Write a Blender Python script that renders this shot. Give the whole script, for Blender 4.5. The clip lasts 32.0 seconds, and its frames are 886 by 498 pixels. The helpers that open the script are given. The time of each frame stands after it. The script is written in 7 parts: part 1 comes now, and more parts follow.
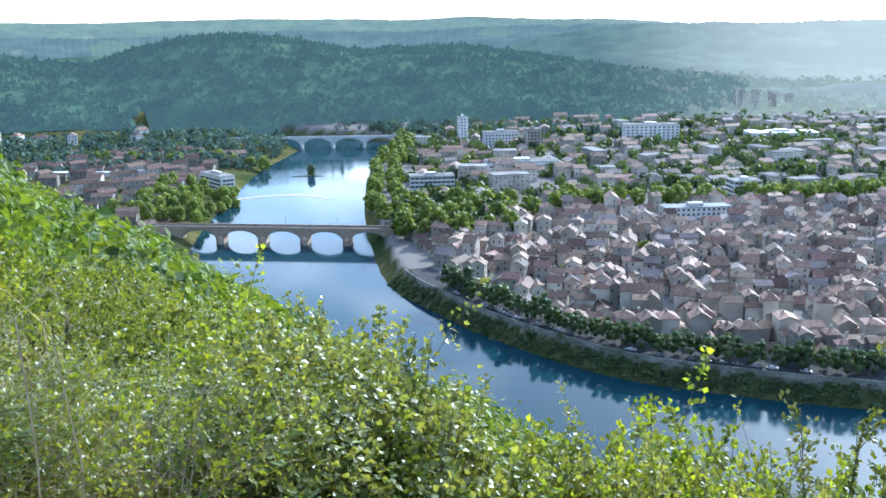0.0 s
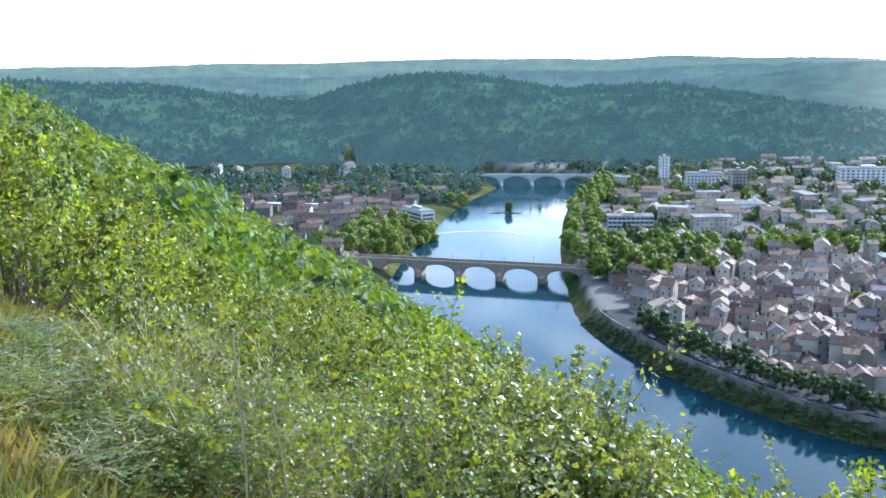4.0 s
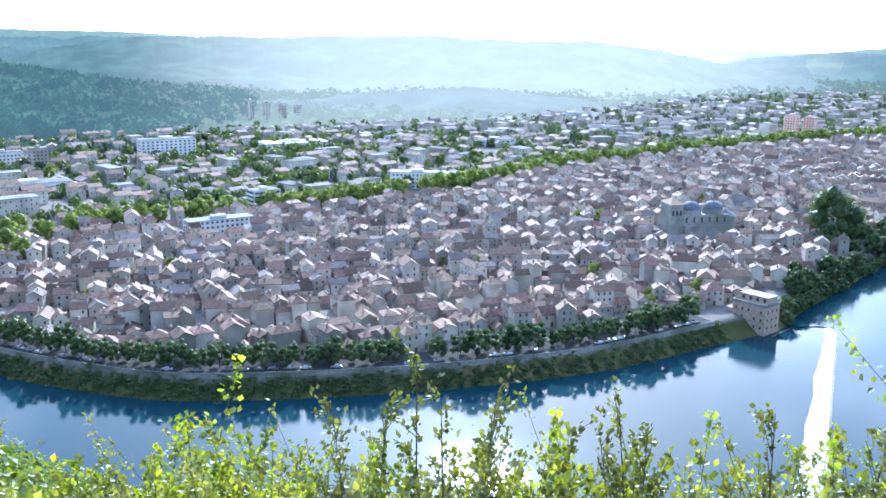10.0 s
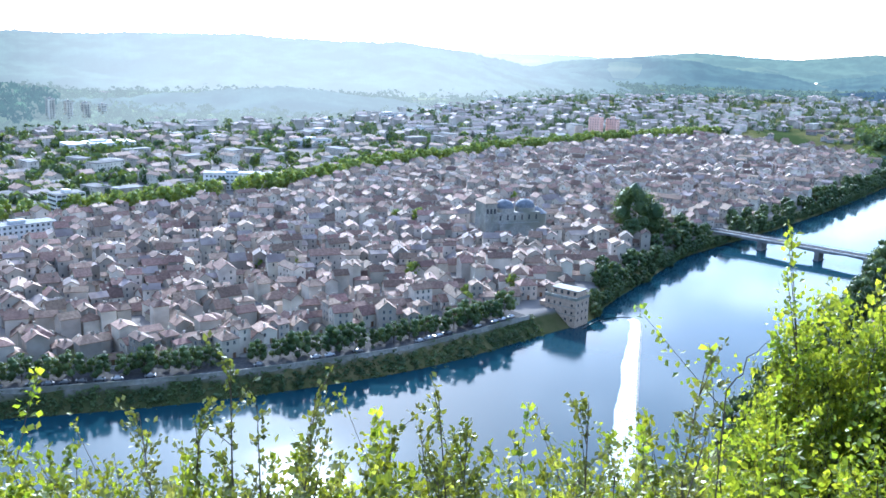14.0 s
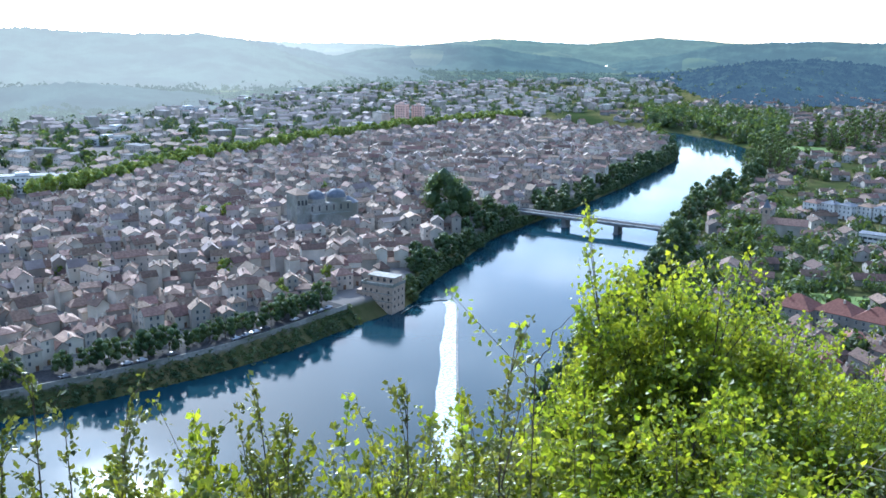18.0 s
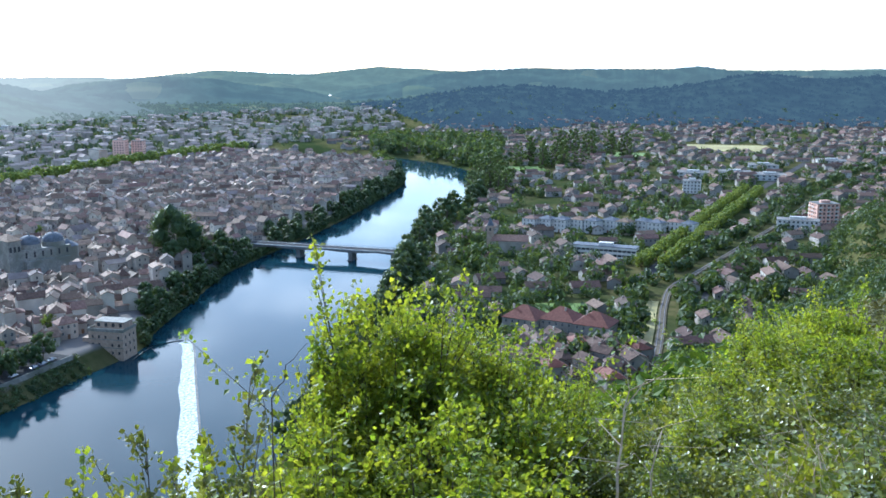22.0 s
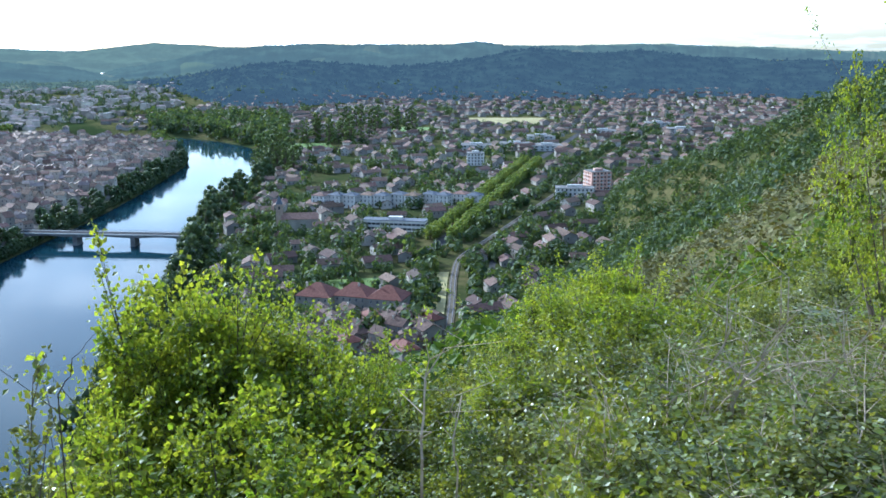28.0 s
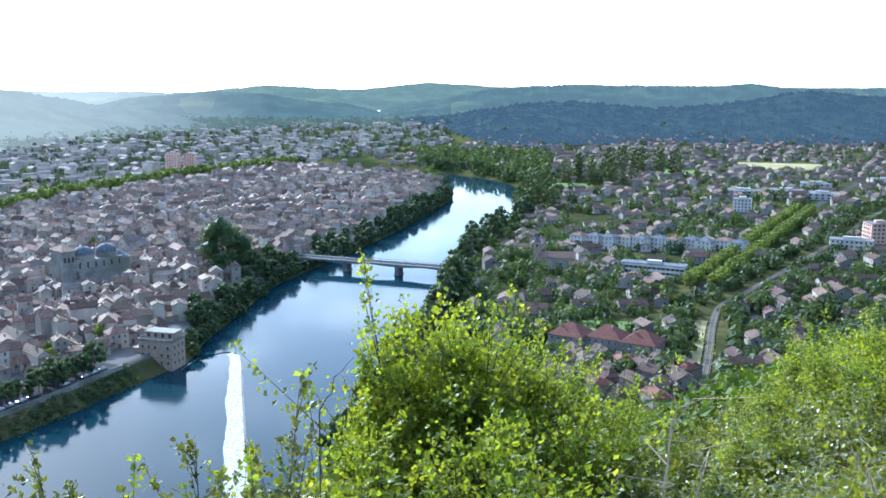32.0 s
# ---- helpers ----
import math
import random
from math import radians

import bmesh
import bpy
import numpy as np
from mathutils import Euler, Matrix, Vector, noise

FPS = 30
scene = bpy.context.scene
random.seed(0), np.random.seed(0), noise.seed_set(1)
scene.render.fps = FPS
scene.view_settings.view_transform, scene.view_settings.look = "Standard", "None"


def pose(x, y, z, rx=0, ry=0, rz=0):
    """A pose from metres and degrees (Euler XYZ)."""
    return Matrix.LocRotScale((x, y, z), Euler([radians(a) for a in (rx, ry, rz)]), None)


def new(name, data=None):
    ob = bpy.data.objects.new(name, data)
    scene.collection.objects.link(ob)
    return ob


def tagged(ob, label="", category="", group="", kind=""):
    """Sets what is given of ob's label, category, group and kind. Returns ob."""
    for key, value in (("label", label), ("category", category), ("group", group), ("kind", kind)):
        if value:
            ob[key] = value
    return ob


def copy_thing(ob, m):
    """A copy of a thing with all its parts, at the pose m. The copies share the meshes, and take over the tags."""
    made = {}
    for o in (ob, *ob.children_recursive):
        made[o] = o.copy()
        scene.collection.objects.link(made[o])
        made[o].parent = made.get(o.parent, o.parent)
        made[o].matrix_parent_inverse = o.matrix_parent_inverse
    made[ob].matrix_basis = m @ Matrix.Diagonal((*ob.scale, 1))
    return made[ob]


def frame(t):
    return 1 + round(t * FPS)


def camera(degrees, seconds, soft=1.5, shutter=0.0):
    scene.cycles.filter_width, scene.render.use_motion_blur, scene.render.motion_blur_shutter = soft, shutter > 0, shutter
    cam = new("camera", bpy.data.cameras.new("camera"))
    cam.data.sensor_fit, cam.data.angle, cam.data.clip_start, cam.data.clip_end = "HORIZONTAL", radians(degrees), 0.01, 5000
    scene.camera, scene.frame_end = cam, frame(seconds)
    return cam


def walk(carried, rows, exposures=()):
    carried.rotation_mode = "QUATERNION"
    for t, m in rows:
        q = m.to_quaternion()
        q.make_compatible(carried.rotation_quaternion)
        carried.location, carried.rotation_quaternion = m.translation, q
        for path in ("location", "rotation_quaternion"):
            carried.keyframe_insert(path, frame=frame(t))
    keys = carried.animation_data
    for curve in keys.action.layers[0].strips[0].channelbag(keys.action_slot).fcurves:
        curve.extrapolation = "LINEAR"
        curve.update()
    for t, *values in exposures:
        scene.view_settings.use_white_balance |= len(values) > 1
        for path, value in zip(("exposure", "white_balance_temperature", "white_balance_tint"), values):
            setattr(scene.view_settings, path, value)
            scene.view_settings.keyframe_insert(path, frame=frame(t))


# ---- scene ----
# Camera: stands on a hillside 135 m above a river and pans over a town in its bend.
cam = camera(48.6, 32.0, soft=1.6)
PATH = (
    (0.0, 0.025, -0.021, 135.009, 76.41, 0.46, -0.43),
    (0.5, 0.024, -0.012, 135.001, 75.85, 0.43, -0.78),
    (1.0, 0.019, 0.024, 134.993, 76.83, 0.42, 0.67),
    (1.5, 0.009, 0.076, 134.981, 78.02, 0.71, 3.91),
    (2.0, -0.000, 0.100, 134.975, 78.58, 0.47, 5.98),
    (2.5, -0.013, 0.090, 134.980, 78.48, 0.76, 7.74),
    (3.0, -0.023, 0.078, 134.981, 78.66, 0.86, 9.65),
    (3.5, -0.028, 0.070, 134.978, 78.78, 0.82, 11.23),
    (5.5, -0.044, -0.077, 135.042, 78.38, -0.23, 6.78),
    (6.0, -0.021, -0.075, 135.039, 78.43, -0.39, 2.53),
    (6.5, -0.009, -0.068, 135.036, 78.32, -0.77, -2.21),
    (7.0, -0.021, -0.071, 135.021, 77.94, -1.41, -8.09),
    (7.5, -0.041, -0.133, 135.040, 77.60, -1.38, -12.87),
    (8.0, -0.049, -0.136, 135.041, 77.61, -0.59, -16.91),
    (8.5, -0.031, -0.088, 135.026, 77.48, -0.15, -19.83),
    (9.0, 0.029, -0.010, 134.993, 77.49, -0.28, -23.72),
    (9.5, 0.081, 0.063, 134.960, 77.23, -0.63, -26.92),
    (10.0, 0.101, 0.091, 134.951, 77.24, -0.68, -27.99),
    (10.5, 0.117, 0.115, 134.940, 77.04, -1.05, -28.96),
    (11.0, 0.128, 0.126, 134.936, 76.75, -1.10, -29.96),
    (11.5, 0.145, 0.147, 134.921, 76.84, -0.94, -31.17),
    (12.0, 0.153, 0.150, 134.919, 76.65, -0.92, -32.74),
    (12.5, 0.160, 0.156, 134.917, 76.81, -1.15, -34.17),
    (13.0, 0.160, 0.157, 134.917, 76.95, -1.45, -35.65),
    (13.5, 0.163, 0.161, 134.916, 77.21, -1.77, -37.23),
    (14.0, 0.178, 0.176, 134.908, 77.48, -1.79, -38.56),
    (14.5, 0.189, 0.195, 134.902, 77.55, -1.76, -39.96),
    (15.0, 0.201, 0.196, 134.901, 77.55, -1.55, -41.45),
    (15.5, 0.201, 0.198, 134.901, 77.72, -1.81, -43.00),
    (17.5, 0.182, 0.160, 134.921, 77.35, -1.44, -48.41),
    (18.0, 0.170, 0.138, 134.928, 77.12, -0.93, -49.85),
    (18.5, 0.118, 0.096, 134.952, 77.01, -1.09, -51.67),
    (19.0, 0.083, 0.052, 134.971, 76.93, -1.04, -53.60),
    (19.5, 0.060, 0.026, 134.983, 77.69, -1.09, -55.72),
    (20.0, 0.038, 0.010, 134.991, 78.29, -0.97, -57.49),
    (20.5, 0.009, -0.017, 135.006, 78.61, -0.76, -59.03),
    (21.0, -0.022, -0.045, 135.019, 78.61, -0.73, -61.12),
    (21.5, -0.064, -0.079, 135.035, 78.58, -0.95, -63.31),
    (22.0, -0.056, -0.069, 135.031, 78.97, -0.21, -65.69),
    (22.5, -0.029, -0.036, 135.017, 78.85, -0.59, -68.52),
    (23.0, -0.021, -0.031, 135.013, 78.30, -0.56, -71.14),
    (23.5, -0.009, -0.017, 135.007, 78.26, -0.46, -72.59),
    (24.0, -0.028, -0.026, 135.014, 78.07, -0.45, -73.51),
    (24.5, -0.028, -0.030, 135.015, 78.10, -0.10, -74.07),
    (25.0, -0.028, -0.034, 135.017, 78.07, -0.10, -74.66),
    (25.5, -0.029, -0.031, 135.016, 77.63, -0.31, -75.83),
    (26.0, -0.049, -0.037, 135.021, 77.78, -0.43, -76.36),
    (26.5, -0.058, -0.042, 135.023, 77.95, -0.23, -76.75),
    (28.5, -0.056, -0.045, 135.025, 77.68, -0.29, -78.58),
    (29.0, 0.065, -0.052, 135.003, 77.85, -0.41, -78.88),
    (29.5, -0.016, -0.023, 135.013, 77.17, -0.18, -77.83),
    (30.0, -0.028, -0.031, 135.019, 77.23, -0.35, -74.90),
    (30.5, -0.061, -0.048, 135.033, 77.61, -0.04, -70.90),
    (31.0, -0.076, -0.069, 135.040, 77.72, 0.14, -66.45),
    (31.5, -0.099, -0.080, 135.046, 77.59, 0.27, -62.86),
    (32.0, -0.098, -0.080, 135.039, 79.86, -0.43, -62.89),
)
EXPOSURES = ((0.0, 1.78, 5050, 6), (5.5, 1.75, 5050, 6), (7.0, 2.0, 5000, 6), (9.0, 2.18, 4900, 9), (12.0, 2.1, 4900, 8), (14.0, 2.05, 4900, 9), (18.0, 1.62, 4950, 7), (22.0, 1.3, 4950, 6), (26.0, 1.28, 4850, 5), (30.0, 1.34, 4850, 5), (32.0, 1.55, 4900, 6))

walk(cam, [(t, pose(x, y, z, rx, ry, rz)) for t, x, y, z, rx, ry, rz in PATH], EXPOSURES)

# World and sun
SUN_AZ, SUN_EL = 31.0, 29.5
world = bpy.data.worlds.new("world")
scene.world = world
world.use_nodes = True
wt = world.node_tree
sky = wt.nodes.new("ShaderNodeTexSky")
sky.sky_type = "NISHITA"
sky.sun_disc = False
sky.sun_elevation, sky.sun_rotation = radians(SUN_EL), radians(SUN_AZ)
sky.air_density, sky.dust_density, sky.ozone_density = 1.0, 1.2, 1.2
wt.nodes["Background"].inputs["Strength"].default_value = 0.15
# broken cloud over the blue, as the river mirrors it
way = wt.nodes.new("ShaderNodeTexCoord")
axes = wt.nodes.new("ShaderNodeSeparateXYZ")
wt.links.new(way.outputs["Generated"], axes.inputs[0])
lift = wt.nodes.new("ShaderNodeMath")
lift.operation = "ADD"
lift.inputs[1].default_value = 0.12
wt.links.new(axes.outputs["Z"], lift.inputs[0])
flat_sky = wt.nodes.new("ShaderNodeCombineXYZ")
for axis in "XY":
    ratio = wt.nodes.new("ShaderNodeMath")
    ratio.operation = "DIVIDE"
    wt.links.new(axes.outputs[axis], ratio.inputs[0])
    wt.links.new(lift.outputs[0], ratio.inputs[1])
    wt.links.new(ratio.outputs[0], flat_sky.inputs[axis])
cloud = wt.nodes.new("ShaderNodeTexNoise")
cloud.inputs["Scale"].default_value, cloud.inputs["Detail"].default_value, cloud.inputs["Roughness"].default_value = 2.0, 5, 0.5
wt.links.new(flat_sky.outputs[0], cloud.inputs["Vector"])
cover = wt.nodes.new("ShaderNodeMapRange")
cover.interpolation_type = "SMOOTHSTEP"
cover.inputs["From Min"].default_value, cover.inputs["From Max"].default_value = 0.46, 0.6
wt.links.new(cloud.outputs["Fac"], cover.inputs["Value"])
pale = wt.nodes.new("ShaderNodeHueSaturation")
pale.inputs["Saturation"].default_value, pale.inputs["Value"].default_value = 0.25, 1.35
wt.links.new(sky.outputs[0], pale.inputs["Color"])
veil = wt.nodes.new("ShaderNodeMix")
veil.data_type = "RGBA"
wt.links.new(cover.outputs["Result"], veil.inputs["Factor"])
wt.links.new(sky.outputs[0], veil.inputs["A"])
wt.links.new(pale.outputs["Color"], veil.inputs["B"])
wt.links.new(veil.outputs["Result"], wt.nodes["Background"].inputs[0])
sun = new("sun", bpy.data.lights.new("sun", "SUN"))
sun.data.energy, sun.data.angle, sun.data.color = 2.8, radians(0.6), (1.0, 0.93, 0.80)
sun_dir = Vector((math.sin(radians(SUN_AZ)) * math.cos(radians(SUN_EL)), math.cos(radians(SUN_AZ)) * math.cos(radians(SUN_EL)), math.sin(radians(SUN_EL))))
sun.matrix_world = Matrix.Translation((0, 0, 400)) @ (-sun_dir).to_track_quat("-Z", "Y").to_matrix().to_4x4()

rng = np.random.default_rng(7)


# Materials
def material(name, c1, c2, scale=1.0, rough=0.8, bump=0.0, bump_scale=8.0, metal=0.0, vary=0.0, island=False, c3=None, big=0.05, through_light=None, spec=0.2):
    """Two-scale noise between c1 and c2 (and c3 in large patches), with relief, and variation by object or by island."""
    m = bpy.data.materials.new(name)
    m.use_nodes = True
    nt = m.node_tree
    n, l = nt.nodes, nt.links
    b = n["Principled BSDF"]
    geo = n.new("ShaderNodeNewGeometry")
    n1 = n.new("ShaderNodeTexNoise")
    n1.inputs["Scale"].default_value, n1.inputs["Detail"].default_value = scale, 5
    l.new(geo.outputs["Position"], n1.inputs["Vector"])
    ramp = n.new("ShaderNodeValToRGB")
    ramp.color_ramp.elements[0].position, ramp.color_ramp.elements[1].position = 0.35, 0.65
    ramp.color_ramp.elements[0].color, ramp.color_ramp.elements[1].color = (*c1, 1), (*c2, 1)
    l.new(n1.outputs["Fac"], ramp.inputs["Fac"])
    out = ramp.outputs["Color"]
    if c3:
        n2 = n.new("ShaderNodeTexNoise")
        n2.inputs["Scale"].default_value, n2.inputs["Detail"].default_value = big, 4
        l.new(geo.outputs["Position"], n2.inputs["Vector"])
        r2 = n.new("ShaderNodeValToRGB")
        r2.color_ramp.elements[0].position, r2.color_ramp.elements[1].position = 0.45, 0.62
        mx = n.new("ShaderNodeMix")
        mx.data_type = "RGBA"
        l.new(n2.outputs["Fac"], r2.inputs["Fac"])
        l.new(r2.outputs["Color"], mx.inputs["Factor"])
        l.new(out, mx.inputs["A"])
        mx.inputs["B"].default_value = (*c3, 1)
        out = mx.outputs["Result"]
    if vary:
        hsv = n.new("ShaderNodeHueSaturation")
        ran = geo.outputs["Random Per Island"] if island else n.new("ShaderNodeObjectInfo").outputs["Random"]
        mr = n.new("ShaderNodeMapRange")
        mr.inputs["To Min"].default_value, mr.inputs["To Max"].default_value = 1 - vary, 1 + vary
        l.new(ran, mr.inputs["Value"])
        l.new(mr.outputs["Result"], hsv.inputs["Value"])
        mul = n.new("ShaderNodeMath")
        mul.operation = "MULTIPLY"
        mul.inputs[1].default_value = 7.13
        fr = n.new("ShaderNodeMath")
        fr.operation = "FRACT"
        mh = n.new("ShaderNodeMapRange")
        mh.inputs["To Min"].default_value, mh.inputs["To Max"].default_value = 0.5 - vary * 0.035, 0.5 + vary * 0.035
        l.new(ran, mul.inputs[0])
        l.new(mul.outputs[0], fr.inputs[0])
        l.new(fr.outputs[0], mh.inputs["Value"])
        l.new(mh.outputs["Result"], hsv.inputs["Hue"])
        l.new(out, hsv.inputs["Color"])
        out = hsv.outputs["Color"]
    l.new(out, b.inputs["Base Color"])
    b.inputs["Roughness"].default_value, b.inputs["Metallic"].default_value = rough, metal
    b.inputs["Specular IOR Level"].default_value = spec
    if bump:
        n3 = n.new("ShaderNodeTexNoise")
        n3.inputs["Scale"].default_value, n3.inputs["Detail"].default_value = bump_scale, 4
        l.new(geo.outputs["Position"], n3.inputs["Vector"])
        bp = n.new("ShaderNodeBump")
        bp.inputs["Strength"].default_value, bp.inputs["Distance"].default_value = 0.7, bump
        l.new(n3.outputs["Fac"], bp.inputs["Height"])
        l.new(bp.outputs["Normal"], b.inputs["Normal"])
    if through_light:
        tr = n.new("ShaderNodeBsdfTranslucent")
        mixc = n.new("ShaderNodeMix")
        mixc.data_type, mixc.blend_type = "RGBA", "MULTIPLY"
        mixc.inputs["Factor"].default_value = 1.0
        mixc.inputs["B"].default_value = (1.9, 1.7, 0.55, 1)
        l.new(out, mixc.inputs["A"])
        l.new(mixc.outputs["Result"], tr.inputs["Color"])
        ms = n.new("ShaderNodeMixShader")
        ms.inputs["Fac"].default_value = through_light
        l.new(b.outputs[0], ms.inputs[1])
        l.new(tr.outputs[0], ms.inputs[2])
        l.new(ms.outputs[0], n["Material Output"].inputs["Surface"])
    return m


M = {}
M["leaf_sun"] = material("leaf_yellow_green", (0.105, 0.16, 0.014), (0.2, 0.235, 0.026), 3.0, 0.45, vary=0.32, island=True, through_light=0.55, spec=0.35)
M["leaf_grey"] = material("leaf_grey_green", (0.1, 0.13, 0.03), (0.19, 0.205, 0.07), 3.0, 0.34, vary=0.35, island=True, through_light=0.4, spec=0.45)
M["leaf_deep"] = material("leaf_deep_green", (0.085, 0.12, 0.014), (0.155, 0.175, 0.022), 3.0, 0.42, vary=0.3, island=True, through_light=0.42, spec=0.4)
M["leaf_hazel"] = material("leaf_hazel", (0.062, 0.09, 0.01), (0.145, 0.16, 0.018), 3.0, 0.45, vary=0.38, island=True, through_light=0.42, spec=0.35)
M["leaf_sapling"] = material("leaf_sapling", (0.06, 0.08, 0.018), (0.115, 0.13, 0.04), 3.0, 0.4, vary=0.3, island=True, through_light=0.32, spec=0.4)
# darker leaf copy that paints the shade inside the bushes
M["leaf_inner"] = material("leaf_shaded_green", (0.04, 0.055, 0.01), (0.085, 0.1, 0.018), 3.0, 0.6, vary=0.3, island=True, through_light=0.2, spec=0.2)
M["crown_slope"] = material("crown_slope", (0.072, 0.122, 0.016), (0.14, 0.182, 0.028), 0.12, 0.6, vary=0.25, island=True, through_light=0.33, c3=(0.036, 0.066, 0.013), big=0.13)
M["heath"] = material("olive_heath", (0.075, 0.08, 0.026), (0.14, 0.13, 0.052), 0.2, 0.7, vary=0.35, island=True, through_light=0.15)
# lighter green with sunlight put into it, for crowns meant as sunlit
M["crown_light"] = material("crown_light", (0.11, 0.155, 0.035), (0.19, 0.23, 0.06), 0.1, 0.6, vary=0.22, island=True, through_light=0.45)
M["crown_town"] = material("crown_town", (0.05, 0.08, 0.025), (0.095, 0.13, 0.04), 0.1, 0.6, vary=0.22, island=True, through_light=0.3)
# distant crowns, blued and paled in base colour to stand for haze
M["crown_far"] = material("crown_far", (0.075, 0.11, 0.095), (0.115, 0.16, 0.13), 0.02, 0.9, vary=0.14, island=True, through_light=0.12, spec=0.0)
# garden green, also the darker copy for crowns that should look shaded
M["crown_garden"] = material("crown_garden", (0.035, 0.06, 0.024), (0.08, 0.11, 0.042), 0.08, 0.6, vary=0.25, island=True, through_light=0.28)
# crowns of the far plain, haze put into a greyer, paler green
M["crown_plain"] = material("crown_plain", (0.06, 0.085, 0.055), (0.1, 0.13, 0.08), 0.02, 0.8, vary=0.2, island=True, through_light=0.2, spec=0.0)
# far roofs paled to paint haze; a few old-town roofs share this tile
M["roof_far"] = material("pale_hazed_roof", (0.15, 0.12, 0.11), (0.23, 0.19, 0.17), 0.2, 0.85, vary=0.3, island=True)
M["bark"] = material("bark", (0.06, 0.047, 0.035), (0.12, 0.095, 0.07), 12.0, 0.9, 0.02, 30)
M["dry_twig"] = material("dry_twig", (0.26, 0.2, 0.13), (0.46, 0.37, 0.26), 12.0, 0.8)
M["grass"] = material("grass_blades", (0.085, 0.1, 0.025), (0.18, 0.15, 0.065), 1.5, 0.6, vary=0.35, island=True, through_light=0.3)
M["ground"] = material("ground_soil_grass", (0.05, 0.058, 0.02), (0.115, 0.1, 0.045), 0.15, 1.0, 0.3, 1.5, c3=(0.035, 0.048, 0.018), big=0.012, spec=0.0)
gm = M["ground"].node_tree
g_at = gm.nodes.new("ShaderNodeAttribute")
g_at.attribute_name = "built"
g_mix = gm.nodes.new("ShaderNodeMix")
g_mix.data_type = "RGBA"
g_mix.inputs["B"].default_value = (0.17, 0.155, 0.14, 1)
g_in = gm.nodes["Principled BSDF"].inputs["Base Color"]
gm.links.new(g_in.links[0].from_socket, g_mix.inputs["A"])
gm.links.new(g_at.outputs["Fac"], g_mix.inputs["Factor"])
gm.links.new(g_mix.outputs["Result"], g_in)
M["paving"] = material("town_paving", (0.11, 0.105, 0.095), (0.17, 0.16, 0.145), 0.3, 0.95, spec=0.05)
M["quay_stone"] = material("quay_stone", (0.2, 0.19, 0.165), (0.3, 0.285, 0.25), 0.8, 0.9, 0.05, 3, c3=(0.15, 0.15, 0.12), big=0.08)
M["bridge_stone"] = material("bridge_stone", (0.30, 0.22, 0.16), (0.42, 0.32, 0.24), 0.8, 0.9, 0.05, 3)
M["plaster"] = material("plaster", (0.25, 0.22, 0.18), (0.43, 0.38, 0.31), 0.1, 0.9, vary=0.4, island=True)
M["plaster_sub"] = material("suburb_plaster", (0.2, 0.185, 0.16), (0.36, 0.33, 0.29), 0.1, 0.9, vary=0.4, island=True)
M["plaster_ob"] = material("plaster_object", (0.25, 0.22, 0.18), (0.43, 0.38, 0.31), 0.1, 0.9, vary=0.4)
M["roof"] = material("roof_tile", (0.115, 0.07, 0.05), (0.2, 0.128, 0.092), 0.9, 0.75, 0.08, 4, vary=0.5, island=True, spec=0.2)
M["roof_ob"] = material("roof_tile_object", (0.115, 0.07, 0.05), (0.2, 0.128, 0.092), 0.9, 0.75, 0.08, 4, vary=0.5, spec=0.2)
M["roof_sub"] = material("suburb_roof_tile", (0.075, 0.048, 0.038), (0.14, 0.09, 0.068), 0.9, 0.8, 0.08, 4, vary=0.5, island=True, spec=0.15)
M["flat_roof"] = material("flat_roof", (0.14, 0.138, 0.13), (0.26, 0.25, 0.235), 0.1, 1.0, vary=0.3, island=True, spec=0.0)
M["window"] = material("window_glass", (0.03, 0.035, 0.04), (0.05, 0.055, 0.06), 0.5, 0.15, spec=0.5)
M["concrete"] = material("concrete", (0.38, 0.38, 0.36), (0.5, 0.49, 0.47), 0.4, 0.85)
# road bridge concrete, the shade on girder and piers put into its colour
M["shaded_concrete"] = material("shade_dark_concrete", (0.13, 0.125, 0.115), (0.22, 0.21, 0.195), 0.4, 0.9, 0.03, 4)
M["dark_steel"] = material("dark_steel", (0.05, 0.06, 0.07), (0.09, 0.1, 0.11), 1.0, 0.5, metal=0.6)
M["white_paint"] = material("white_paint", (0.5, 0.475, 0.43), (0.64, 0.605, 0.55), 0.15, 0.7)
M["pink"] = material("pink_render", (0.6, 0.36, 0.28), (0.68, 0.43, 0.34), 0.3, 0.85)
M["red_roof"] = material("red_roof_tile", (0.12, 0.045, 0.032), (0.19, 0.075, 0.052), 0.9, 0.75, 0.08, 4)
M["slate"] = material("slate_roof", (0.085, 0.095, 0.11), (0.14, 0.15, 0.17), 0.6, 0.8, 0.05, 3)
M["asphalt"] = material("asphalt", (0.045, 0.045, 0.047), (0.075, 0.073, 0.07), 0.8, 0.95, spec=0.03)
M["meadow"] = material("meadow_grass", (0.09, 0.15, 0.03), (0.15, 0.2, 0.05), 0.08, 0.9, 0.1, 2)
M["hay"] = material("mown_field", (0.26, 0.22, 0.09), (0.34, 0.3, 0.13), 0.06, 0.9, 0.1, 2)
M["gravel"] = material("pale_gravel", (0.28, 0.25, 0.18), (0.4, 0.36, 0.27), 0.5, 0.95)
M["ballast"] = material("railway_ballast", (0.11, 0.095, 0.07), (0.17, 0.14, 0.095), 0.6, 0.95, 0.05, 6, spec=0.03)
M["rail"] = material("rail_steel", (0.12, 0.1, 0.09), (0.2, 0.18, 0.16), 1.0, 0.5, metal=0.7)
M["car_paint"] = material("car_paint", (0.3, 0.3, 0.32), (0.34, 0.34, 0.36), 0.5, 0.25, vary=0.7, metal=0.3)
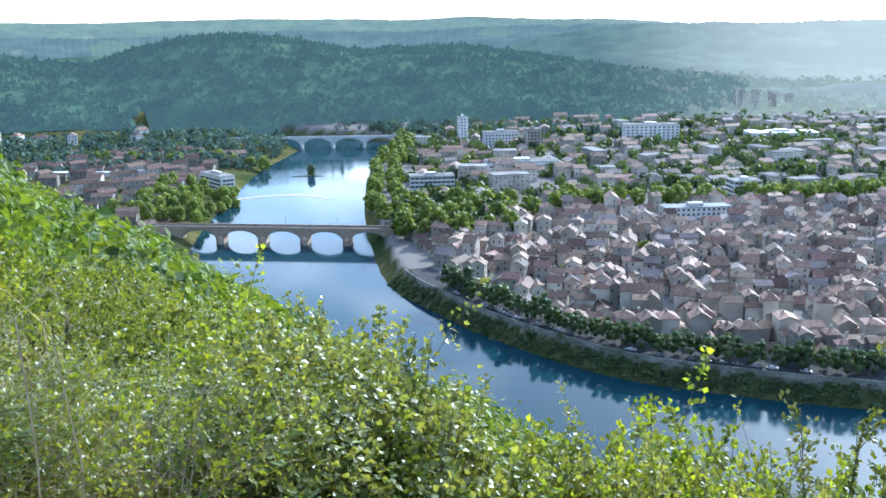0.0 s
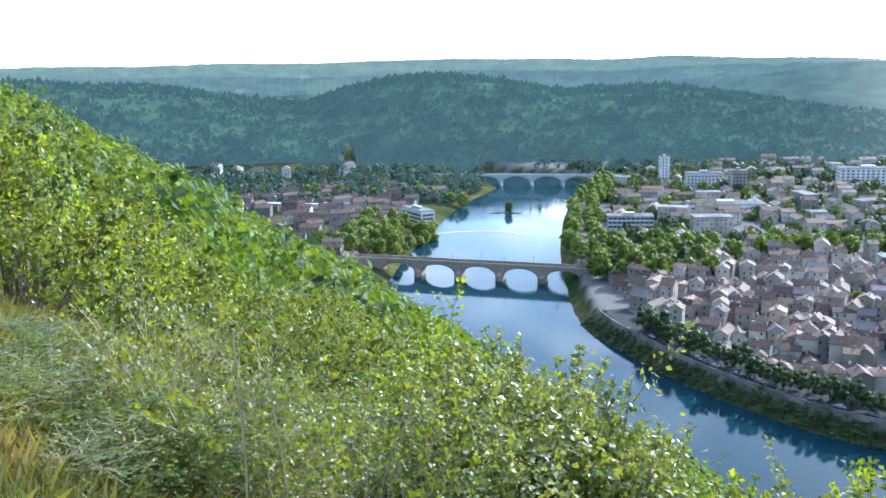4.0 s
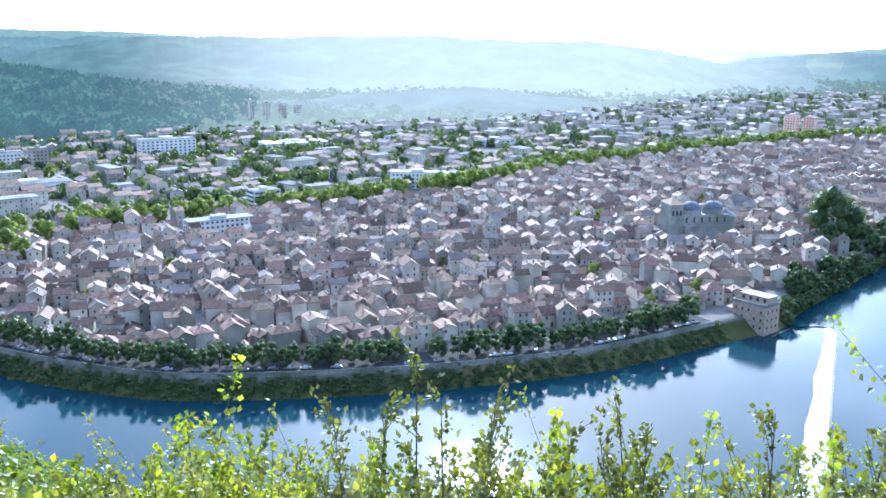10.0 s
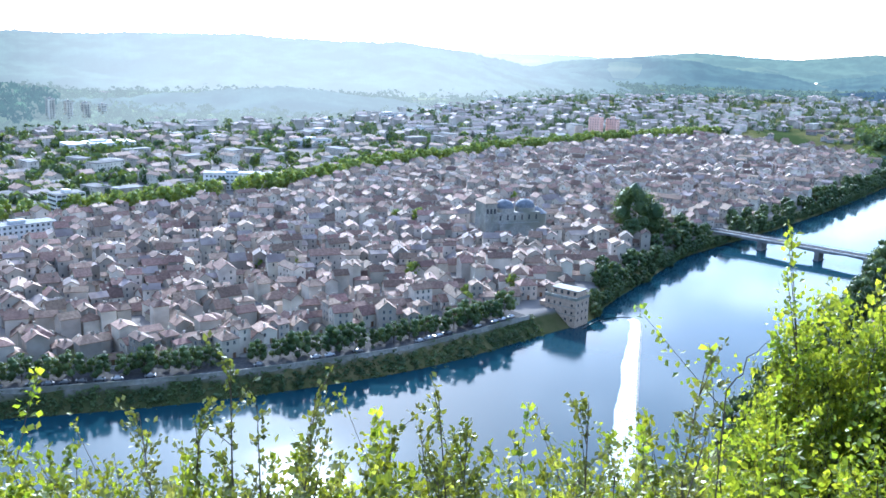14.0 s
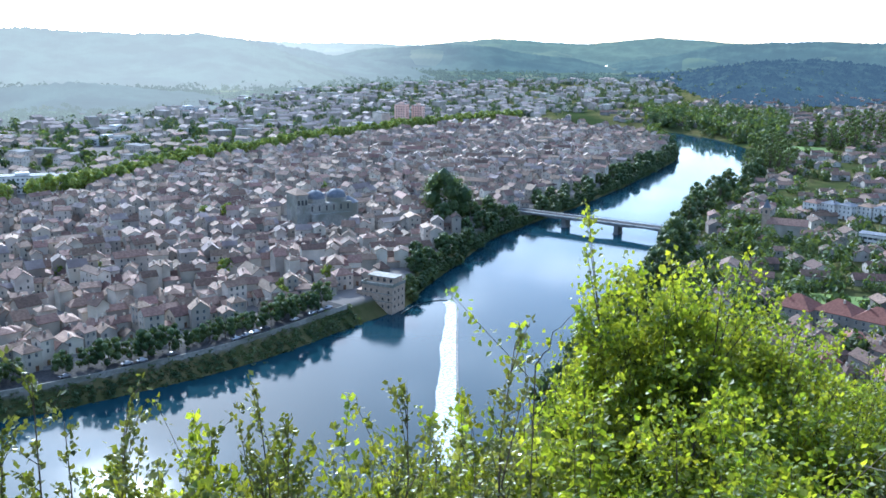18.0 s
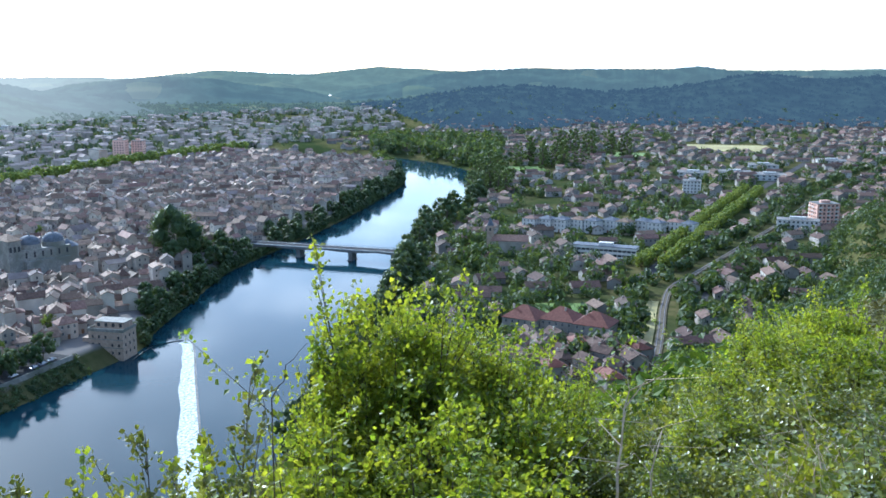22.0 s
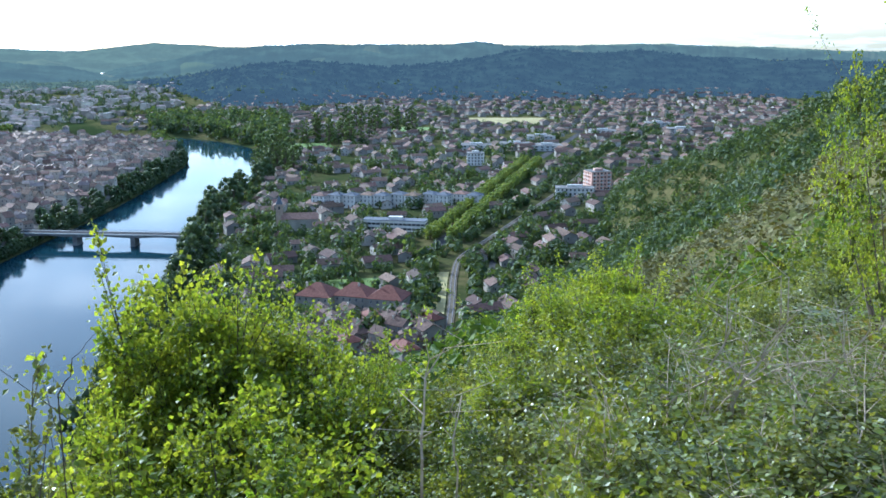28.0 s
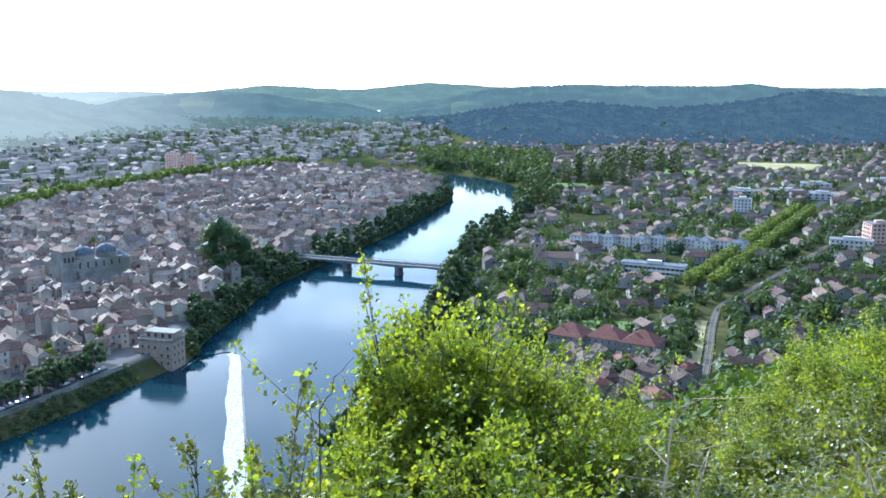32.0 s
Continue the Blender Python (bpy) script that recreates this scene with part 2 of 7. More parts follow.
M["tyre"] = material("tyre_rubber", (0.02, 0.02, 0.02), (0.035, 0.035, 0.035), 4.0, 0.8)
M["shutter"] = material("painted_shutter", (0.22, 0.24, 0.25), (0.36, 0.36, 0.34), 1.0, 0.7, vary=0.3)
M["door_wood"] = material("door_wood", (0.1, 0.06, 0.035), (0.17, 0.1, 0.06), 3.0, 0.6)
M["foam"] = material("foam", (0.1, 0.14, 0.16), (0.5, 0.53, 0.54), 0.9, 0.6, 0.2, 2.0)
water = bpy.data.materials.new("river_water")
water.use_nodes = True
wn, wl = water.node_tree.nodes, water.node_tree.links
wb = wn["Principled BSDF"]
wb.inputs["Base Color"].default_value = (0.010, 0.031, 0.042, 1)
wb.inputs["Specular IOR Level"].default_value = 0.085
wb.inputs["Roughness"].default_value, wb.inputs["IOR"].default_value = 0.03, 1.333
wg = wn.new("ShaderNodeNewGeometry")
wz = wn.new("ShaderNodeTexNoise")
wz.inputs["Scale"].default_value, wz.inputs["Detail"].default_value = 0.35, 4
wp = wn.new("ShaderNodeBump")
wp.inputs["Strength"].default_value, wp.inputs["Distance"].default_value = 0.25, 0.06
wl.new(wg.outputs["Position"], wz.inputs["Vector"])
wl.new(wz.outputs["Fac"], wp.inputs["Height"])
wl.new(wp.outputs["Normal"], wb.inputs["Normal"])
wind = wn.new("ShaderNodeTexNoise")
wind.inputs["Scale"].default_value, wind.inputs["Detail"].default_value = 0.012, 5
wl.new(wg.outputs["Position"], wind.inputs["Vector"])
wr = wn.new("ShaderNodeMapRange")
wr.inputs["From Min"].default_value, wr.inputs["From Max"].default_value = 0.42, 0.62
wr.inputs["To Min"].default_value, wr.inputs["To Max"].default_value = 0.05, 0.12
wl.new(wind.outputs["Fac"], wr.inputs["Value"])
wl.new(wr.outputs["Result"], wb.inputs["Roughness"])
M["water"] = water


# Mesh helpers
def mesh_of(name, verts, faces, mats, index=None, smooth=False):
    """A mesh from arrays: faces is an (n, 3) or (n, 4) array, or a list of such arrays."""
    me = bpy.data.meshes.new(name)
    groups = faces if isinstance(faces, list) else [faces]
    groups = [np.asarray(g, dtype=np.int32) for g in groups if len(g)]
    me.vertices.add(len(verts))
    me.vertices.foreach_set("co", np.asarray(verts, dtype=np.float32).ravel())
    loops = np.concatenate([g.ravel() for g in groups])
    totals = np.concatenate([np.full(len(g), g.shape[1], dtype=np.int32) for g in groups])
    me.loops.add(len(loops))
    me.loops.foreach_set("vertex_index", loops)
    me.polygons.add(len(totals))
    me.polygons.foreach_set("loop_start", np.concatenate([[0], np.cumsum(totals)[:-1]]).astype(np.int32))
    me.polygons.foreach_set("loop_total", totals)
    for m in mats:
        me.materials.append(m)
    if index is not None:
        me.polygons.foreach_set("material_index", np.asarray(index, dtype=np.int32))
    me.polygons.foreach_set("use_smooth", np.full(len(totals), smooth, dtype=bool))
    me.update(calc_edges=True)
    return me


def part(name, me, mat=None, parent=None, label=""):
    """One mesh object under a thing or a part; me is a mesh or a bmesh."""
    if isinstance(me, bmesh.types.BMesh):
        data = bpy.data.meshes.new(name)
        me.to_mesh(data)
        me.free()
        me = data
    if mat and not me.materials:
        me.materials.append(mat)
    ob = new(name, me)
    if parent:
        ob.parent = parent
    if label:
        ob["label"] = label
    return ob


def boxes(specs):
    """A bmesh of boxes: (x0, y0, z0, x1, y1, z1) each."""
    bm = bmesh.new()
    for x0, y0, z0, x1, y1, z1 in specs:
        vs = [bm.verts.new(p) for p in ((x0, y0, z0), (x1, y0, z0), (x1, y1, z0), (x0, y1, z0), (x0, y0, z1), (x1, y0, z1), (x1, y1, z1), (x0, y1, z1))]
        for f in ((3, 2, 1, 0), (4, 5, 6, 7), (0, 1, 5, 4), (1, 2, 6, 5), (2, 3, 7, 6), (3, 0, 4, 7)):
            bm.faces.new([vs[i] for i in f])
    return bm


def scatter(verts, faces, mats4):
    """Copies of one small mesh under (n, 4, 4) matrices, as joined arrays."""
    v = np.einsum("nij,vj->nvi", mats4[:, :3, :3], verts) + mats4[:, None, :3, 3]
    f = np.asarray(faces)[None] + (np.arange(len(mats4)) * len(verts))[:, None, None]
    return v.reshape(-1, 3), f.reshape(-1, f.shape[2])


def placed(xyz, turn, sx, sy, sz):
    """(n, 4, 4) matrices from places, turns about z in radians and scales."""
    n = len(xyz)
    m = np.zeros((n, 4, 4))
    c, s = np.cos(turn), np.sin(turn)
    m[:, 0, 0], m[:, 0, 1], m[:, 1, 0], m[:, 1, 1], m[:, 2, 2] = c * sx, -s * sy, s * sx, c * sy, sz
    m[:, :3, 3], m[:, 3, 3] = xyz, 1
    return m


# Plan: banks of the river, the old town, the hills
TOWN_BANK = ((-340.3, 1179.1), (-158, 1115.3), (-56.1, 1058.7), (-42.7, 989.1), (-53.6, 868.7), (-57.2, 798.5), (-49.4, 658.7), (-38, 559), (-24.4, 481.4), (2.2, 428.1), (27.5, 390.1), (66, 350), (104, 331), (145, 317), (188, 307), (240, 301), (300, 306), (345, 311), (374, 326), (429, 348), (498, 375), (556, 386), (667, 405), (847, 447), (990, 495), (1085, 590), (1095, 760))
NEAR_BANK = ((1210, 740), (1180, 560), (1050, 428), (842, 358), (735, 336), (622, 308), (575, 288), (442, 242), (384, 218), (330, 198), (289, 186), (237, 178), (170, 188), (90, 235), (30, 300), (-39.2, 389.2), (-95.8, 462), (-132.6, 515.8), (-147.9, 582.3), (-154.9, 730.2), (-154.6, 866.2), (-144.3, 945.6), (-146.3, 1005.6), (-206.7, 1073.6), (-358.3, 1118.5))


def smooth_line(pts, step=6.0):
    p = np.array(pts, float)
    ext = np.vstack([2 * p[0] - p[1], p, 2 * p[-1] - p[-2]])
    out = []
    for i in range(1, len(ext) - 2):
        a, b, c, d = ext[i - 1:i + 3]
        n = max(2, int(np.linalg.norm(c - b) / step))
        t = (np.arange(n) / n)[:, None]
        out.append(0.5 * (2 * b + (c - a) * t + (2 * a - 5 * b + 4 * c - d) * t ** 2 + (3 * b - 3 * c + d - a) * t ** 3))
    return np.vstack(out + [p[-1:]])


bank_a, bank_b = smooth_line(TOWN_BANK), smooth_line(NEAR_BANK)
river = np.vstack([bank_a, bank_b])


def line_distance(x, y, line, closed=False):
    """Distance from points to a polyline."""
    best = np.full(x.shape, 1e9)
    n = len(line)
    for i in range(n if closed else n - 1):
        a, b = line[i], line[(i + 1) % n]
        d = b - a
        q = np.clip(((x - a[0]) * d[0] + (y - a[1]) * d[1]) / (d @ d), 0, 1)
        best = np.minimum(best, (x - a[0] - q * d[0]) ** 2 + (y - a[1] - q * d[1]) ** 2)
    return np.sqrt(best)


def inside(x, y, line):
    r = np.zeros(x.shape, bool)
    for i in range(len(line)):
        (x0, y0), (x1, y1) = line[i - 1], line[i]
        if y0 != y1:
            r ^= ((y0 > y) != (y1 > y)) & (x < (x1 - x0) * (y - y0) / (y1 - y0) + x0)
    return r


def wave(x, y, s, seed=0.0):
    """Cheap smooth noise, about -1 to 1."""
    return (np.sin(x / s * 1.7 + 1.3 * np.sin(y / s * 1.1 + seed)) + np.sin(y / s * 1.9 + 1.7 * np.sin(x / s * 0.8 + 2.1 * seed)) + np.sin((x + y) / s * 1.3 + seed)) / 3


def smoothstep(v):
    v = np.clip(v, 0, 1)
    return v * v * (3 - 2 * v)


SPUR_AZ, SPUR_R, SPUR_EL = (84.0, 87.4, 89.2, 94.0, 97.6, 101.0, 106.0, 114.0), (760, 720, 660, 600, 560, 520, 500, 500), (-12.0, -9.9, -8.0, -6.1, -4.1, -2.5, -0.8, 1.5)


def hillside(x, y):
    """The hill on which the camera stands: two slopes that meet below it."""
    r, az = np.hypot(x, y), np.arctan2(x, y)
    fall = np.minimum(0.70 * np.cos(az - radians(55)), 0.75 * np.cos(az - radians(12.3))) * r
    z = 133.4 - fall - np.minimum(5, 0.03 * r) + wave(x, y, 40, 1) * np.minimum(3, r * 0.02) + wave(x, y, 6, 2) * np.minimum(0.4, r * 0.03)
    deg = np.degrees(az)
    spur = smoothstep((deg - 81) / 13)
    dip = np.interp(r, (0, 8, 50, 110, 200, 330, 520, 760), (0, 0.2, 3, 4, 4, 12, 8, 0)) * (1 - spur) + np.interp(r, (0, 8, 20, 40, 80, 120, 210, 340, 520, 760), (0, 0.5, 3, 6.5, 11.5, 12.5, 11, 34, 22, 0)) * spur
    dip = np.where(deg < 40, np.interp(r, (0, 8, 25, 50, 100, 200), (0, 0.4, 2.8, 4.5, 4, -1)), dip)
    z = z - dip - r * 0.03 * np.clip((-14 - deg) / 20, 0, 1.3)
    z = z - np.where(deg > 84, np.interp(r, (560, 800, 1100, 2000), (0, 45, 90, 200)), 0)
    crest = np.interp(deg, SPUR_AZ, SPUR_R)
    top = 135 + crest * np.tan(np.radians(np.interp(deg, SPUR_AZ, SPUR_EL))) - 7
    side = np.where(r < crest, (crest - r) / 190, (r - crest) / 260)
    spur_z = top - (top + 20) * smoothstep(side) + wave(x, y, 45, 9) * 3.5
    z = np.where((deg > 84) & (side < 1), np.maximum(z, spur_z), z)
    return np.where(z > 150, 150 + 20 * np.tanh((z - 150) / 60), z)


FOOT_AZ, FOOT_R = (-60, -20, 12, 20, 30, 45, 60, 66, 72, 82, 95, 130), (1150, 1110, 1080, 1250, 1650, 2300, 2300, 1560, 1700, 1800, 2000, 2000)
TOP_AZ, TOP_Z = (-60, -33.7, -26.6, -23.6, -21, -19.4, -17, -14.3, -11.75, -9.15, -5.9, -4.4, -2.7, 2, 6.7, 9.7, 14, 18, 24, 28, 34, 40, 45, 58, 63, 65.5, 67, 70.5, 75, 79, 81, 83, 86.4, 89.5, 93, 97, 130), (92, 92, 80, 64, 54, 52, 74, 90, 95, 88, 74, 66, 70, 72, 56, 40, 24, 10, 10, 12, 14, 12, 10, 11, 18, 40, 56, 62, 44, 58, 76, 92, 80, 88, 72, 68, 70)
FAR_AZ, FAR_Z = (-60, -33, -22, -10, 4, 14, 25, 36, 42, 48, 62, 75, 90, 100, 130), (125, 128, 100, 114, 118, 106, 92, 84, 32, 46, 88, 92, 104, 86, 90)


def far_land(x, y):
    r, az = np.hypot(x, y), np.degrees(np.arctan2(x, y))
    az = az + 0.4 * wave(x, y, 500, 3)
    foot, top, far = np.interp(az, FOOT_AZ, FOOT_R), np.interp(az, TOP_AZ, TOP_Z), np.interp(az, FAR_AZ, FAR_Z)
    rise = np.interp(az, (14, 40, 62), (340, 620, 620))
    near = 8 + (top - 8) * smoothstep((r - foot) / rise) * (1 - 0.75 * smoothstep((r - foot - rise - 150) / 600))
    back = 8 + (far - 8) * 0.45 * smoothstep((r - foot - 500) / np.maximum(3900 - foot - 500, 300))
    z = np.maximum(near, back)
    z = z - 120 * smoothstep((r - 2760) / 300)
    return z + wave(x, y, 150, 4) * 0.11 * (z - 8) * smoothstep((foot + rise - r) / 200) + wave(x, y, 60, 5) * 0.05 * (z - 8)


def ground_height(x, y):
    x, y = np.asarray(x, float), np.asarray(y, float)
    far = far_land(x, y)
    out = far.copy()
    near = (np.hypot(x, y) < 1450) & (y > -50)
    xs, ys = x[near], y[near]
    wet = inside(xs, ys, river)
    da, db = line_distance(xs, ys, bank_a), line_distance(xs, ys, bank_b)
    d = np.minimum(da, db)
    town_side = np.interp(np.where(wet, -d, d), (-14, -1, 0, 7.0, 8.0, 9.5, 50), (-3.5, -0.5, 0, 5.2, 6.9, 7.2, 8.0))
    near_side = np.interp(np.where(wet, -d, d), (-14, 0, 10, 45), (-3.5, 0, 4.0, 8.0))
    out[near] = np.where(da < db, town_side, near_side) + (far[near] - 8) * ~wet
    return np.maximum(out, hillside(x, y))


# Ground: one sheet round the camera, finer where the view passes
angles = np.radians(np.concatenate([np.arange(-42, 112, 0.34), np.arange(112, 318, 6)]))
radii = np.concatenate([np.geomspace(0.5, 250, 110, endpoint=False), np.arange(250, 640, 3), np.arange(640, 1300, 9), np.geomspace(1300, 4850, 60)])
ga, gr = np.meshgrid(angles, radii)
gx, gy = np.sin(ga) * gr, np.cos(ga) * gr
gz = ground_height(gx, gy)
na, nr = len(angles), len(radii)
i0 = (np.arange(nr - 1)[:, None] * na + np.arange(na)[None]).ravel()
i1 = (np.arange(nr - 1)[:, None] * na + (np.arange(na)[None] + 1) % na).ravel()
quads = np.stack([i0, i0 + na, i1 + na, i1], 1)
centre = len(gx.ravel())
tris = np.stack([np.full(na, centre), np.arange(na), (np.arange(na) + 1) % na], 1)
gverts = np.vstack([np.stack([gx.ravel(), gy.ravel(), gz.ravel()], 1), [[0, 0, gz[0].mean()]]])
ground_mesh = mesh_of("ground", gverts, [quads, tris], [M["ground"]], smooth=True)
built = ground_mesh.attributes.new("built", "FLOAT", "POINT")
vx, vy = gverts[:, 0], gverts[:, 1]
dry = (gverts[:, 2] > 6.5) & (gverts[:, 2] < 16) & (np.hypot(vx, vy) < 2300)
on_town = np.zeros(len(vx))
on_town[dry] = (line_distance(vx[dry], vy[dry], bank_a[::3]) < line_distance(vx[dry], vy[dry], bank_b[::3])) * 1.0
built.data.foreach_set("value", (on_town * (hillside(vx, vy) < 6)).astype(np.float32))
ground = tagged(new("ground", ground_mesh), "grassy hillsides, river banks and plain of the valley", "ground", kind="structure")

# River
wx = np.array([(-450, 150), (1250, 150), (1250, 1260), (-450, 1260)], float)
wm = mesh_of("water", np.column_stack([wx, np.zeros(4)]), np.array([[0, 1, 2, 3]]), [M["water"]])
tagged(new("water", wm), "calm dark blue river that mirrors the sky and the quay", "river", kind="structure")


def in_town_side(x, y, margin):
    """Points on the town's side of the river, at least margin from its bank."""
    return ~inside(x, y, river) & (line_distance(x, y, bank_a[::2]) > margin) & inside(x, y, TOWN_AREA)


TOWN_AREA = np.vstack([bank_a, [(1190, 800), (1420, 720), (2500, 1250), (2700, 2300), (1000, 2700), (330, 1500), (260, 1180), (-20, 1060)]])

BOULEVARD = smooth_line(((20, 590), (60, 610), (100, 638), (180, 640), (347, 668), (470, 715), (586, 755), (885, 806), (1100, 795)), 10)


def beyond_boulevard(x, y):
    return y - np.interp(x, BOULEVARD[:, 0], BOULEVARD[:, 1])


# Houses as joined arrays: walls, gabled roof, windows
def house_arrays(w, d, h, rise, flat=False):
    """Corner points and faces of one house of width w, depth d, eaves h; the ridge runs along x."""
    a, b, o = w / 2, d / 2, 0.35
    v = [(-a, -b, -3), (a, -b, -3), (a, b, -3), (-a, b, -3), (-a, -b, h), (a, -b, h), (a, b, h), (-a, b, h), (-a, 0, h + rise), (a, 0, h + rise)]
    walls = [(0, 1, 5, 4), (1, 2, 6, 5), (2, 3, 7, 6), (3, 0, 4, 7), (4, 7, 8, 8), (6, 5, 9, 9)]
    if flat:
        v[8:] = []
        walls = walls[:4]
        k = len(v)
        v += [(-a - 0.2, -b - 0.2, h), (a + 0.2, -b - 0.2, h), (a + 0.2, b + 0.2, h), (-a - 0.2, b + 0.2, h), (-a - 0.2, -b - 0.2, h + 0.6), (a + 0.2, -b - 0.2, h + 0.6), (a + 0.2, b + 0.2, h + 0.6), (-a - 0.2, b + 0.2, h + 0.6)]
        roof = [(k + 4, k + 5, k + 6, k + 7), (k, k + 1, k + 5, k + 4), (k + 1, k + 2, k + 6, k + 5), (k + 2, k + 3, k + 7, k + 6), (k + 3, k, k + 4, k + 7)]
        return v, walls, roof
    e = rise * o / b
    k = len(v)
    v += [(-a - o, -b - o, h - e + 0.12), (a + o, -b - o, h - e + 0.12), (a + o, 0, h + rise + 0.12), (-a - o, 0, h + rise + 0.12), (a + o, b + o, h - e + 0.12), (-a - o, b + o, h - e + 0.12)]
    v += [(x, y, z - 0.2) for x, y, z in v[k:k + 6]]
    roof = [(k, k + 1, k + 2, k + 3), (k + 3, k + 2, k + 4, k + 5), (k + 6, k + 7, k + 1, k), (k + 5, k + 4, k + 10, k + 11), (k + 1, k + 7, k + 8, k + 2), (k + 2, k + 8, k + 10, k + 4), (k + 9, k + 6, k, k + 3), (k + 11, k + 9, k + 3, k + 5)]
    return v, walls, roof


def window_quads(w, d, h, storey=2.9, gap=3.3):
    """Small panes set 3 cm proud of all four walls."""
    out = []
    for side in range(4):
        length, off = (w, d / 2) if side % 2 == 0 else (d, w / 2)
        n, m = int(length / gap), max(1, int(h / storey))
        for i in range(n):
            for j in range(m):
                u, z = (i + 0.5 - n / 2) * gap, h - (j + 0.5) * storey - 0.2
                if math.sin(u * 7.1 + j * 3.7 + w * 11 + side) > 0.45:
                    continue
                q = [(u - 0.42, -off - 0.03, z - 0.65), (u + 0.42, -off - 0.03, z - 0.65), (u + 0.42, -off - 0.03, z + 0.65), (u - 0.42, -off - 0.03, z + 0.65)]
                c, s = ((1, 0), (0, 1), (-1, 0), (0, -1))[side]
                out.append([(x * c - y * s, x * s + y * c, zz) for x, y, zz in q])
    return out


def house_field(name, label, rows, mats, windows=True):
    """Many houses joined in one mesh. Rows: x, y, z, turn, w, d, h, rise, flat."""
    verts, faces, idx, base = [], [], [], 0
    for x, y, z, turn, w, d, h, rise, flat in rows:
        v, walls, roof = house_arrays(w, d, h, rise, flat)
        f = walls + roof
        tone = math.sin(x * 12.9 + y * 7.3)
        ids = [0] * len(walls) + [2 if flat else 4 if len(mats) > 4 and tone > 0.86 else 1] * len(roof)
        if windows:
            for q in window_quads(w, d, h):
                k = len(v)
                v = v + q
                f = f + [(k, k + 1, k + 2, k + 3)]
                ids.append(3)
        if windows and not flat:
            cx, cy, cz = w * 0.3 * math.sin(x * 3), d * 0.15 * math.cos(y * 5), h + rise * 0.75
            k = len(v)
            v = v + [(cx + i * 0.45, cy + j * 0.32, zz) for zz in (cz - 0.8, cz + 1.3) for i, j in ((-1, -1), (1, -1), (1, 1), (-1, 1))]
            f = f + [(k, k + 1, k + 5, k + 4), (k + 1, k + 2, k + 6, k + 5), (k + 2, k + 3, k + 7, k + 6), (k + 3, k, k + 4, k + 7), (k + 4, k + 5, k + 6, k + 7)]
            ids += [0] * 5
        v = np.array(v)
        c, s = math.cos(turn), math.sin(turn)
        verts.append(np.stack([v[:, 0] * c - v[:, 1] * s + x, v[:, 0] * s + v[:, 1] * c + y, v[:, 2] + z], 1))
        faces += [tuple(i + base for i in q) for q in f]
        idx += ids
        base += len(v)
    fa = np.array(faces)
    tri = fa[:, 2] == fa[:, 3]
    ids = np.array(idx)
    me = mesh_of(name, np.vstack(verts), [fa[~tri], fa[tri][:, :3]], mats, np.concatenate([ids[~tri], ids[tri]]))
    return tagged(new(name, me), label, "houses", kind="stuff")


STUFF = [M["plaster"], M["roof"], M["flat_roof"], M["window"], M["roof_far"]]

# Old town: dense houses in crooked rows between the quay and the boulevard
old_rows = []
for u in np.arange(-40, 1120, 7.7):
    for v in np.arange(280, 830, 7.9):
        x, y = u + rng.uniform(-2.4, 2.4) + 4 * math.sin(v / 60), v + rng.uniform(-2.4, 2.4) + 6 * math.sin(u / 70)
        street = (abs(((u + 9 * math.sin(v / 50)) % 54) - 27) > 24.6) or (abs(((v + 12 * math.sin(u / 90)) % 43) - 21) > 18.6)
        if (street and rng.random() < 0.85) or rng.random() < 0.06:
            continue
        turn = 0.25 * math.sin(x / 90) + (math.pi / 2 if rng.random() < 0.45 else 0) + rng.normal(0, 0.14) + 0.4 * math.sin(y / 110 + x / 300)
        w, d = rng.uniform(5.5, 10) * (1.7 if rng.random() < 0.16 else 1), rng.uniform(5.2, 8.4)
        old_rows.append((x, y, turn, w, d, rng.choice((2.6, 3.6, 4.6, 5.6, 6.8, 8.6, 10.5)) + rng.uniform(-0.8, 0.8), d / 2 * rng.uniform(0.35, 0.8)))
ox, oy = np.array([r[0] for r in old_rows]), np.array([r[1] for r in old_rows])
keep = in_town_side(ox, oy, np.where(ox < 350, 26, 15)) & (beyond_boulevard(ox, oy) < -14)
oz = ground_height(ox, oy)
old = [(r[0], r[1], oz[i], *r[2:], False) for i, r in enumerate(old_rows) if keep[i]]
LANDMARKS = ((431, 462, 34), (334, 312, 20), (160, 596, 28), (915, 825, 42), (489, 404, 14), (30, 462, 8), (230, 470, 12), (-5, 702, 26), (66, 950, 30), (90, 918, 16), (26, 983, 14), (211, 977, 42), (343, 976, 48), (352, 700, 26), (270, 740, 34), (-166, 750, 18), (-120, 460, 14))


def free_of_landmarks(x, y):
    ok = np.ones(np.shape(x), bool)
    for lx, ly, lr in LANDMARKS:
        ok &= np.hypot(x - lx, y - ly) > lr
    return ok


old = [r for r in old if free_of_landmarks(r[0], r[1])]
by_range = sorted(old, key=lambda r: r[1] + 0.05 * abs(r[0] - 150) + (0 if r[0] < 420 else 400))
front_houses, rest = by_range[:300], by_range[300:]
house_field("old_town_houses", "dense old stone houses with brown tiled roofs", rest, STUFF)

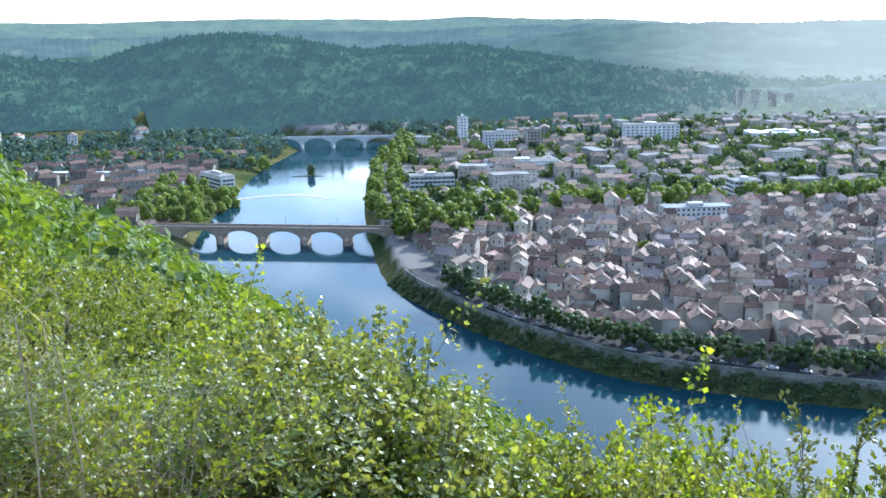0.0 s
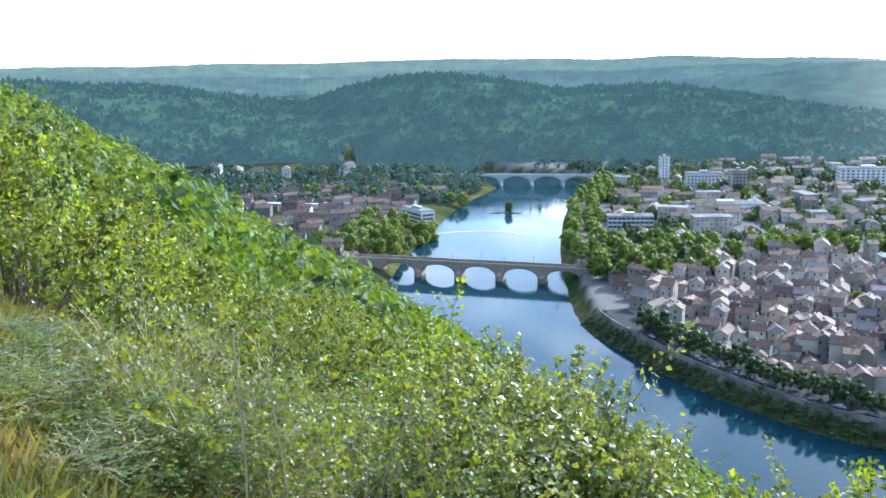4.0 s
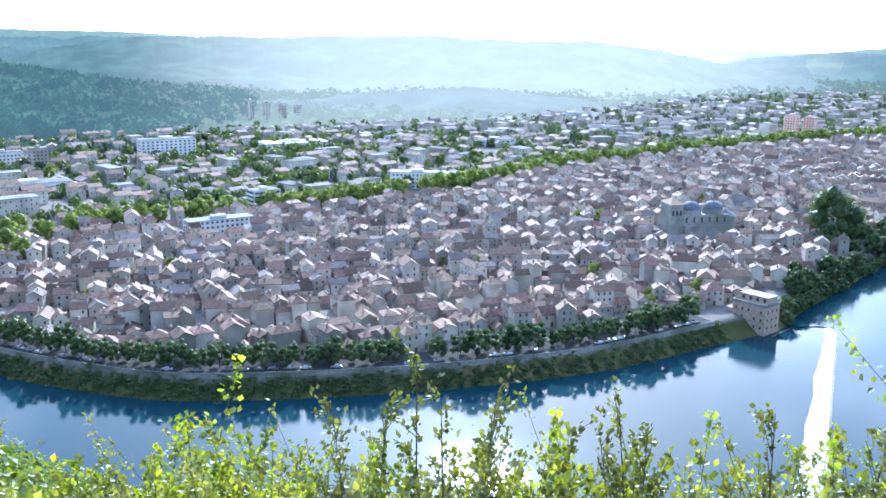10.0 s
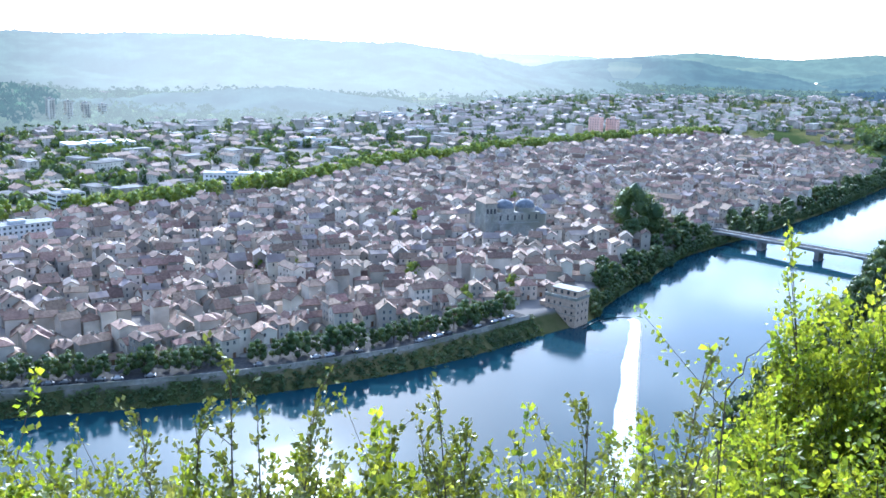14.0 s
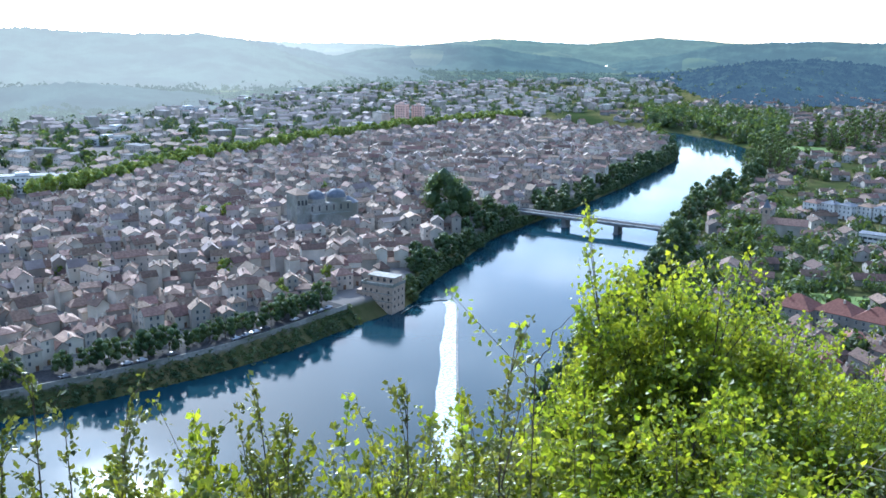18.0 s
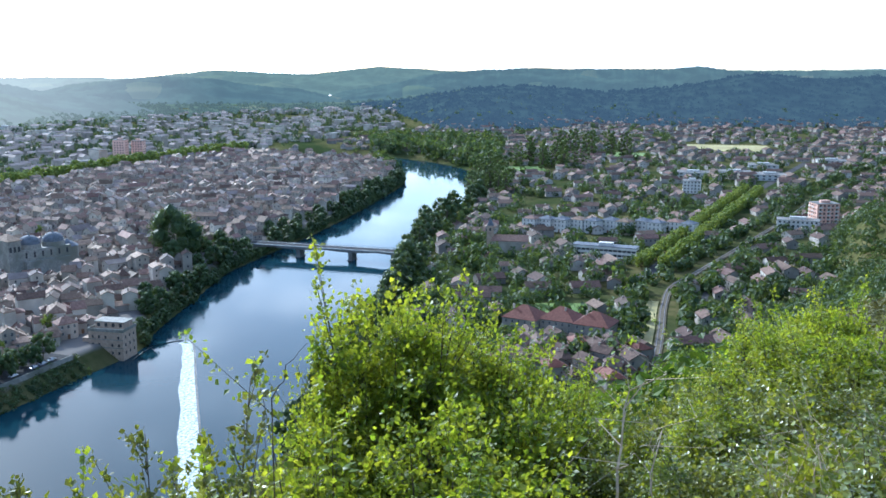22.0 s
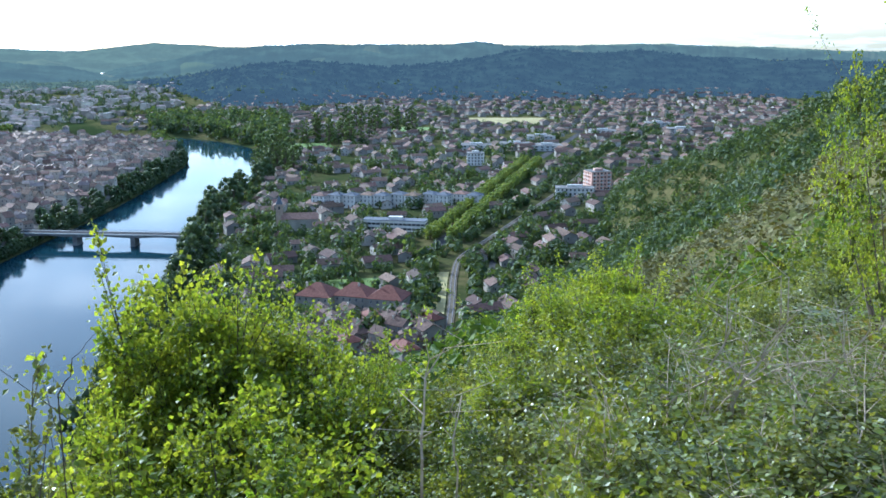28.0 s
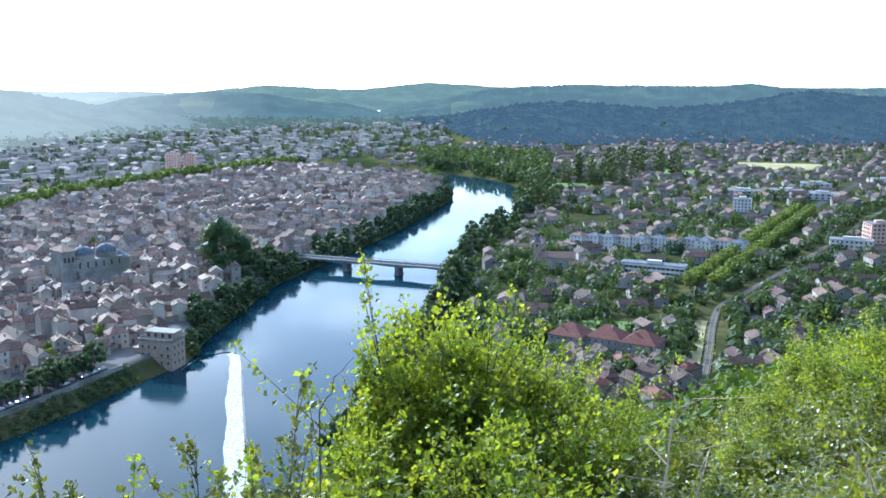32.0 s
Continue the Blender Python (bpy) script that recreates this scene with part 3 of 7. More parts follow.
# New town beyond the boulevard: larger buildings, some with flat pale roofs
new_rows = []
for u in np.arange(-30, 2600, 21):
    for v in np.arange(560, 2700, 21):
        r = math.hypot(u, v)
        if rng.random() < 0.3 + 0.00028 * (r - 600):
            continue
        x, y = u + rng.uniform(-6, 6), v + rng.uniform(-6, 6)
        flat = rng.random() < 0.13
        w, d = (rng.uniform(12, 28), rng.uniform(9, 14)) if flat else (rng.uniform(9, 19), rng.uniform(7.5, 11))
        new_rows.append((x, y, 0.3 * math.sin(x / 200) + (math.pi / 2 if rng.random() < 0.4 else 0) + rng.normal(0, 0.1), w, d, rng.uniform(4, 10) if not flat else rng.uniform(4, 13), d / 2 * 0.45, flat))
nx, ny = np.array([r[0] for r in new_rows]), np.array([r[1] for r in new_rows])
nz = ground_height(nx, ny)
keep = free_of_landmarks(nx, ny) & in_town_side(nx, ny, 30) & (beyond_boulevard(nx, ny) > 16) & (nz < 24) & (nz > 5) & ((far_land(nx, ny) < 11.5) | (np.degrees(np.arctan2(nx, ny)) > 22)) & (np.hypot(nx, ny) < np.interp(np.degrees(np.arctan2(nx, ny)), (0, 10, 30, 36, 45, 60), (1100, 1150, 1340, 1500, 2000, 2500)))
newer = [(r[0], r[1], nz[i], *r[2:]) for i, r in enumerate(new_rows) if keep[i]]
house_field("new_town_houses", "pale apartment blocks and houses beyond the boulevard", [r for r in newer if math.hypot(r[0], r[1]) < 1150], STUFF)
house_field("outer_town_houses", "small pale houses across the far plain", [r for r in newer if math.hypot(r[0], r[1]) >= 1150], [M["plaster"], M["roof_far"], M["flat_roof"], M["window"]], False)

# Suburbs on the other bank: houses among gardens
rail_line = smooth_line(((396, 81), (450, 90), (500, 99), (545, 104), (583, 99), (700, 84), (850, 66), (979, 55), (1200, 20), (1400, -20)), 8)
AVENUE = smooth_line(((560, 128), (592, 124), (780, 119), (982, 113), (1300, 90)), 10)
FIELDS = ((1300, 321, 48), (1465, 210, 75), (476, 142, 15), (1070, 385, 42), (428, 134, 26), (706, 182, 10), (618, 162, 22), (606, 224, 16), (806, 40, 16), (774, 56, 18), (956, 168, 14))


def free_ground(x, y):
    """Points of the suburb clear of railway, avenue and fields."""
    ok = (line_distance(x, y, rail_line) > 11) & (line_distance(x, y, AVENUE) > 12)
    for fx, fy, fr in FIELDS:
        ok &= np.hypot(x - fx, y - fy) > fr
    return ok


sub_rows = []
for u in np.arange(380, 2300, 19):
    for v in np.arange(-250, 760, 19):
        if rng.random() < 0.45:
            continue
        x, y = u + rng.uniform(-5, 5), v + rng.uniform(-5, 5)
        d = rng.uniform(7, 10)
        sub_rows.append((x, y, 0.5 + (math.pi / 2 if rng.random() < 0.4 else 0) + rng.normal(0, 0.2), rng.uniform(10, 19), d, rng.uniform(3, 6), d / 2 * 0.5))
for u in np.arange(-330, -130, 17):
    for v in np.arange(540, 900, 17):
        if rng.random() < 0.4:
            continue
        d = rng.uniform(7, 10)
        sub_rows.append((u + rng.uniform(-4, 4), v + rng.uniform(-4, 4), 0.3 + rng.normal(0, 0.3), rng.uniform(9, 15), d, rng.uniform(4, 8), d / 2 * 0.45))
sx, sy = np.array([r[0] for r in sub_rows]), np.array([r[1] for r in sub_rows])
sz = ground_height(sx, sy)
keep = free_ground(sx, sy) & ~inside(sx, sy, river) & (line_distance(sx, sy, bank_b) > 22) & (line_distance(sx, sy, bank_b) < line_distance(sx, sy, bank_a)) & (sz < 20) & (hillside(sx, sy) < 7)
suburb = [(r[0], r[1], sz[i], *r[2:], False) for i, r in enumerate(sub_rows) if keep[i]]
house_field("suburb_houses", "low tiled houses among gardens on the far bank", suburb, [M["plaster_sub"], M["roof_sub"], M["flat_roof"], M["window"]])
print("houses", len(old), len(newer), len(suburb))


# Trees
def leaf_ball(n, size, seed, flat=0.9):
    """Crown of n clumps of leaves, 1 m in radius, centred at z = 1, as quads."""
    g = np.random.default_rng(seed)
    p = g.normal(size=(n, 3))
    p /= np.linalg.norm(p, axis=1)[:, None]
    lob = 1 + 0.28 * np.sin(p[:, 0] * 4 + seed) * np.sin(p[:, 1] * 4.3 + 2 * seed) + 0.15 * np.sin(p[:, 2] * 6 + seed)
    p = p * (lob * g.uniform(0.72, 1, n))[:, None]
    p[:, 2] = p[:, 2] * flat + 1
    nrm = p - (0, 0, 0.8) + g.normal(0, 0.3, (n, 3))
    nrm /= np.linalg.norm(nrm, axis=1)[:, None]
    t = np.cross(nrm, g.normal(size=(n, 3)))
    t /= np.linalg.norm(t, axis=1)[:, None]
    b = np.cross(nrm, t)
    s = size * g.uniform(0.6, 1.4, n)[:, None]
    v = np.stack([p - t * s, p - b * s * 0.7 + nrm * s * 0.2, p + t * s, p + b * s * 0.7 + nrm * s * 0.2], 1).reshape(-1, 3)
    return v, np.arange(4 * n).reshape(-1, 4)


def spaced(xy, gap):
    """Drops the points that lie nearer than gap to one kept before."""
    seen, out = {}, []
    for x, y in xy:
        i, j = int(x // gap), int(y // gap)
        if all((x - a) ** 2 + (y - b) ** 2 >= gap * gap for di in (-1, 0, 1) for dj in (-1, 0, 1) for a, b in seen.get((i + di, j + dj), ())):
            seen.setdefault((i, j), []).append((x, y))
            out.append((x, y))
    return np.array(out)


def slope_edge(az):
    """Elevation of the hillside's outline, seen from the path."""
    return np.where(az < 0, -2.3 - 0.6 * (az + 34), np.interp(az, (60, 82, 84, 88, 90, 95, 112), (-17, -16.6, -14.2, -11.2, -10, -8.9, -8.2)))


def wood(name, label, xy, size, mat, clumps, leaf, seed, sink=0.2, spread=0.35, tall=1.0, capped=False):
    """A wood as one mesh: a crown at each point, of three shapes."""
    x, y = xy[:, 0], xy[:, 1]
    z = ground_height(x, y)
    g = np.random.default_rng(seed)
    s = size * (1 + spread * g.uniform(-1, 1, len(x)))
    if capped:
        room = 135 + np.hypot(x, y) * np.tan(np.radians(slope_edge(np.degrees(np.arctan2(x, y))))) - z
        fit = np.minimum(s, (room + np.hypot(x, y) * 0.014 * g.uniform(-0.5, 1, len(x)) ** 3) / (1.9 * tall))
        ok = fit > 0.25 * size
        x, y, z, s = x[ok], y[ok], z[ok], fit[ok]
    kind = g.integers(0, 3, len(x))
    vs, fs, base = [], [], 0
    for k in range(3):
        v, f = leaf_ball(clumps, leaf, seed + k)
        q = kind == k
        m = placed(np.stack([x[q], y[q], z[q] - sink * s[q]], 1), g.uniform(0, 6.28, q.sum()), s[q], s[q], s[q] * tall * g.uniform(0.85, 1.3, q.sum()))
        a, b = scatter(v, f, m)
        vs.append(a)
        fs.append(b + base)
        base += len(a)
    return tagged(new(name, mesh_of(name, np.vstack(vs), np.vstack(fs), [mat])), label, "woods", kind="stuff")


def polar_points(n, az0, az1, r0, r1, seed, power=1.0):
    g = np.random.default_rng(seed)
    a, r = np.radians(g.uniform(az0, az1, n)), r0 * (r1 / r0) ** (g.uniform(0, 1, n) ** power)
    return np.stack([np.sin(a) * r, np.cos(a) * r], 1)


def on_slope(pts):
    return pts[(hillside(pts[:, 0], pts[:, 1]) > np.maximum(7, far_land(pts[:, 0], pts[:, 1]))) & (hillside(pts[:, 0], pts[:, 1]) < 146)]


def bearing(pts):
    return np.degrees(np.arctan2(pts[:, 0], pts[:, 1])), np.hypot(pts[:, 0], pts[:, 1])


pts = on_slope(polar_points(9000, -42, 6, 60, 260, 11))
wood("slope_scrub", "rounded green oak scrub on the steep hillside", spaced(pts, 3.3), 3.0, M["crown_slope"], 150, 0.12, 22, spread=0.5, capped=True)
pts = on_slope(polar_points(9000, -42, 6, 255, 1000, 14))
wood("slope_wood", "sunlit green oak wood on the steep hillside", spaced(pts, 4.6), 3.9, M["crown_slope"], 70, 0.19, 21, spread=0.4, capped=True)
pts = on_slope(np.vstack([polar_points(3500, 6, 82, 130, 620, 15), polar_points(7000, 76, 112, 55, 420, 16)]))
az_p, r_p = bearing(pts)
pts = spaced(pts[(r_p > 230) | (az_p > 60)], 3.2)
az_p, r_p = bearing(pts)
bare = (az_p > 83.5) & (r_p < 330)
wood("slope_thicket", "dense light green thicket on the lower hillside", pts[~bare], 2.7, M["crown_slope"], 120, 0.14, 24, spread=0.4, capped=True)
thin = wave(pts[:, 0], pts[:, 1], 22, 8) + 0.8 * wave(pts[:, 0], pts[:, 1], 7, 4)
wood("slope_bushes", "scattered green bushes on the open heath", pts[bare & (thin > 0.35)], 1.9, M["crown_slope"], 120, 0.14, 28, spread=0.5, capped=True)
g = np.random.default_rng(61)
heath_a, heath_r = np.radians(g.uniform(82, 112, 15000)), np.sqrt(g.uniform(50 ** 2, 340 ** 2, 15000))
pts = spaced(on_slope(np.stack([np.sin(heath_a) * heath_r, np.cos(heath_a) * heath_r], 1)), 2.5)
wood("slope_heath", "low olive heath on the open hillside", pts, 1.45, M["heath"], 34, 0.24, 35, sink=0.45, spread=0.6, tall=0.7)
pts = spaced(on_slope(polar_points(5000, 82, 112, 11, 62, 18)), 0.75)
thin = wave(pts[:, 0], pts[:, 1], 9, 8) + 0.8 * wave(pts[:, 0], pts[:, 1], 3, 4)
wood("near_heath", "low olive heath and dry herbs on the open slope", pts[thin <= 0.5], 0.55, M["heath"], 70, 0.13, 36, sink=0.5, spread=0.6, tall=0.75)
wood("near_heath_bushes", "small green bushes on the open slope", pts[thin > 0.5], 0.9, M["crown_slope"], 110, 0.1, 37, sink=0.3, spread=0.5, capped=True)
# the far spur's shade is put into its darker crown green
pts = on_slope(polar_points(9000, 84, 112, 330, 900, 17))
wood("shaded_slope_wood", "dark green wood on the far spur of the hill", spaced(pts, 4.8), 4.1, M["crown_garden"], 60, 0.21, 25, spread=0.4)
pts = polar_points(13500, -42, 45, 1060, 1750, 12)
pts = pts[far_land(pts[:, 0], pts[:, 1]) > 11]
hill_pts = pts
pts = polar_points(9500, 60, 112, 1480, 2600, 13)
pts = pts[far_land(pts[:, 0], pts[:, 1]) > 11]
ridge_pts = pts


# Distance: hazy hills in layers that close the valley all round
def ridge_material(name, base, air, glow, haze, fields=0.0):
    """Lit wooded slope mixed with emission that paints the haze of much air."""
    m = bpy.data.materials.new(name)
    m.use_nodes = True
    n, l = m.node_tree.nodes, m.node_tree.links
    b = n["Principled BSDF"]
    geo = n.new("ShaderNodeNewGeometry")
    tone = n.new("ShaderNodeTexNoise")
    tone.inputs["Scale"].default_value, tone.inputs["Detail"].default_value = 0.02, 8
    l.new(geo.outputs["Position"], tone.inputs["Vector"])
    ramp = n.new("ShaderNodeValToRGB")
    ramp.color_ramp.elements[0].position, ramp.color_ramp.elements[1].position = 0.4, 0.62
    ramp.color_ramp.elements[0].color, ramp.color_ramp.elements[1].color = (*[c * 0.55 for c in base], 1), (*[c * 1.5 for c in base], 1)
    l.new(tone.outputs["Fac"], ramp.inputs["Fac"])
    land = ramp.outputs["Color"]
    if fields:
        plots = n.new("ShaderNodeTexVoronoi")
        plots.inputs["Scale"].default_value = 0.011
        l.new(geo.outputs["Position"], plots.inputs["Vector"])
        pick = n.new("ShaderNodeSeparateColor")
        l.new(plots.outputs["Color"], pick.inputs[0])
        few = n.new("ShaderNodeMapRange")
        few.inputs["From Min"].default_value, few.inputs["From Max"].default_value = 1 - fields, 1 - fields + 0.02
        l.new(pick.outputs[0], few.inputs["Value"])
        crop = n.new("ShaderNodeMix")
        crop.data_type = "RGBA"
        crop.inputs["A"].default_value, crop.inputs["B"].default_value = (0.13, 0.19, 0.06, 1), (0.24, 0.22, 0.11, 1)
        l.new(pick.outputs[1], crop.inputs["Factor"])
        plan = n.new("ShaderNodeMix")
        plan.data_type = "RGBA"
        l.new(few.outputs["Result"], plan.inputs["Factor"])
        l.new(land, plan.inputs["A"])
        l.new(crop.outputs["Result"], plan.inputs["B"])
        land = plan.outputs["Result"]
    l.new(land, b.inputs["Base Color"])
    b.inputs["Roughness"].default_value, b.inputs["Specular IOR Level"].default_value = 0.95, 0.0
    # the painted haze brightens towards the sun's azimuth
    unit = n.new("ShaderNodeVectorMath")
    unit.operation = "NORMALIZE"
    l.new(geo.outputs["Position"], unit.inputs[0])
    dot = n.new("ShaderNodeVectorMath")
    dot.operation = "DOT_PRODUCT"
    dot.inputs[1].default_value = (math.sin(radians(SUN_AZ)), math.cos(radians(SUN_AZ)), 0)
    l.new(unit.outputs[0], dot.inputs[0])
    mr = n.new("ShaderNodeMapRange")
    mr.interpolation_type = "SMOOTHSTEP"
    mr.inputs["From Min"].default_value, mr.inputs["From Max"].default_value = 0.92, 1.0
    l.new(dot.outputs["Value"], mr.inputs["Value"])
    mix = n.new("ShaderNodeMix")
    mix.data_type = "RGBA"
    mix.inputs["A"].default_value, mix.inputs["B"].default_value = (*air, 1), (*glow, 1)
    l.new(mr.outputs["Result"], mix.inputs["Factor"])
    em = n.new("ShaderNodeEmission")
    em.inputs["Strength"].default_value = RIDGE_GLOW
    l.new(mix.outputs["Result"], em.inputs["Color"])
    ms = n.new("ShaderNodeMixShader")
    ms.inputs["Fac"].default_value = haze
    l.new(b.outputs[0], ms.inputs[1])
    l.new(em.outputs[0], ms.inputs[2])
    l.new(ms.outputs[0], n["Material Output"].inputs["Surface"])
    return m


# strength of the emission painted as haze
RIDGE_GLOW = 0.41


def ridge(label, radius, profile, mat, rough, seed, depth=260):
    """A chain of hills from a profile of (azimuth, elevation) pairs, with wooded relief."""
    az, el = [q[0] for q in profile], [q[1] for q in profile]
    a = np.arange(az[0], az[-1], 0.09)
    rows = 16
    s = np.radians(a) * radius
    e = np.interp(a, az, el)
    top = 135 + (radius + depth) * np.tan(np.radians(e)) + wave(s, s * 0.3, 170, seed) * rough * 1.2 + wave(s, -s, 45, seed + 1) * rough * 0.7 + wave(s, s, 7, seed + 2) * rough * 0.6
    levels = []
    for k in range(rows):
        f = k / (rows - 1)
        lump = (wave(s, s * 0 + 70 * k, 120, seed + 3) * 70 + wave(s, s * 0 + 23 * k, 34, seed + 4) * 24) * (1 - f) * min(1, 3 * f + 0.2)
        rad = radius + depth * f + lump
        low = -20 + (top + 20) * f ** 0.85
        levels.append(np.stack([np.sin(np.radians(a)) * rad, np.cos(np.radians(a)) * rad, low], 1))
    n = len(a)
    i = (np.arange(rows - 1)[:, None] * n + np.arange(n - 1)[None]).ravel()
    me = mesh_of("backdrop", np.vstack(levels), np.stack([i, i + 1, i + n + 1, i + n], 1), [mat], smooth=True)
    return tagged(new("backdrop", me), label, "hills", kind="structure")


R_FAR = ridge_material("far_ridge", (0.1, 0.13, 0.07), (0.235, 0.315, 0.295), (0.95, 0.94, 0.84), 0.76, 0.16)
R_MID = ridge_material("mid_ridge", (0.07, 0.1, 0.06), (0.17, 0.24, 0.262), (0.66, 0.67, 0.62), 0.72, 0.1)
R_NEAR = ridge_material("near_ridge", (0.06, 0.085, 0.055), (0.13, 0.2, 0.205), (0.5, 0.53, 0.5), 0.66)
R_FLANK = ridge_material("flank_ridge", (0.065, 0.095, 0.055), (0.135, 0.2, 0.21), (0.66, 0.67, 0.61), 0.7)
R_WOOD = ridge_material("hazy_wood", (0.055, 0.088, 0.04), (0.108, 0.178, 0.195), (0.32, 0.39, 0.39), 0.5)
# this ridge's shade and bluer haze are both put into its colours
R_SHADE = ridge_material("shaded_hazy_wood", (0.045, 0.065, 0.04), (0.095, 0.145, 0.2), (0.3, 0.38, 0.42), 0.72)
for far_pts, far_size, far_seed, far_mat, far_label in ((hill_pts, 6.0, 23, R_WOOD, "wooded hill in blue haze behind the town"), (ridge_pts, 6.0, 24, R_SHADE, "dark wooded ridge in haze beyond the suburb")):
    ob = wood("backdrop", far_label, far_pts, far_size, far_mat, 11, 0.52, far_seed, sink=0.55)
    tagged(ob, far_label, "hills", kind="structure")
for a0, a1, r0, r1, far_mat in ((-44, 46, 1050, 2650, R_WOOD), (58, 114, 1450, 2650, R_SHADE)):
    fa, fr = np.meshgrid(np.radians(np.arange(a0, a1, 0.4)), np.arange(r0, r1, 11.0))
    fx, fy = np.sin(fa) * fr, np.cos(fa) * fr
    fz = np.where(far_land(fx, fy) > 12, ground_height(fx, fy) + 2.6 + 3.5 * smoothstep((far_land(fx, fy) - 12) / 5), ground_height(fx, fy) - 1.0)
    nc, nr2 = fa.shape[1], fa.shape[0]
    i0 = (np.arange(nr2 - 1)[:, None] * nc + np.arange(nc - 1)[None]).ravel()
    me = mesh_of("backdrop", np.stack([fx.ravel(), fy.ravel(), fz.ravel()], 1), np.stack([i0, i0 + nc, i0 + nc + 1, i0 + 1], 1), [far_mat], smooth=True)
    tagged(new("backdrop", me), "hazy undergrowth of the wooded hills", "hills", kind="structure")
# plain and its trees carry the same painted haze glow
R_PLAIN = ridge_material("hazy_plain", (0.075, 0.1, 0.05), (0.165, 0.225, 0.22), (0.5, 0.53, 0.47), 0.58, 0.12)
PLAIN_AZ, PLAIN_R = (4, 10, 30, 36, 45, 60, 68), (1130, 1180, 1330, 1490, 2020, 2450, 2450)
fa, ft = np.meshgrid(np.radians(np.arange(6, 68, 0.4)), np.linspace(0, 1, 60))
fr = np.interp(np.degrees(fa), PLAIN_AZ, PLAIN_R) * (1 - ft) + 2750 * ft
fx, fy = np.sin(fa) * fr, np.cos(fa) * fr
fz = np.maximum(ground_height(fx, fy), 8) + 0.6 + 1.2 * wave(fx, fy, 30, 7)
nc = fa.shape[1]
i0 = (np.arange(59)[:, None] * nc + np.arange(nc - 1)[None]).ravel()
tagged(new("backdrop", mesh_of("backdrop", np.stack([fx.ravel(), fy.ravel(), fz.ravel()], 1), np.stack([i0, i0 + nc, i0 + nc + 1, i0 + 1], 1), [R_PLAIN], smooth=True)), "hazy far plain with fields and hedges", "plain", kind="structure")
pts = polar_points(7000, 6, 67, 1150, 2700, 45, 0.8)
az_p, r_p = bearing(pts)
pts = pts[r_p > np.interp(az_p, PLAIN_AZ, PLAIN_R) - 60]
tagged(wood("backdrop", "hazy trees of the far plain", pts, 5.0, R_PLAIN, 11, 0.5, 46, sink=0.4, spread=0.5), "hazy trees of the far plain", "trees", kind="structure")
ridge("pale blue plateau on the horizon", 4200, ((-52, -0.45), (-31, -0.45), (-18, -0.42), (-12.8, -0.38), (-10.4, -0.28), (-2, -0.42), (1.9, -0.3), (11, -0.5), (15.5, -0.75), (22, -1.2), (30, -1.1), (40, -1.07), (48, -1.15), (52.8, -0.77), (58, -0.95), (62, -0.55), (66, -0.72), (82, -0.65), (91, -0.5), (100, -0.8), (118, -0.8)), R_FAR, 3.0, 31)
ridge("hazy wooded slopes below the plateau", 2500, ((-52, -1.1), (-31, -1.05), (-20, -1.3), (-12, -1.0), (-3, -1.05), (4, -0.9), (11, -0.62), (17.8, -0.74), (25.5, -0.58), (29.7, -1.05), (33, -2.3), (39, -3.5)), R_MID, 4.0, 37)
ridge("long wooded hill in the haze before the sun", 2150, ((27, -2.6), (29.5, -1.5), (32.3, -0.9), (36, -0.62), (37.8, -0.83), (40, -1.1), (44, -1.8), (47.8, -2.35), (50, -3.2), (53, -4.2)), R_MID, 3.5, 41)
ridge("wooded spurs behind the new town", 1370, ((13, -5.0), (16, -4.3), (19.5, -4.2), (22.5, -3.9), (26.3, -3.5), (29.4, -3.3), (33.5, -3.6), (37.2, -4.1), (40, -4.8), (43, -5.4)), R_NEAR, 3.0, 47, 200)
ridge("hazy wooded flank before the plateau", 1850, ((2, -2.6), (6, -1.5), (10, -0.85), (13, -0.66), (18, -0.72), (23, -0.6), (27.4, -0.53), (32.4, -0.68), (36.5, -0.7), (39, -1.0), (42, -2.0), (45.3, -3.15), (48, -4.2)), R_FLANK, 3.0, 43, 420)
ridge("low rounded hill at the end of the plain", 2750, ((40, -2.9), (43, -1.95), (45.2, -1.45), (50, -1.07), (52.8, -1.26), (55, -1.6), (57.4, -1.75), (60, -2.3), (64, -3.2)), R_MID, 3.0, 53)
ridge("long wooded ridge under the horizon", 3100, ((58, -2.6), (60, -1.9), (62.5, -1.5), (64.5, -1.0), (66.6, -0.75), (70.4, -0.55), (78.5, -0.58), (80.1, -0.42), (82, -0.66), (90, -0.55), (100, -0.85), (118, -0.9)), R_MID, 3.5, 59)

pts = np.vstack([polar_points(1300, -32, -5, 850, 1100, 18), polar_points(420, -6, 12, 1030, 1110, 19)])
q = ~inside(pts[:, 0], pts[:, 1], river) & (line_distance(pts[:, 0], pts[:, 1], river) > 6) & (far_land(pts[:, 0], pts[:, 1]) < 11.5) & (hillside(pts[:, 0], pts[:, 1]) < 7)
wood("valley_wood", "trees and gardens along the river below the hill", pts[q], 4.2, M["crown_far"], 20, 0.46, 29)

pts = polar_points(520, 61.5, 69, 1110, 1560, 48)
q = ~inside(pts[:, 0], pts[:, 1], river) & (line_distance(pts[:, 0], pts[:, 1], river) > 4)
wood("bluff_wood", "dark wood on the bluff above the river bend", pts[q], 6.0, M["crown_garden"], 40, 0.3, 49, sink=0.15, spread=0.45, tall=1.2)

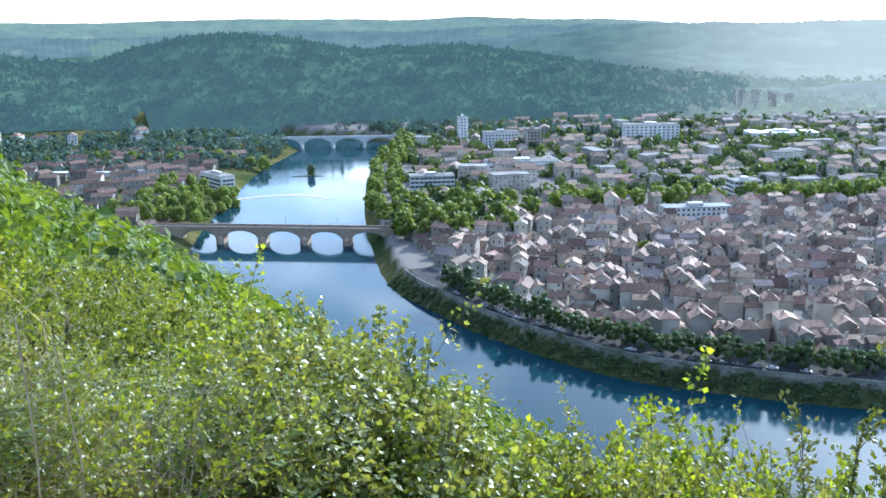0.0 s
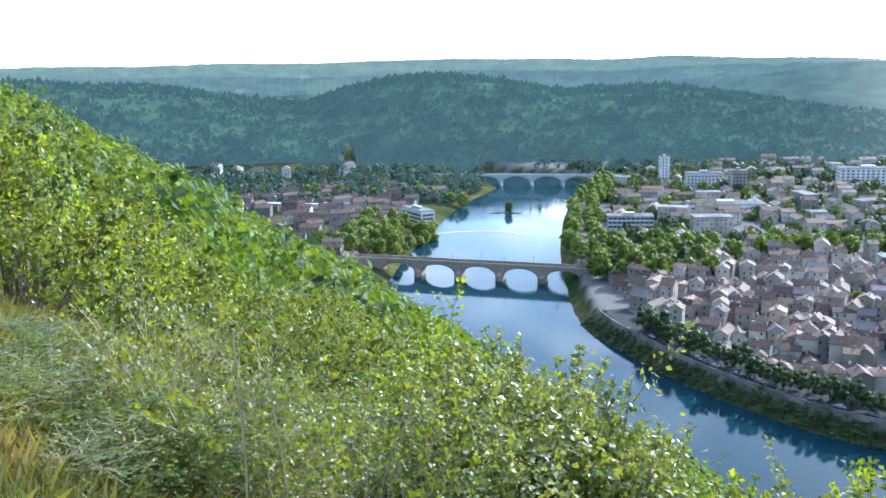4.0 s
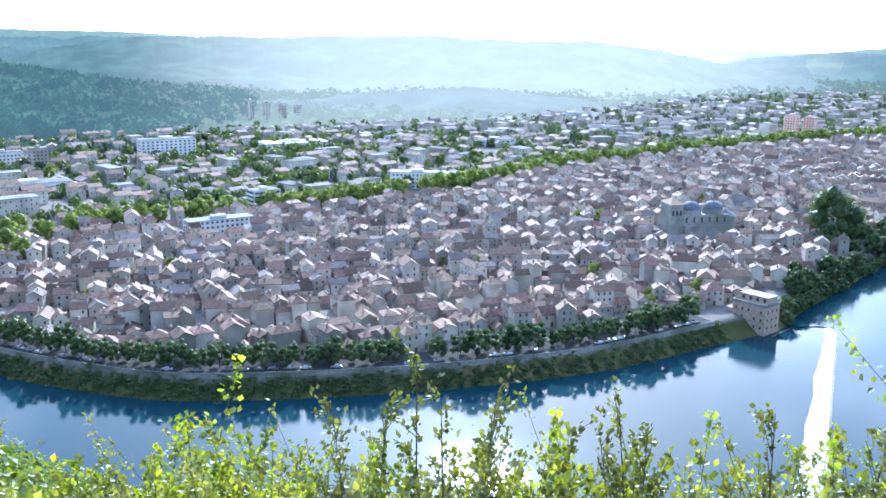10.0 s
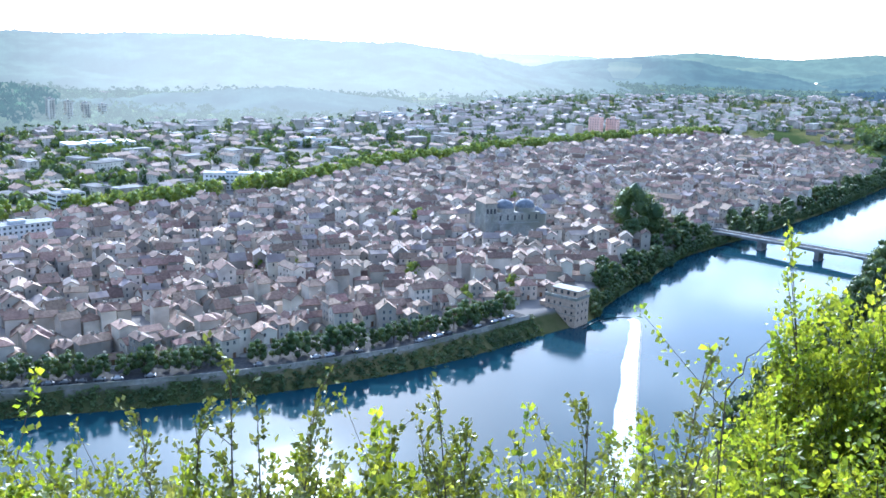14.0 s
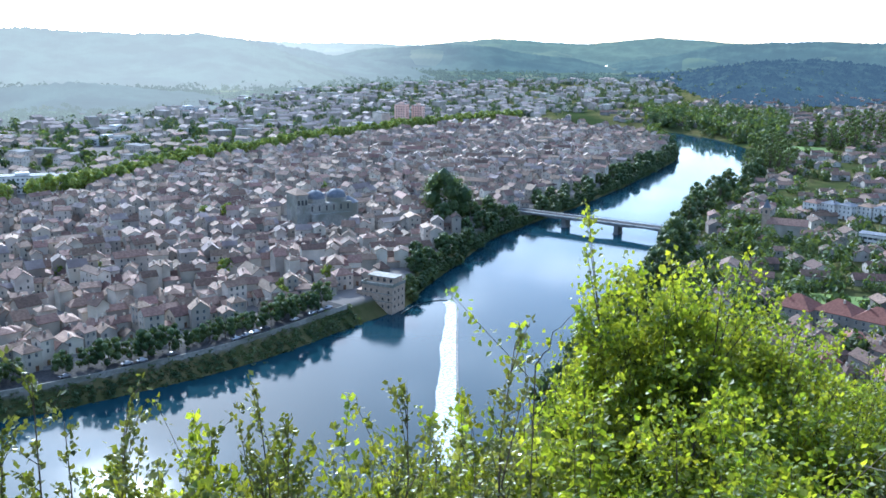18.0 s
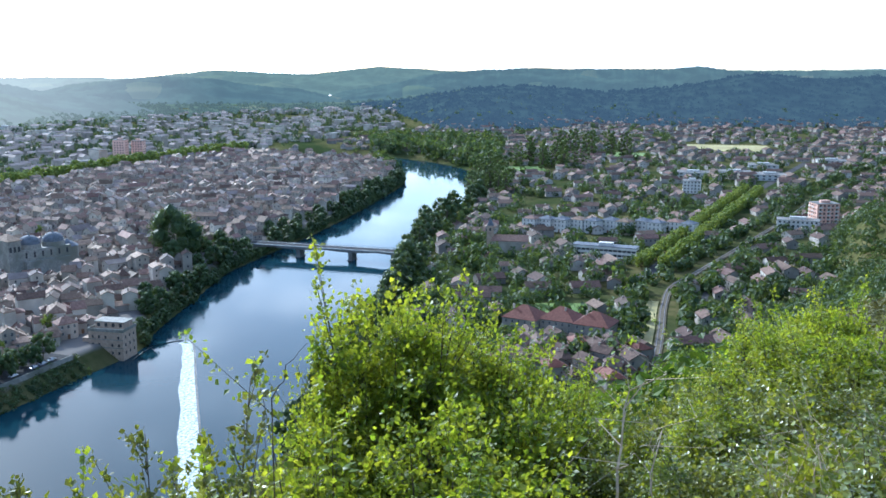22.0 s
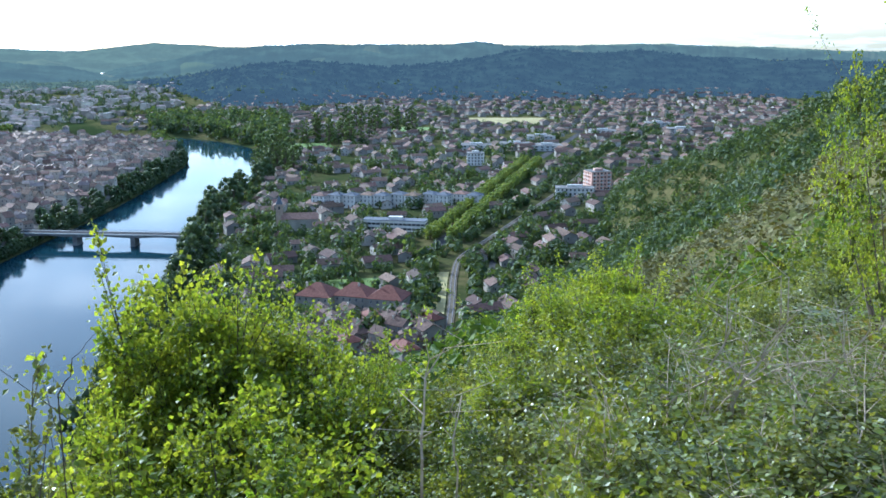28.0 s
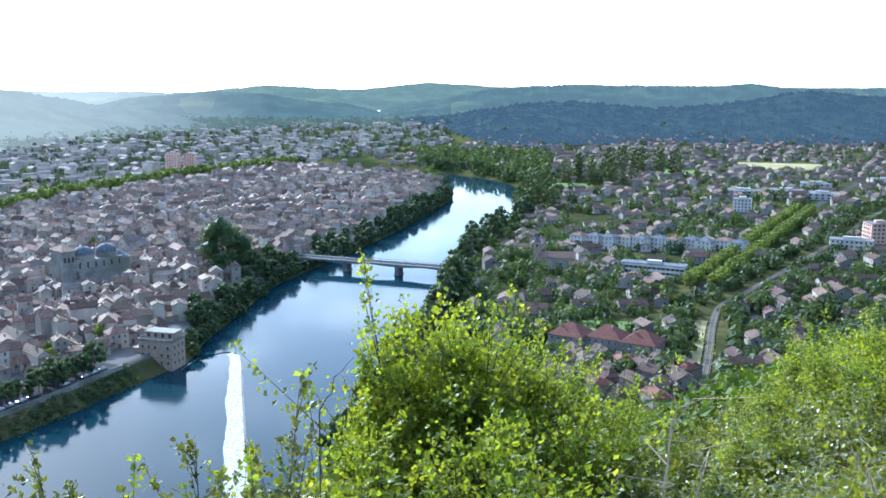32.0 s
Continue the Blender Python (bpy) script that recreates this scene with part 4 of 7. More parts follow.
# trees among the houses
pts = np.array([(x + rng.normal(0, 3.5), y + d + rng.normal(0, 3)) for x, y in rail_line[:140] for d in (-9.5, -14, 9, 14.5) if rng.random() < 0.7])
pts = pts[(hillside(pts[:, 0], pts[:, 1]) < 9) & (line_distance(pts[:, 0], pts[:, 1], rail_line) > 5.5)]
wood("railway_thicket", "dark bushes and trees lining the railway", pts, 3.4, M["crown_garden"], 30, 0.44, 33)
pts = polar_points(4000, 60, 100, 400, 2100, 15)
q = ~inside(pts[:, 0], pts[:, 1], river) & (line_distance(pts[:, 0], pts[:, 1], bank_b) < line_distance(pts[:, 0], pts[:, 1], bank_a)) & (hillside(pts[:, 0], pts[:, 1]) < 7) & free_ground(pts[:, 0], pts[:, 1])
wood("garden_trees", "garden trees among the suburban houses", pts[q], 3.6, M["crown_garden"], 44, 0.31, 26, spread=0.5)
pts = polar_points(8000, -2, 66, 640, 3000, 16, 0.7)
q = in_town_side(pts[:, 0], pts[:, 1], 25) & (beyond_boulevard(pts[:, 0], pts[:, 1]) > 0) & (np.hypot(pts[:, 0], pts[:, 1]) < np.interp(np.degrees(np.arctan2(pts[:, 0], pts[:, 1])), (0, 10, 30, 36, 45, 60), (1120, 1180, 1340, 1500, 2050, 2500))) & ((far_land(pts[:, 0], pts[:, 1]) < 11.5) | (pts[:, 0] > 0.4 * pts[:, 1]))
near_pts = np.hypot(pts[:, 0], pts[:, 1]) < 1150
wood("town_trees", "trees between the blocks of the new town", pts[q & near_pts], 4.4, M["crown_garden"], 34, 0.42, 27)
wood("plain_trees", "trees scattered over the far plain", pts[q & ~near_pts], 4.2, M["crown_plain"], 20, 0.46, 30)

# Houses of the old town nearest the river, one by one
def bm_from(v, f):
    bm = bmesh.new()
    vs = [bm.verts.new(p) for p in v]
    for q in f:
        q = list(dict.fromkeys(q))
        bm.faces.new([vs[i] for i in q])
    return bm


def mesh_from(name, v, f, mats):
    bm = bm_from(v, f)
    me = bpy.data.meshes.new(name)
    bm.to_mesh(me)
    bm.free()
    for m in mats:
        me.materials.append(m)
    return me


def window_mesh():
    """A tall casement: one frame with two recessed panes; faces -y."""
    xs, zs = (-0.52, -0.42, -0.04, 0.04, 0.42, 0.52), (0.0, 0.1, 1.45, 1.55)
    v = [(x, -0.07, z) for z in zs for x in xs]
    f, ids = [], []
    for j in range(3):
        for i in range(5):
            a = j * 6 + i
            if j == 1 and i in (1, 3):
                k = len(v)
                v += [(xs[i], -0.01, zs[1]), (xs[i + 1], -0.01, zs[1]), (xs[i + 1], -0.01, zs[2]), (xs[i], -0.01, zs[2])]
                f += [(k, k + 1, k + 2, k + 3), (a, a + 1, k + 1, k), (a + 1, a + 7, k + 2, k + 1), (a + 7, a + 6, k + 3, k + 2), (a + 6, a, k, k + 3)]
                ids += [1, 0, 0, 0, 0]
            else:
                f.append((a, a + 1, a + 7, a + 6))
                ids.append(0)
    me = mesh_from("window", v, f, [M["shutter"], M["window"]])
    me.polygons.foreach_set("material_index", ids)
    return me


WINDOW = window_mesh()
CHIMNEY = bpy.data.meshes.new("chimney")
bm = boxes([(-0.45, -0.3, -0.8, 0.45, 0.3, 1.1), (-0.52, -0.37, 1.1, 0.52, 0.37, 1.22), (-0.3, -0.12, 1.22, -0.08, 0.12, 1.5), (0.08, -0.12, 1.22, 0.3, 0.12, 1.5)])
bm.to_mesh(CHIMNEY)
CHIMNEY.materials.append(M["plaster_ob"])
DOOR = bpy.data.meshes.new("door")
bm = boxes([(-0.55, -0.06, 0, 0.55, 0.02, 2.2), (-0.68, -0.04, 0, -0.55, 0.02, 2.32), (0.55, -0.04, 0, 0.68, 0.02, 2.32), (-0.55, -0.04, 2.2, 0.55, 0.02, 2.32)])
bm.to_mesh(DOOR)
DOOR.materials.append(M["door_wood"])
HOUSE_LABELS = {True: "old plastered town house with brown tiled roof and shutters", False: "old town house with pale walls and brown tiled roof"}


def hip_roof(w, d, h, rise):
    a, b, o = w / 2 + 0.35, d / 2 + 0.35, min(w, d) / 2
    v = [(-a, -b, h), (a, -b, h), (a, b, h), (-a, b, h), (-a + o, 0, h + rise), (a - o, 0, h + rise), (-a, -b, h - 0.2), (a, -b, h - 0.2), (a, b, h - 0.2), (-a, b, h - 0.2)]
    f = [(0, 1, 5, 4), (1, 2, 5), (2, 3, 4, 5), (3, 0, 4), (6, 7, 1, 0), (7, 8, 2, 1), (8, 9, 3, 2), (9, 6, 0, 3), (9, 8, 7, 6)]
    return v, f


def house(x, y, z, turn, w, d, h, rise, detailed, wall_mat=None, roof_mat=None, label=None, hip=False, name="house", group="old town houses", gap=2.8):
    root = tagged(new(name), label or HOUSE_LABELS[detailed], "house", group)
    root.matrix_basis = Matrix.Translation((x, y, z)) @ Matrix.Rotation(turn, 4, "Z")
    v, walls, roof = house_arrays(w, d, h, rise)
    if hip:
        part("wall", mesh_from("wall", v[:8], walls[:4], [wall_mat or M["plaster_ob"]]), None, root)
        hv, hf = hip_roof(w, d, h + 0.1, rise)
        part("roof", mesh_from("roof", hv, hf, [roof_mat or M["roof_ob"]]), None, root)
    else:
        part("wall", mesh_from("wall", v[:10], walls, [wall_mat or M["plaster_ob"]]), None, root)
        k = 10
        part("roof", mesh_from("roof", v[k:], [tuple(i - k for i in q) for q in roof], [roof_mat or M["roof_ob"]]), None, root)
    ch = part("chimney", CHIMNEY, None, root)
    ch.location = (w * rng.uniform(-0.3, 0.3), d * 0.12, h + rise * 0.8)
    if detailed:
        best = min(range(4), key=lambda k: (Matrix.Rotation(turn + k * math.pi / 2, 3, "Z") @ Vector((0, -1, 0))) @ Vector((x, y, 0)))
        for side in (best, (best + (1 if rng.random() < 0.5 else 3)) % 4):
            length, off = (w, d / 2) if side % 2 == 0 else (d, w / 2)
            n, m = int(length / gap), max(1, int((h - 0.4) / 2.9))
            for i in range(n):
                for j in range(m):
                    if side == best and j == m - 1 and i == n // 2:
                        ob = part("door", DOOR, None, root)
                        p = Vector(((i + 0.5 - n / 2) * gap, -off, 0))
                    else:
                        ob = part("window", WINDOW, None, root)
                        p = Vector(((i + 0.5 - n / 2) * gap, -off - 0.01, h - (j + 1) * 2.9 + 0.7))
                    ob.matrix_basis = Matrix.Rotation(side * math.pi / 2, 4, "Z") @ Matrix.Translation(p)
    return root


for i, (x, y, z, turn, w, d, h, rise, flat) in enumerate(front_houses):
    house(x, y, z, turn, w, d, h, rise, i < 62, hip=rng.random() < 0.25)


# Blocks of flats and other plain buildings
def block(name, label, x, y, turn, w, d, h, wall, roof=None, storey=3.0, gap=3.2, band=False, cat="building", z=None, balcony=False):
    """A flat-roofed block with parapet, roof slab and a window in every bay of the sides that face the hill."""
    root = tagged(new(name), label, cat)
    z = float(ground_height(np.array([x]), np.array([y]))[0]) if z is None else z
    root.matrix_basis = Matrix.Translation((x, y, z)) @ Matrix.Rotation(turn, 4, "Z")
    part("wall", boxes([(-w / 2, -d / 2, -3, w / 2, d / 2, h)]), wall, root)
    part("roof", boxes([(-w / 2 - 0.25, -d / 2 - 0.25, h, w / 2 + 0.25, d / 2 + 0.25, h + 0.35)]), roof or M["flat_roof"], root)
    part("roof_hut", boxes([(-w * 0.12, -d * 0.2, h + 0.35, w * 0.1, d * 0.2, h + 2.2)]), wall, root)
    pane = bpy.data.meshes.new("window")
    ww = gap * (0.86 if band else 0.45)
    bm = boxes([(-ww / 2, -0.06, 0, ww / 2, 0.02, 1.45)])
    bm.to_mesh(pane)
    pane.materials.append(M["window"])
    slab = bpy.data.meshes.new("balcony")
    bm = boxes([(-1.4, -1.1, -0.15, 1.4, 0, 0), (-1.4, -1.1, 0, 1.4, -1.02, 0.95)])
    bm.to_mesh(slab)
    slab.materials.append(M["white_paint"])
    sides = sorted(range(4), key=lambda k: (Matrix.Rotation(turn + k * math.pi / 2, 3, "Z") @ Vector((0, -1, 0))) @ Vector((x, y, 0)))[:2]
    for side in sides:
        length, off = (w, d / 2) if side % 2 == 0 else (d, w / 2)
        n, m = max(1, int(length / gap)), max(1, int(h / storey))
        for i in range(n):
            for j in range(m):
                p = Vector(((i + 0.5 - n / 2) * gap, -off - 0.01, j * storey + 1.0))
                ob = part("window", pane, None, root)
                ob.matrix_basis = Matrix.Rotation(side * math.pi / 2, 4, "Z") @ Matrix.Translation(p)
                if balcony and i % 2 == 0 and j:
                    bo = part("balcony", slab, None, root)
                    bo.matrix_basis = Matrix.Rotation(side * math.pi / 2, 4, "Z") @ Matrix.Translation(p - Vector((0, 0, 0.9)))
    return root


block("tower_block", "slim pale residential tower beyond the new town", 26, 983, 0.2, 9, 9, 25, M["white_paint"])
block("apartment_block", "long pale apartment slab with small windows", 62, 950, 0.1, 34, 11, 14, M["concrete"])
block("apartment_block", "tall beige apartment block near the hill foot", 90, 920, 0.15, 15, 11, 20, M["plaster_ob"])
block("school_building", "low glazed school building with blue-grey bands", -4, 705, 0.12, 32, 14, 12, M["concrete"], band=True)
block("warehouse", "large white hall with a pale flat roof", 70, 800, 0.1, 60, 22, 8, M["white_paint"], M["flat_roof"], gap=6)
block("apartment_block", "large white block in the new town", 215, 985, 0.05, 54, 18, 16, M["white_paint"], gap=4.5)
block("market_hall", "wide hall with a gleaming white roof", 345, 980, 0.0, 68, 26, 8, M["concrete"], M["white_paint"], gap=6)
block("barracks", "long white building with rows of windows", 352, 702, -0.55, 44, 13, 13, M["white_paint"], M["slate"])
block("office_block", "white office block with window bands", 208, 655, 0.1, 20, 14, 15, M["white_paint"], band=True)
block("school_building", "long school building with a blue-grey roof", 160, 596, 0.1, 42, 12, 9, M["concrete"], M["slate"])
block("tower_block", "pair of pink residential towers", 918, 840, 0.4, 12, 15, 29, M["pink"])
block("tower_block", "pair of pink residential towers", 938, 830, 0.4, 11, 14, 27, M["pink"])
for i, (bx, by) in enumerate(((560, 930), (620, 1010), (480, 1000), (700, 1120), (840, 1180), (1000, 1250), (760, 1000), (1150, 1200), (900, 1420), (1250, 1400))):
    block("warehouse", "long low hall with a bright pale roof", bx, by, 0.2 + 0.3 * math.sin(i), 45 + 12 * math.sin(i * 2), 22, 7, M["concrete"], M["flat_roof"], gap=7)
block("school_building", "white school building beside the river", -169, 748, 0.7, 12, 34, 11, M["white_paint"], band=True)
for i, s in enumerate((0.0, 0.2, 0.41, 0.6)):
    block("silo_tower", "pale tower block at the foot of the hill", 395 + 25 * i, 1290 + 8 * i, 0.1, 9, 9, 26 - 3 * i, M["plaster_ob"])

# The far bank: landmarks of the suburb
block("pink_apartment_block", "pink and white block of flats above the railway", 806, 40, 0.5, 15, 18, 18, M["pink"], balcony=True)
block("apartment_block", "low white wing beside the pink flats", 772, 56, 0.12, 13, 30, 9, M["white_paint"])
block("white_box_building", "white cubic building among gardens", 956, 168, 0.2, 14, 17, 12, M["white_paint"])
block("terrace_block", "long white terrace with dark window bands", 618, 162, 1.6, 42, 10, 7, M["white_paint"], M["slate"], gap=3.0, band=True)
for i, (bx, by) in enumerate(((1085, 190), (1110, 150), (1100, 112), (1200, 130), (1290, 60), (1420, -10), (1340, -40))):
    block("warehouse", "low industrial hall with a pale roof", bx, by, 0.15, 26, 34, 6, M["concrete"], M["flat_roof"], gap=6)
for i in range(11):
    q = i / 10
    hx, hy = 690 + 30 * q + 4 * math.sin(i * 3), 238 - 112 * q
    house(hx, hy, 8, 1.35, 10.5, 10, 9.5, 2.2, True, M["white_paint"], M["slate"] if i % 3 else M["roof_ob"], "white three-storey terrace house with balconies", True, "terrace_house", "white terrace houses", 3.2)
for i, (hx, hy) in enumerate(((428, 150), (432, 133), (430, 116))):
    house(hx, hy, 8, 1.5, 17, 15, 7, 5.2, True, M["plaster_sub"], M["red_roof"], "large villa with a red hipped roof", True, "villa", "red-roofed villas", 3.2)
for i in range(32):
    hx, hy = 366 + 9.2 * (i % 6) + rng.uniform(-3, 3), 92 + 12.5 * (i // 6) + rng.uniform(-3, 3)
    if math.hypot(hx - 430, (hy - 133) * 0.55) < 17:
        continue
    house(hx, hy, float(ground_height(np.array([hx]), np.array([hy]))[0]), 0.6 + rng.normal(0, 0.5), rng.uniform(9, 14), rng.uniform(7, 9), rng.uniform(3, 6), 2.4, True, M["plaster_sub"], M["red_roof"] if i % 4 == 0 else M["roof_sub"], None, i % 2 == 0, "house", "suburb houses")

# Village church on the far bank
def church(label, x, y, z, turn, long, wide, high, tower_h, tower_w, spire):
    root = tagged(new("church"), label, "church")
    root.matrix_basis = Matrix.Translation((x, y, z)) @ Matrix.Rotation(turn, 4, "Z")
    v, walls, roof = house_arrays(long, wide, high, wide * 0.3)
    part("nave_wall", mesh_from("wall", v[:10], walls, [M["plaster_ob"]]), None, root)
    part("nave_roof", mesh_from("roof", v[10:], [tuple(i - 10 for i in q) for q in roof], [M["roof_ob"]]), None, root)
    t = tower_w / 2
    part("bell_tower", boxes([(long / 2 - 1, -t, -2, long / 2 - 1 + tower_w, t, tower_h), (long / 2 - 1.2, -t - 0.2, tower_h, long / 2 - 0.8 + tower_w, t + 0.2, tower_h + 0.4)]), M["bridge_stone"], root)
    c = long / 2 - 1 + t
    sv = [(c - t, -t, tower_h + 0.4), (c + t, -t, tower_h + 0.4), (c + t, t, tower_h + 0.4), (c - t, t, tower_h + 0.4), (c, 0, tower_h + spire)]
    part("spire", mesh_from("spire", sv, [(0, 1, 4), (1, 2, 4), (2, 3, 4), (3, 0, 4), (3, 2, 1, 0)], [M["slate"]]), None, root)
    for side in range(4):
        lo = part("belfry_opening", boxes([(-0.55, -0.1, 0, 0.55, 0.02, 2.0)]), M["window"], root)
        lo.matrix_basis = Matrix.Translation((c, 0, tower_h - 3)) @ Matrix.Rotation(side * math.pi / 2, 4, "Z") @ Matrix.Translation((0, -t - 0.02, 0))
    for k in range(5):
        lo = part("window", boxes([(-0.5, -0.08, 0, 0.5, 0.02, 2.8)]), M["window"], root)
        lo.location = (-long / 2 + long * (k + 0.5) / 5, -wide / 2 - 0.01, high * 0.4)
    return root


church("village church with a square stone bell tower", 606, 224, 8, 1.9, 24, 11, 8, 17, 4.6, 6)
church("small riverside chapel with a dark bell tower", -124, 458, 9, 0.8, 14, 7, 6, 12, 3.4, 3)

# Cathedral: long nave with two lead domes, a square tower and a round east end
cath = tagged(new("cathedral"), "old stone cathedral with two grey domes and a massive tower", "cathedral")
cath.matrix_basis = Matrix.Translation((432, 458, 8)) @ Matrix.Rotation(-0.3, 4, "Z") @ Matrix.Scale(0.78, 4)
part("nave_wall", boxes([(-24, -9, -3, 16, 9, 19)]), M["quay_stone"], cath)
part("aisle_wall", boxes([(-22, -13, -3, 14, -9.01, 11), (-22, 9.01, -3, 14, 13, 11)]), M["quay_stone"], cath)
part("tower_wall", boxes([(-34, -10, -3, -24.01, 10, 27), (-34.5, -10.5, 27, -23.6, 10.5, 27.6)]), M["quay_stone"], cath)
tv, tf = hip_roof(11, 21, 27.7, 4.5)
tr = part("tower_roof", mesh_from("roof", tv, tf, [M["roof_ob"]]), None, cath)
tr.location = (-29, 0, 0)
for cx in (-13, 6):
    bm = bmesh.new()
    bmesh.ops.create_uvsphere(bm, u_segments=24, v_segments=14, radius=8.2)
    bmesh.ops.delete(bm, geom=[q for q in bm.verts if q.co.z < -0.1], context="VERTS")
    for q in bm.verts:
        q.co.z *= 0.85
    for f in bm.faces:
        f.smooth = True
    dome = part("dome", bm, M["slate"], cath, "lead-grey dome")
    dome.location = (cx, 0, 22)
    bm = bmesh.new()
    bmesh.ops.create_cone(bm, cap_ends=True, segments=24, radius1=8.4, radius2=8.4, depth=4)
    dr = part("drum", bm, M["quay_stone"], cath)
    dr.location = (cx, 0, 20.4)
    bm = bmesh.new()
    bmesh.ops.create_cone(bm, cap_ends=True, segments=8, radius1=0.9, radius2=0.3, depth=2.6)
    ln = part("lantern", bm, M["quay_stone"], cath)
    ln.location = (cx, 0, 30)
bm = bmesh.new()
bmesh.ops.create_cone(bm, cap_ends=True, segments=20, radius1=8.6, radius2=8.6, depth=20)
ap = part("apse", bm, M["quay_stone"], cath)
ap.location = (17, 0, 7)
bm = bmesh.new()
bmesh.ops.create_cone(bm, cap_ends=True, segments=20, radius1=9.0, radius2=0.5, depth=5)
ar = part("apse_roof", bm, M["slate"], cath)
ar.location = (17, 0, 19.5)
for side in (-1, 1):
    for k in range(6):
        wd = part("window", boxes([(-0.7, -0.06, 0, 0.7, 0.06, 4.2)]), M["window"], cath)
        wd.location = (-20 + 6.5 * k, side * 9.03, 13)
for k in range(3):
    wd = part("belfry_opening", boxes([(-0.9, -0.06, 0, 0.9, 0.06, 4)]), M["window"], cath)
    wd.location = (-29 + 3.2 * (k - 1), -10.03, 19)

# Old water mill on the quay's end
mill = tagged(new("water_mill"), "tall pale stone mill building standing in the river", "mill")
mill.matrix_basis = Matrix.Translation((332.5, 315.5, 0)) @ Matrix.Rotation(-1.35, 4, "Z")
part("wall", boxes([(-8.5, -6, -3, 8.5, 6, 13.2)]), M["bridge_stone"], mill)
part("cornice", boxes([(-8.8, -6.3, 13.2, 8.8, 6.3, 13.6)]), M["quay_stone"], mill)
part("parapet", boxes([(-8.7, -6.2, 13.6, 8.7, -5.9, 14.5), (-8.7, 5.9, 13.6, 8.7, 6.2, 14.5), (-8.7, -5.9, 13.6, -8.4, 5.9, 14.5), (8.4, -5.9, 13.6, 8.7, 5.9, 14.5)]), M["quay_stone"], mill)
part("upper_storey", boxes([(-7.2, -2.0, 13.6, 7.2, 5.4, 16.6)]), M["bridge_stone"], mill)
part("upper_roof", boxes([(-7.6, -2.4, 16.6, 7.6, 5.8, 16.95)]), M["quay_stone"], mill)
part("side_wing", boxes([(-12.4, -4.5, -3, -8.52, 5, 9.0), (-12.7, -4.8, 9.0, -8.52, 5.3, 9.4)]), M["bridge_stone"], mill)
part("string_course", boxes([(-8.62, -6.12, 5.6, 8.62, -6.0, 5.95), (-8.62, -6.12, 9.4, 8.62, -6.0, 9.7)]), M["quay_stone"], mill)
for i in range(5):
    for j in range(3):
        if (i * 3 + j * 5) % 4 == 3:
            continue
        wd = part("window", boxes([(-0.45, -0.06, 0, 0.45, 0.02, 1.3)]), M["window"], mill)
        wd.location = (-6.4 + 3.2 * i, -6.02, 2.8 + 3.6 * j)
for i in range(4):
    wd = part("window", boxes([(-0.7, -0.06, 0, 0.7, 0.02, 1.7)]), M["window"], mill)
    wd.location = (-5.4 + 3.6 * i, -2.02, 14.4)
for i in range(3):
    for j in range(3):
        wd = part("window", boxes([(-0.02, -0.45, 0, 0.06, 0.45, 1.3)]), M["window"], mill)
        wd.location = (8.5, -3.6 + 3.6 * i, 2.8 + 3.6 * j)

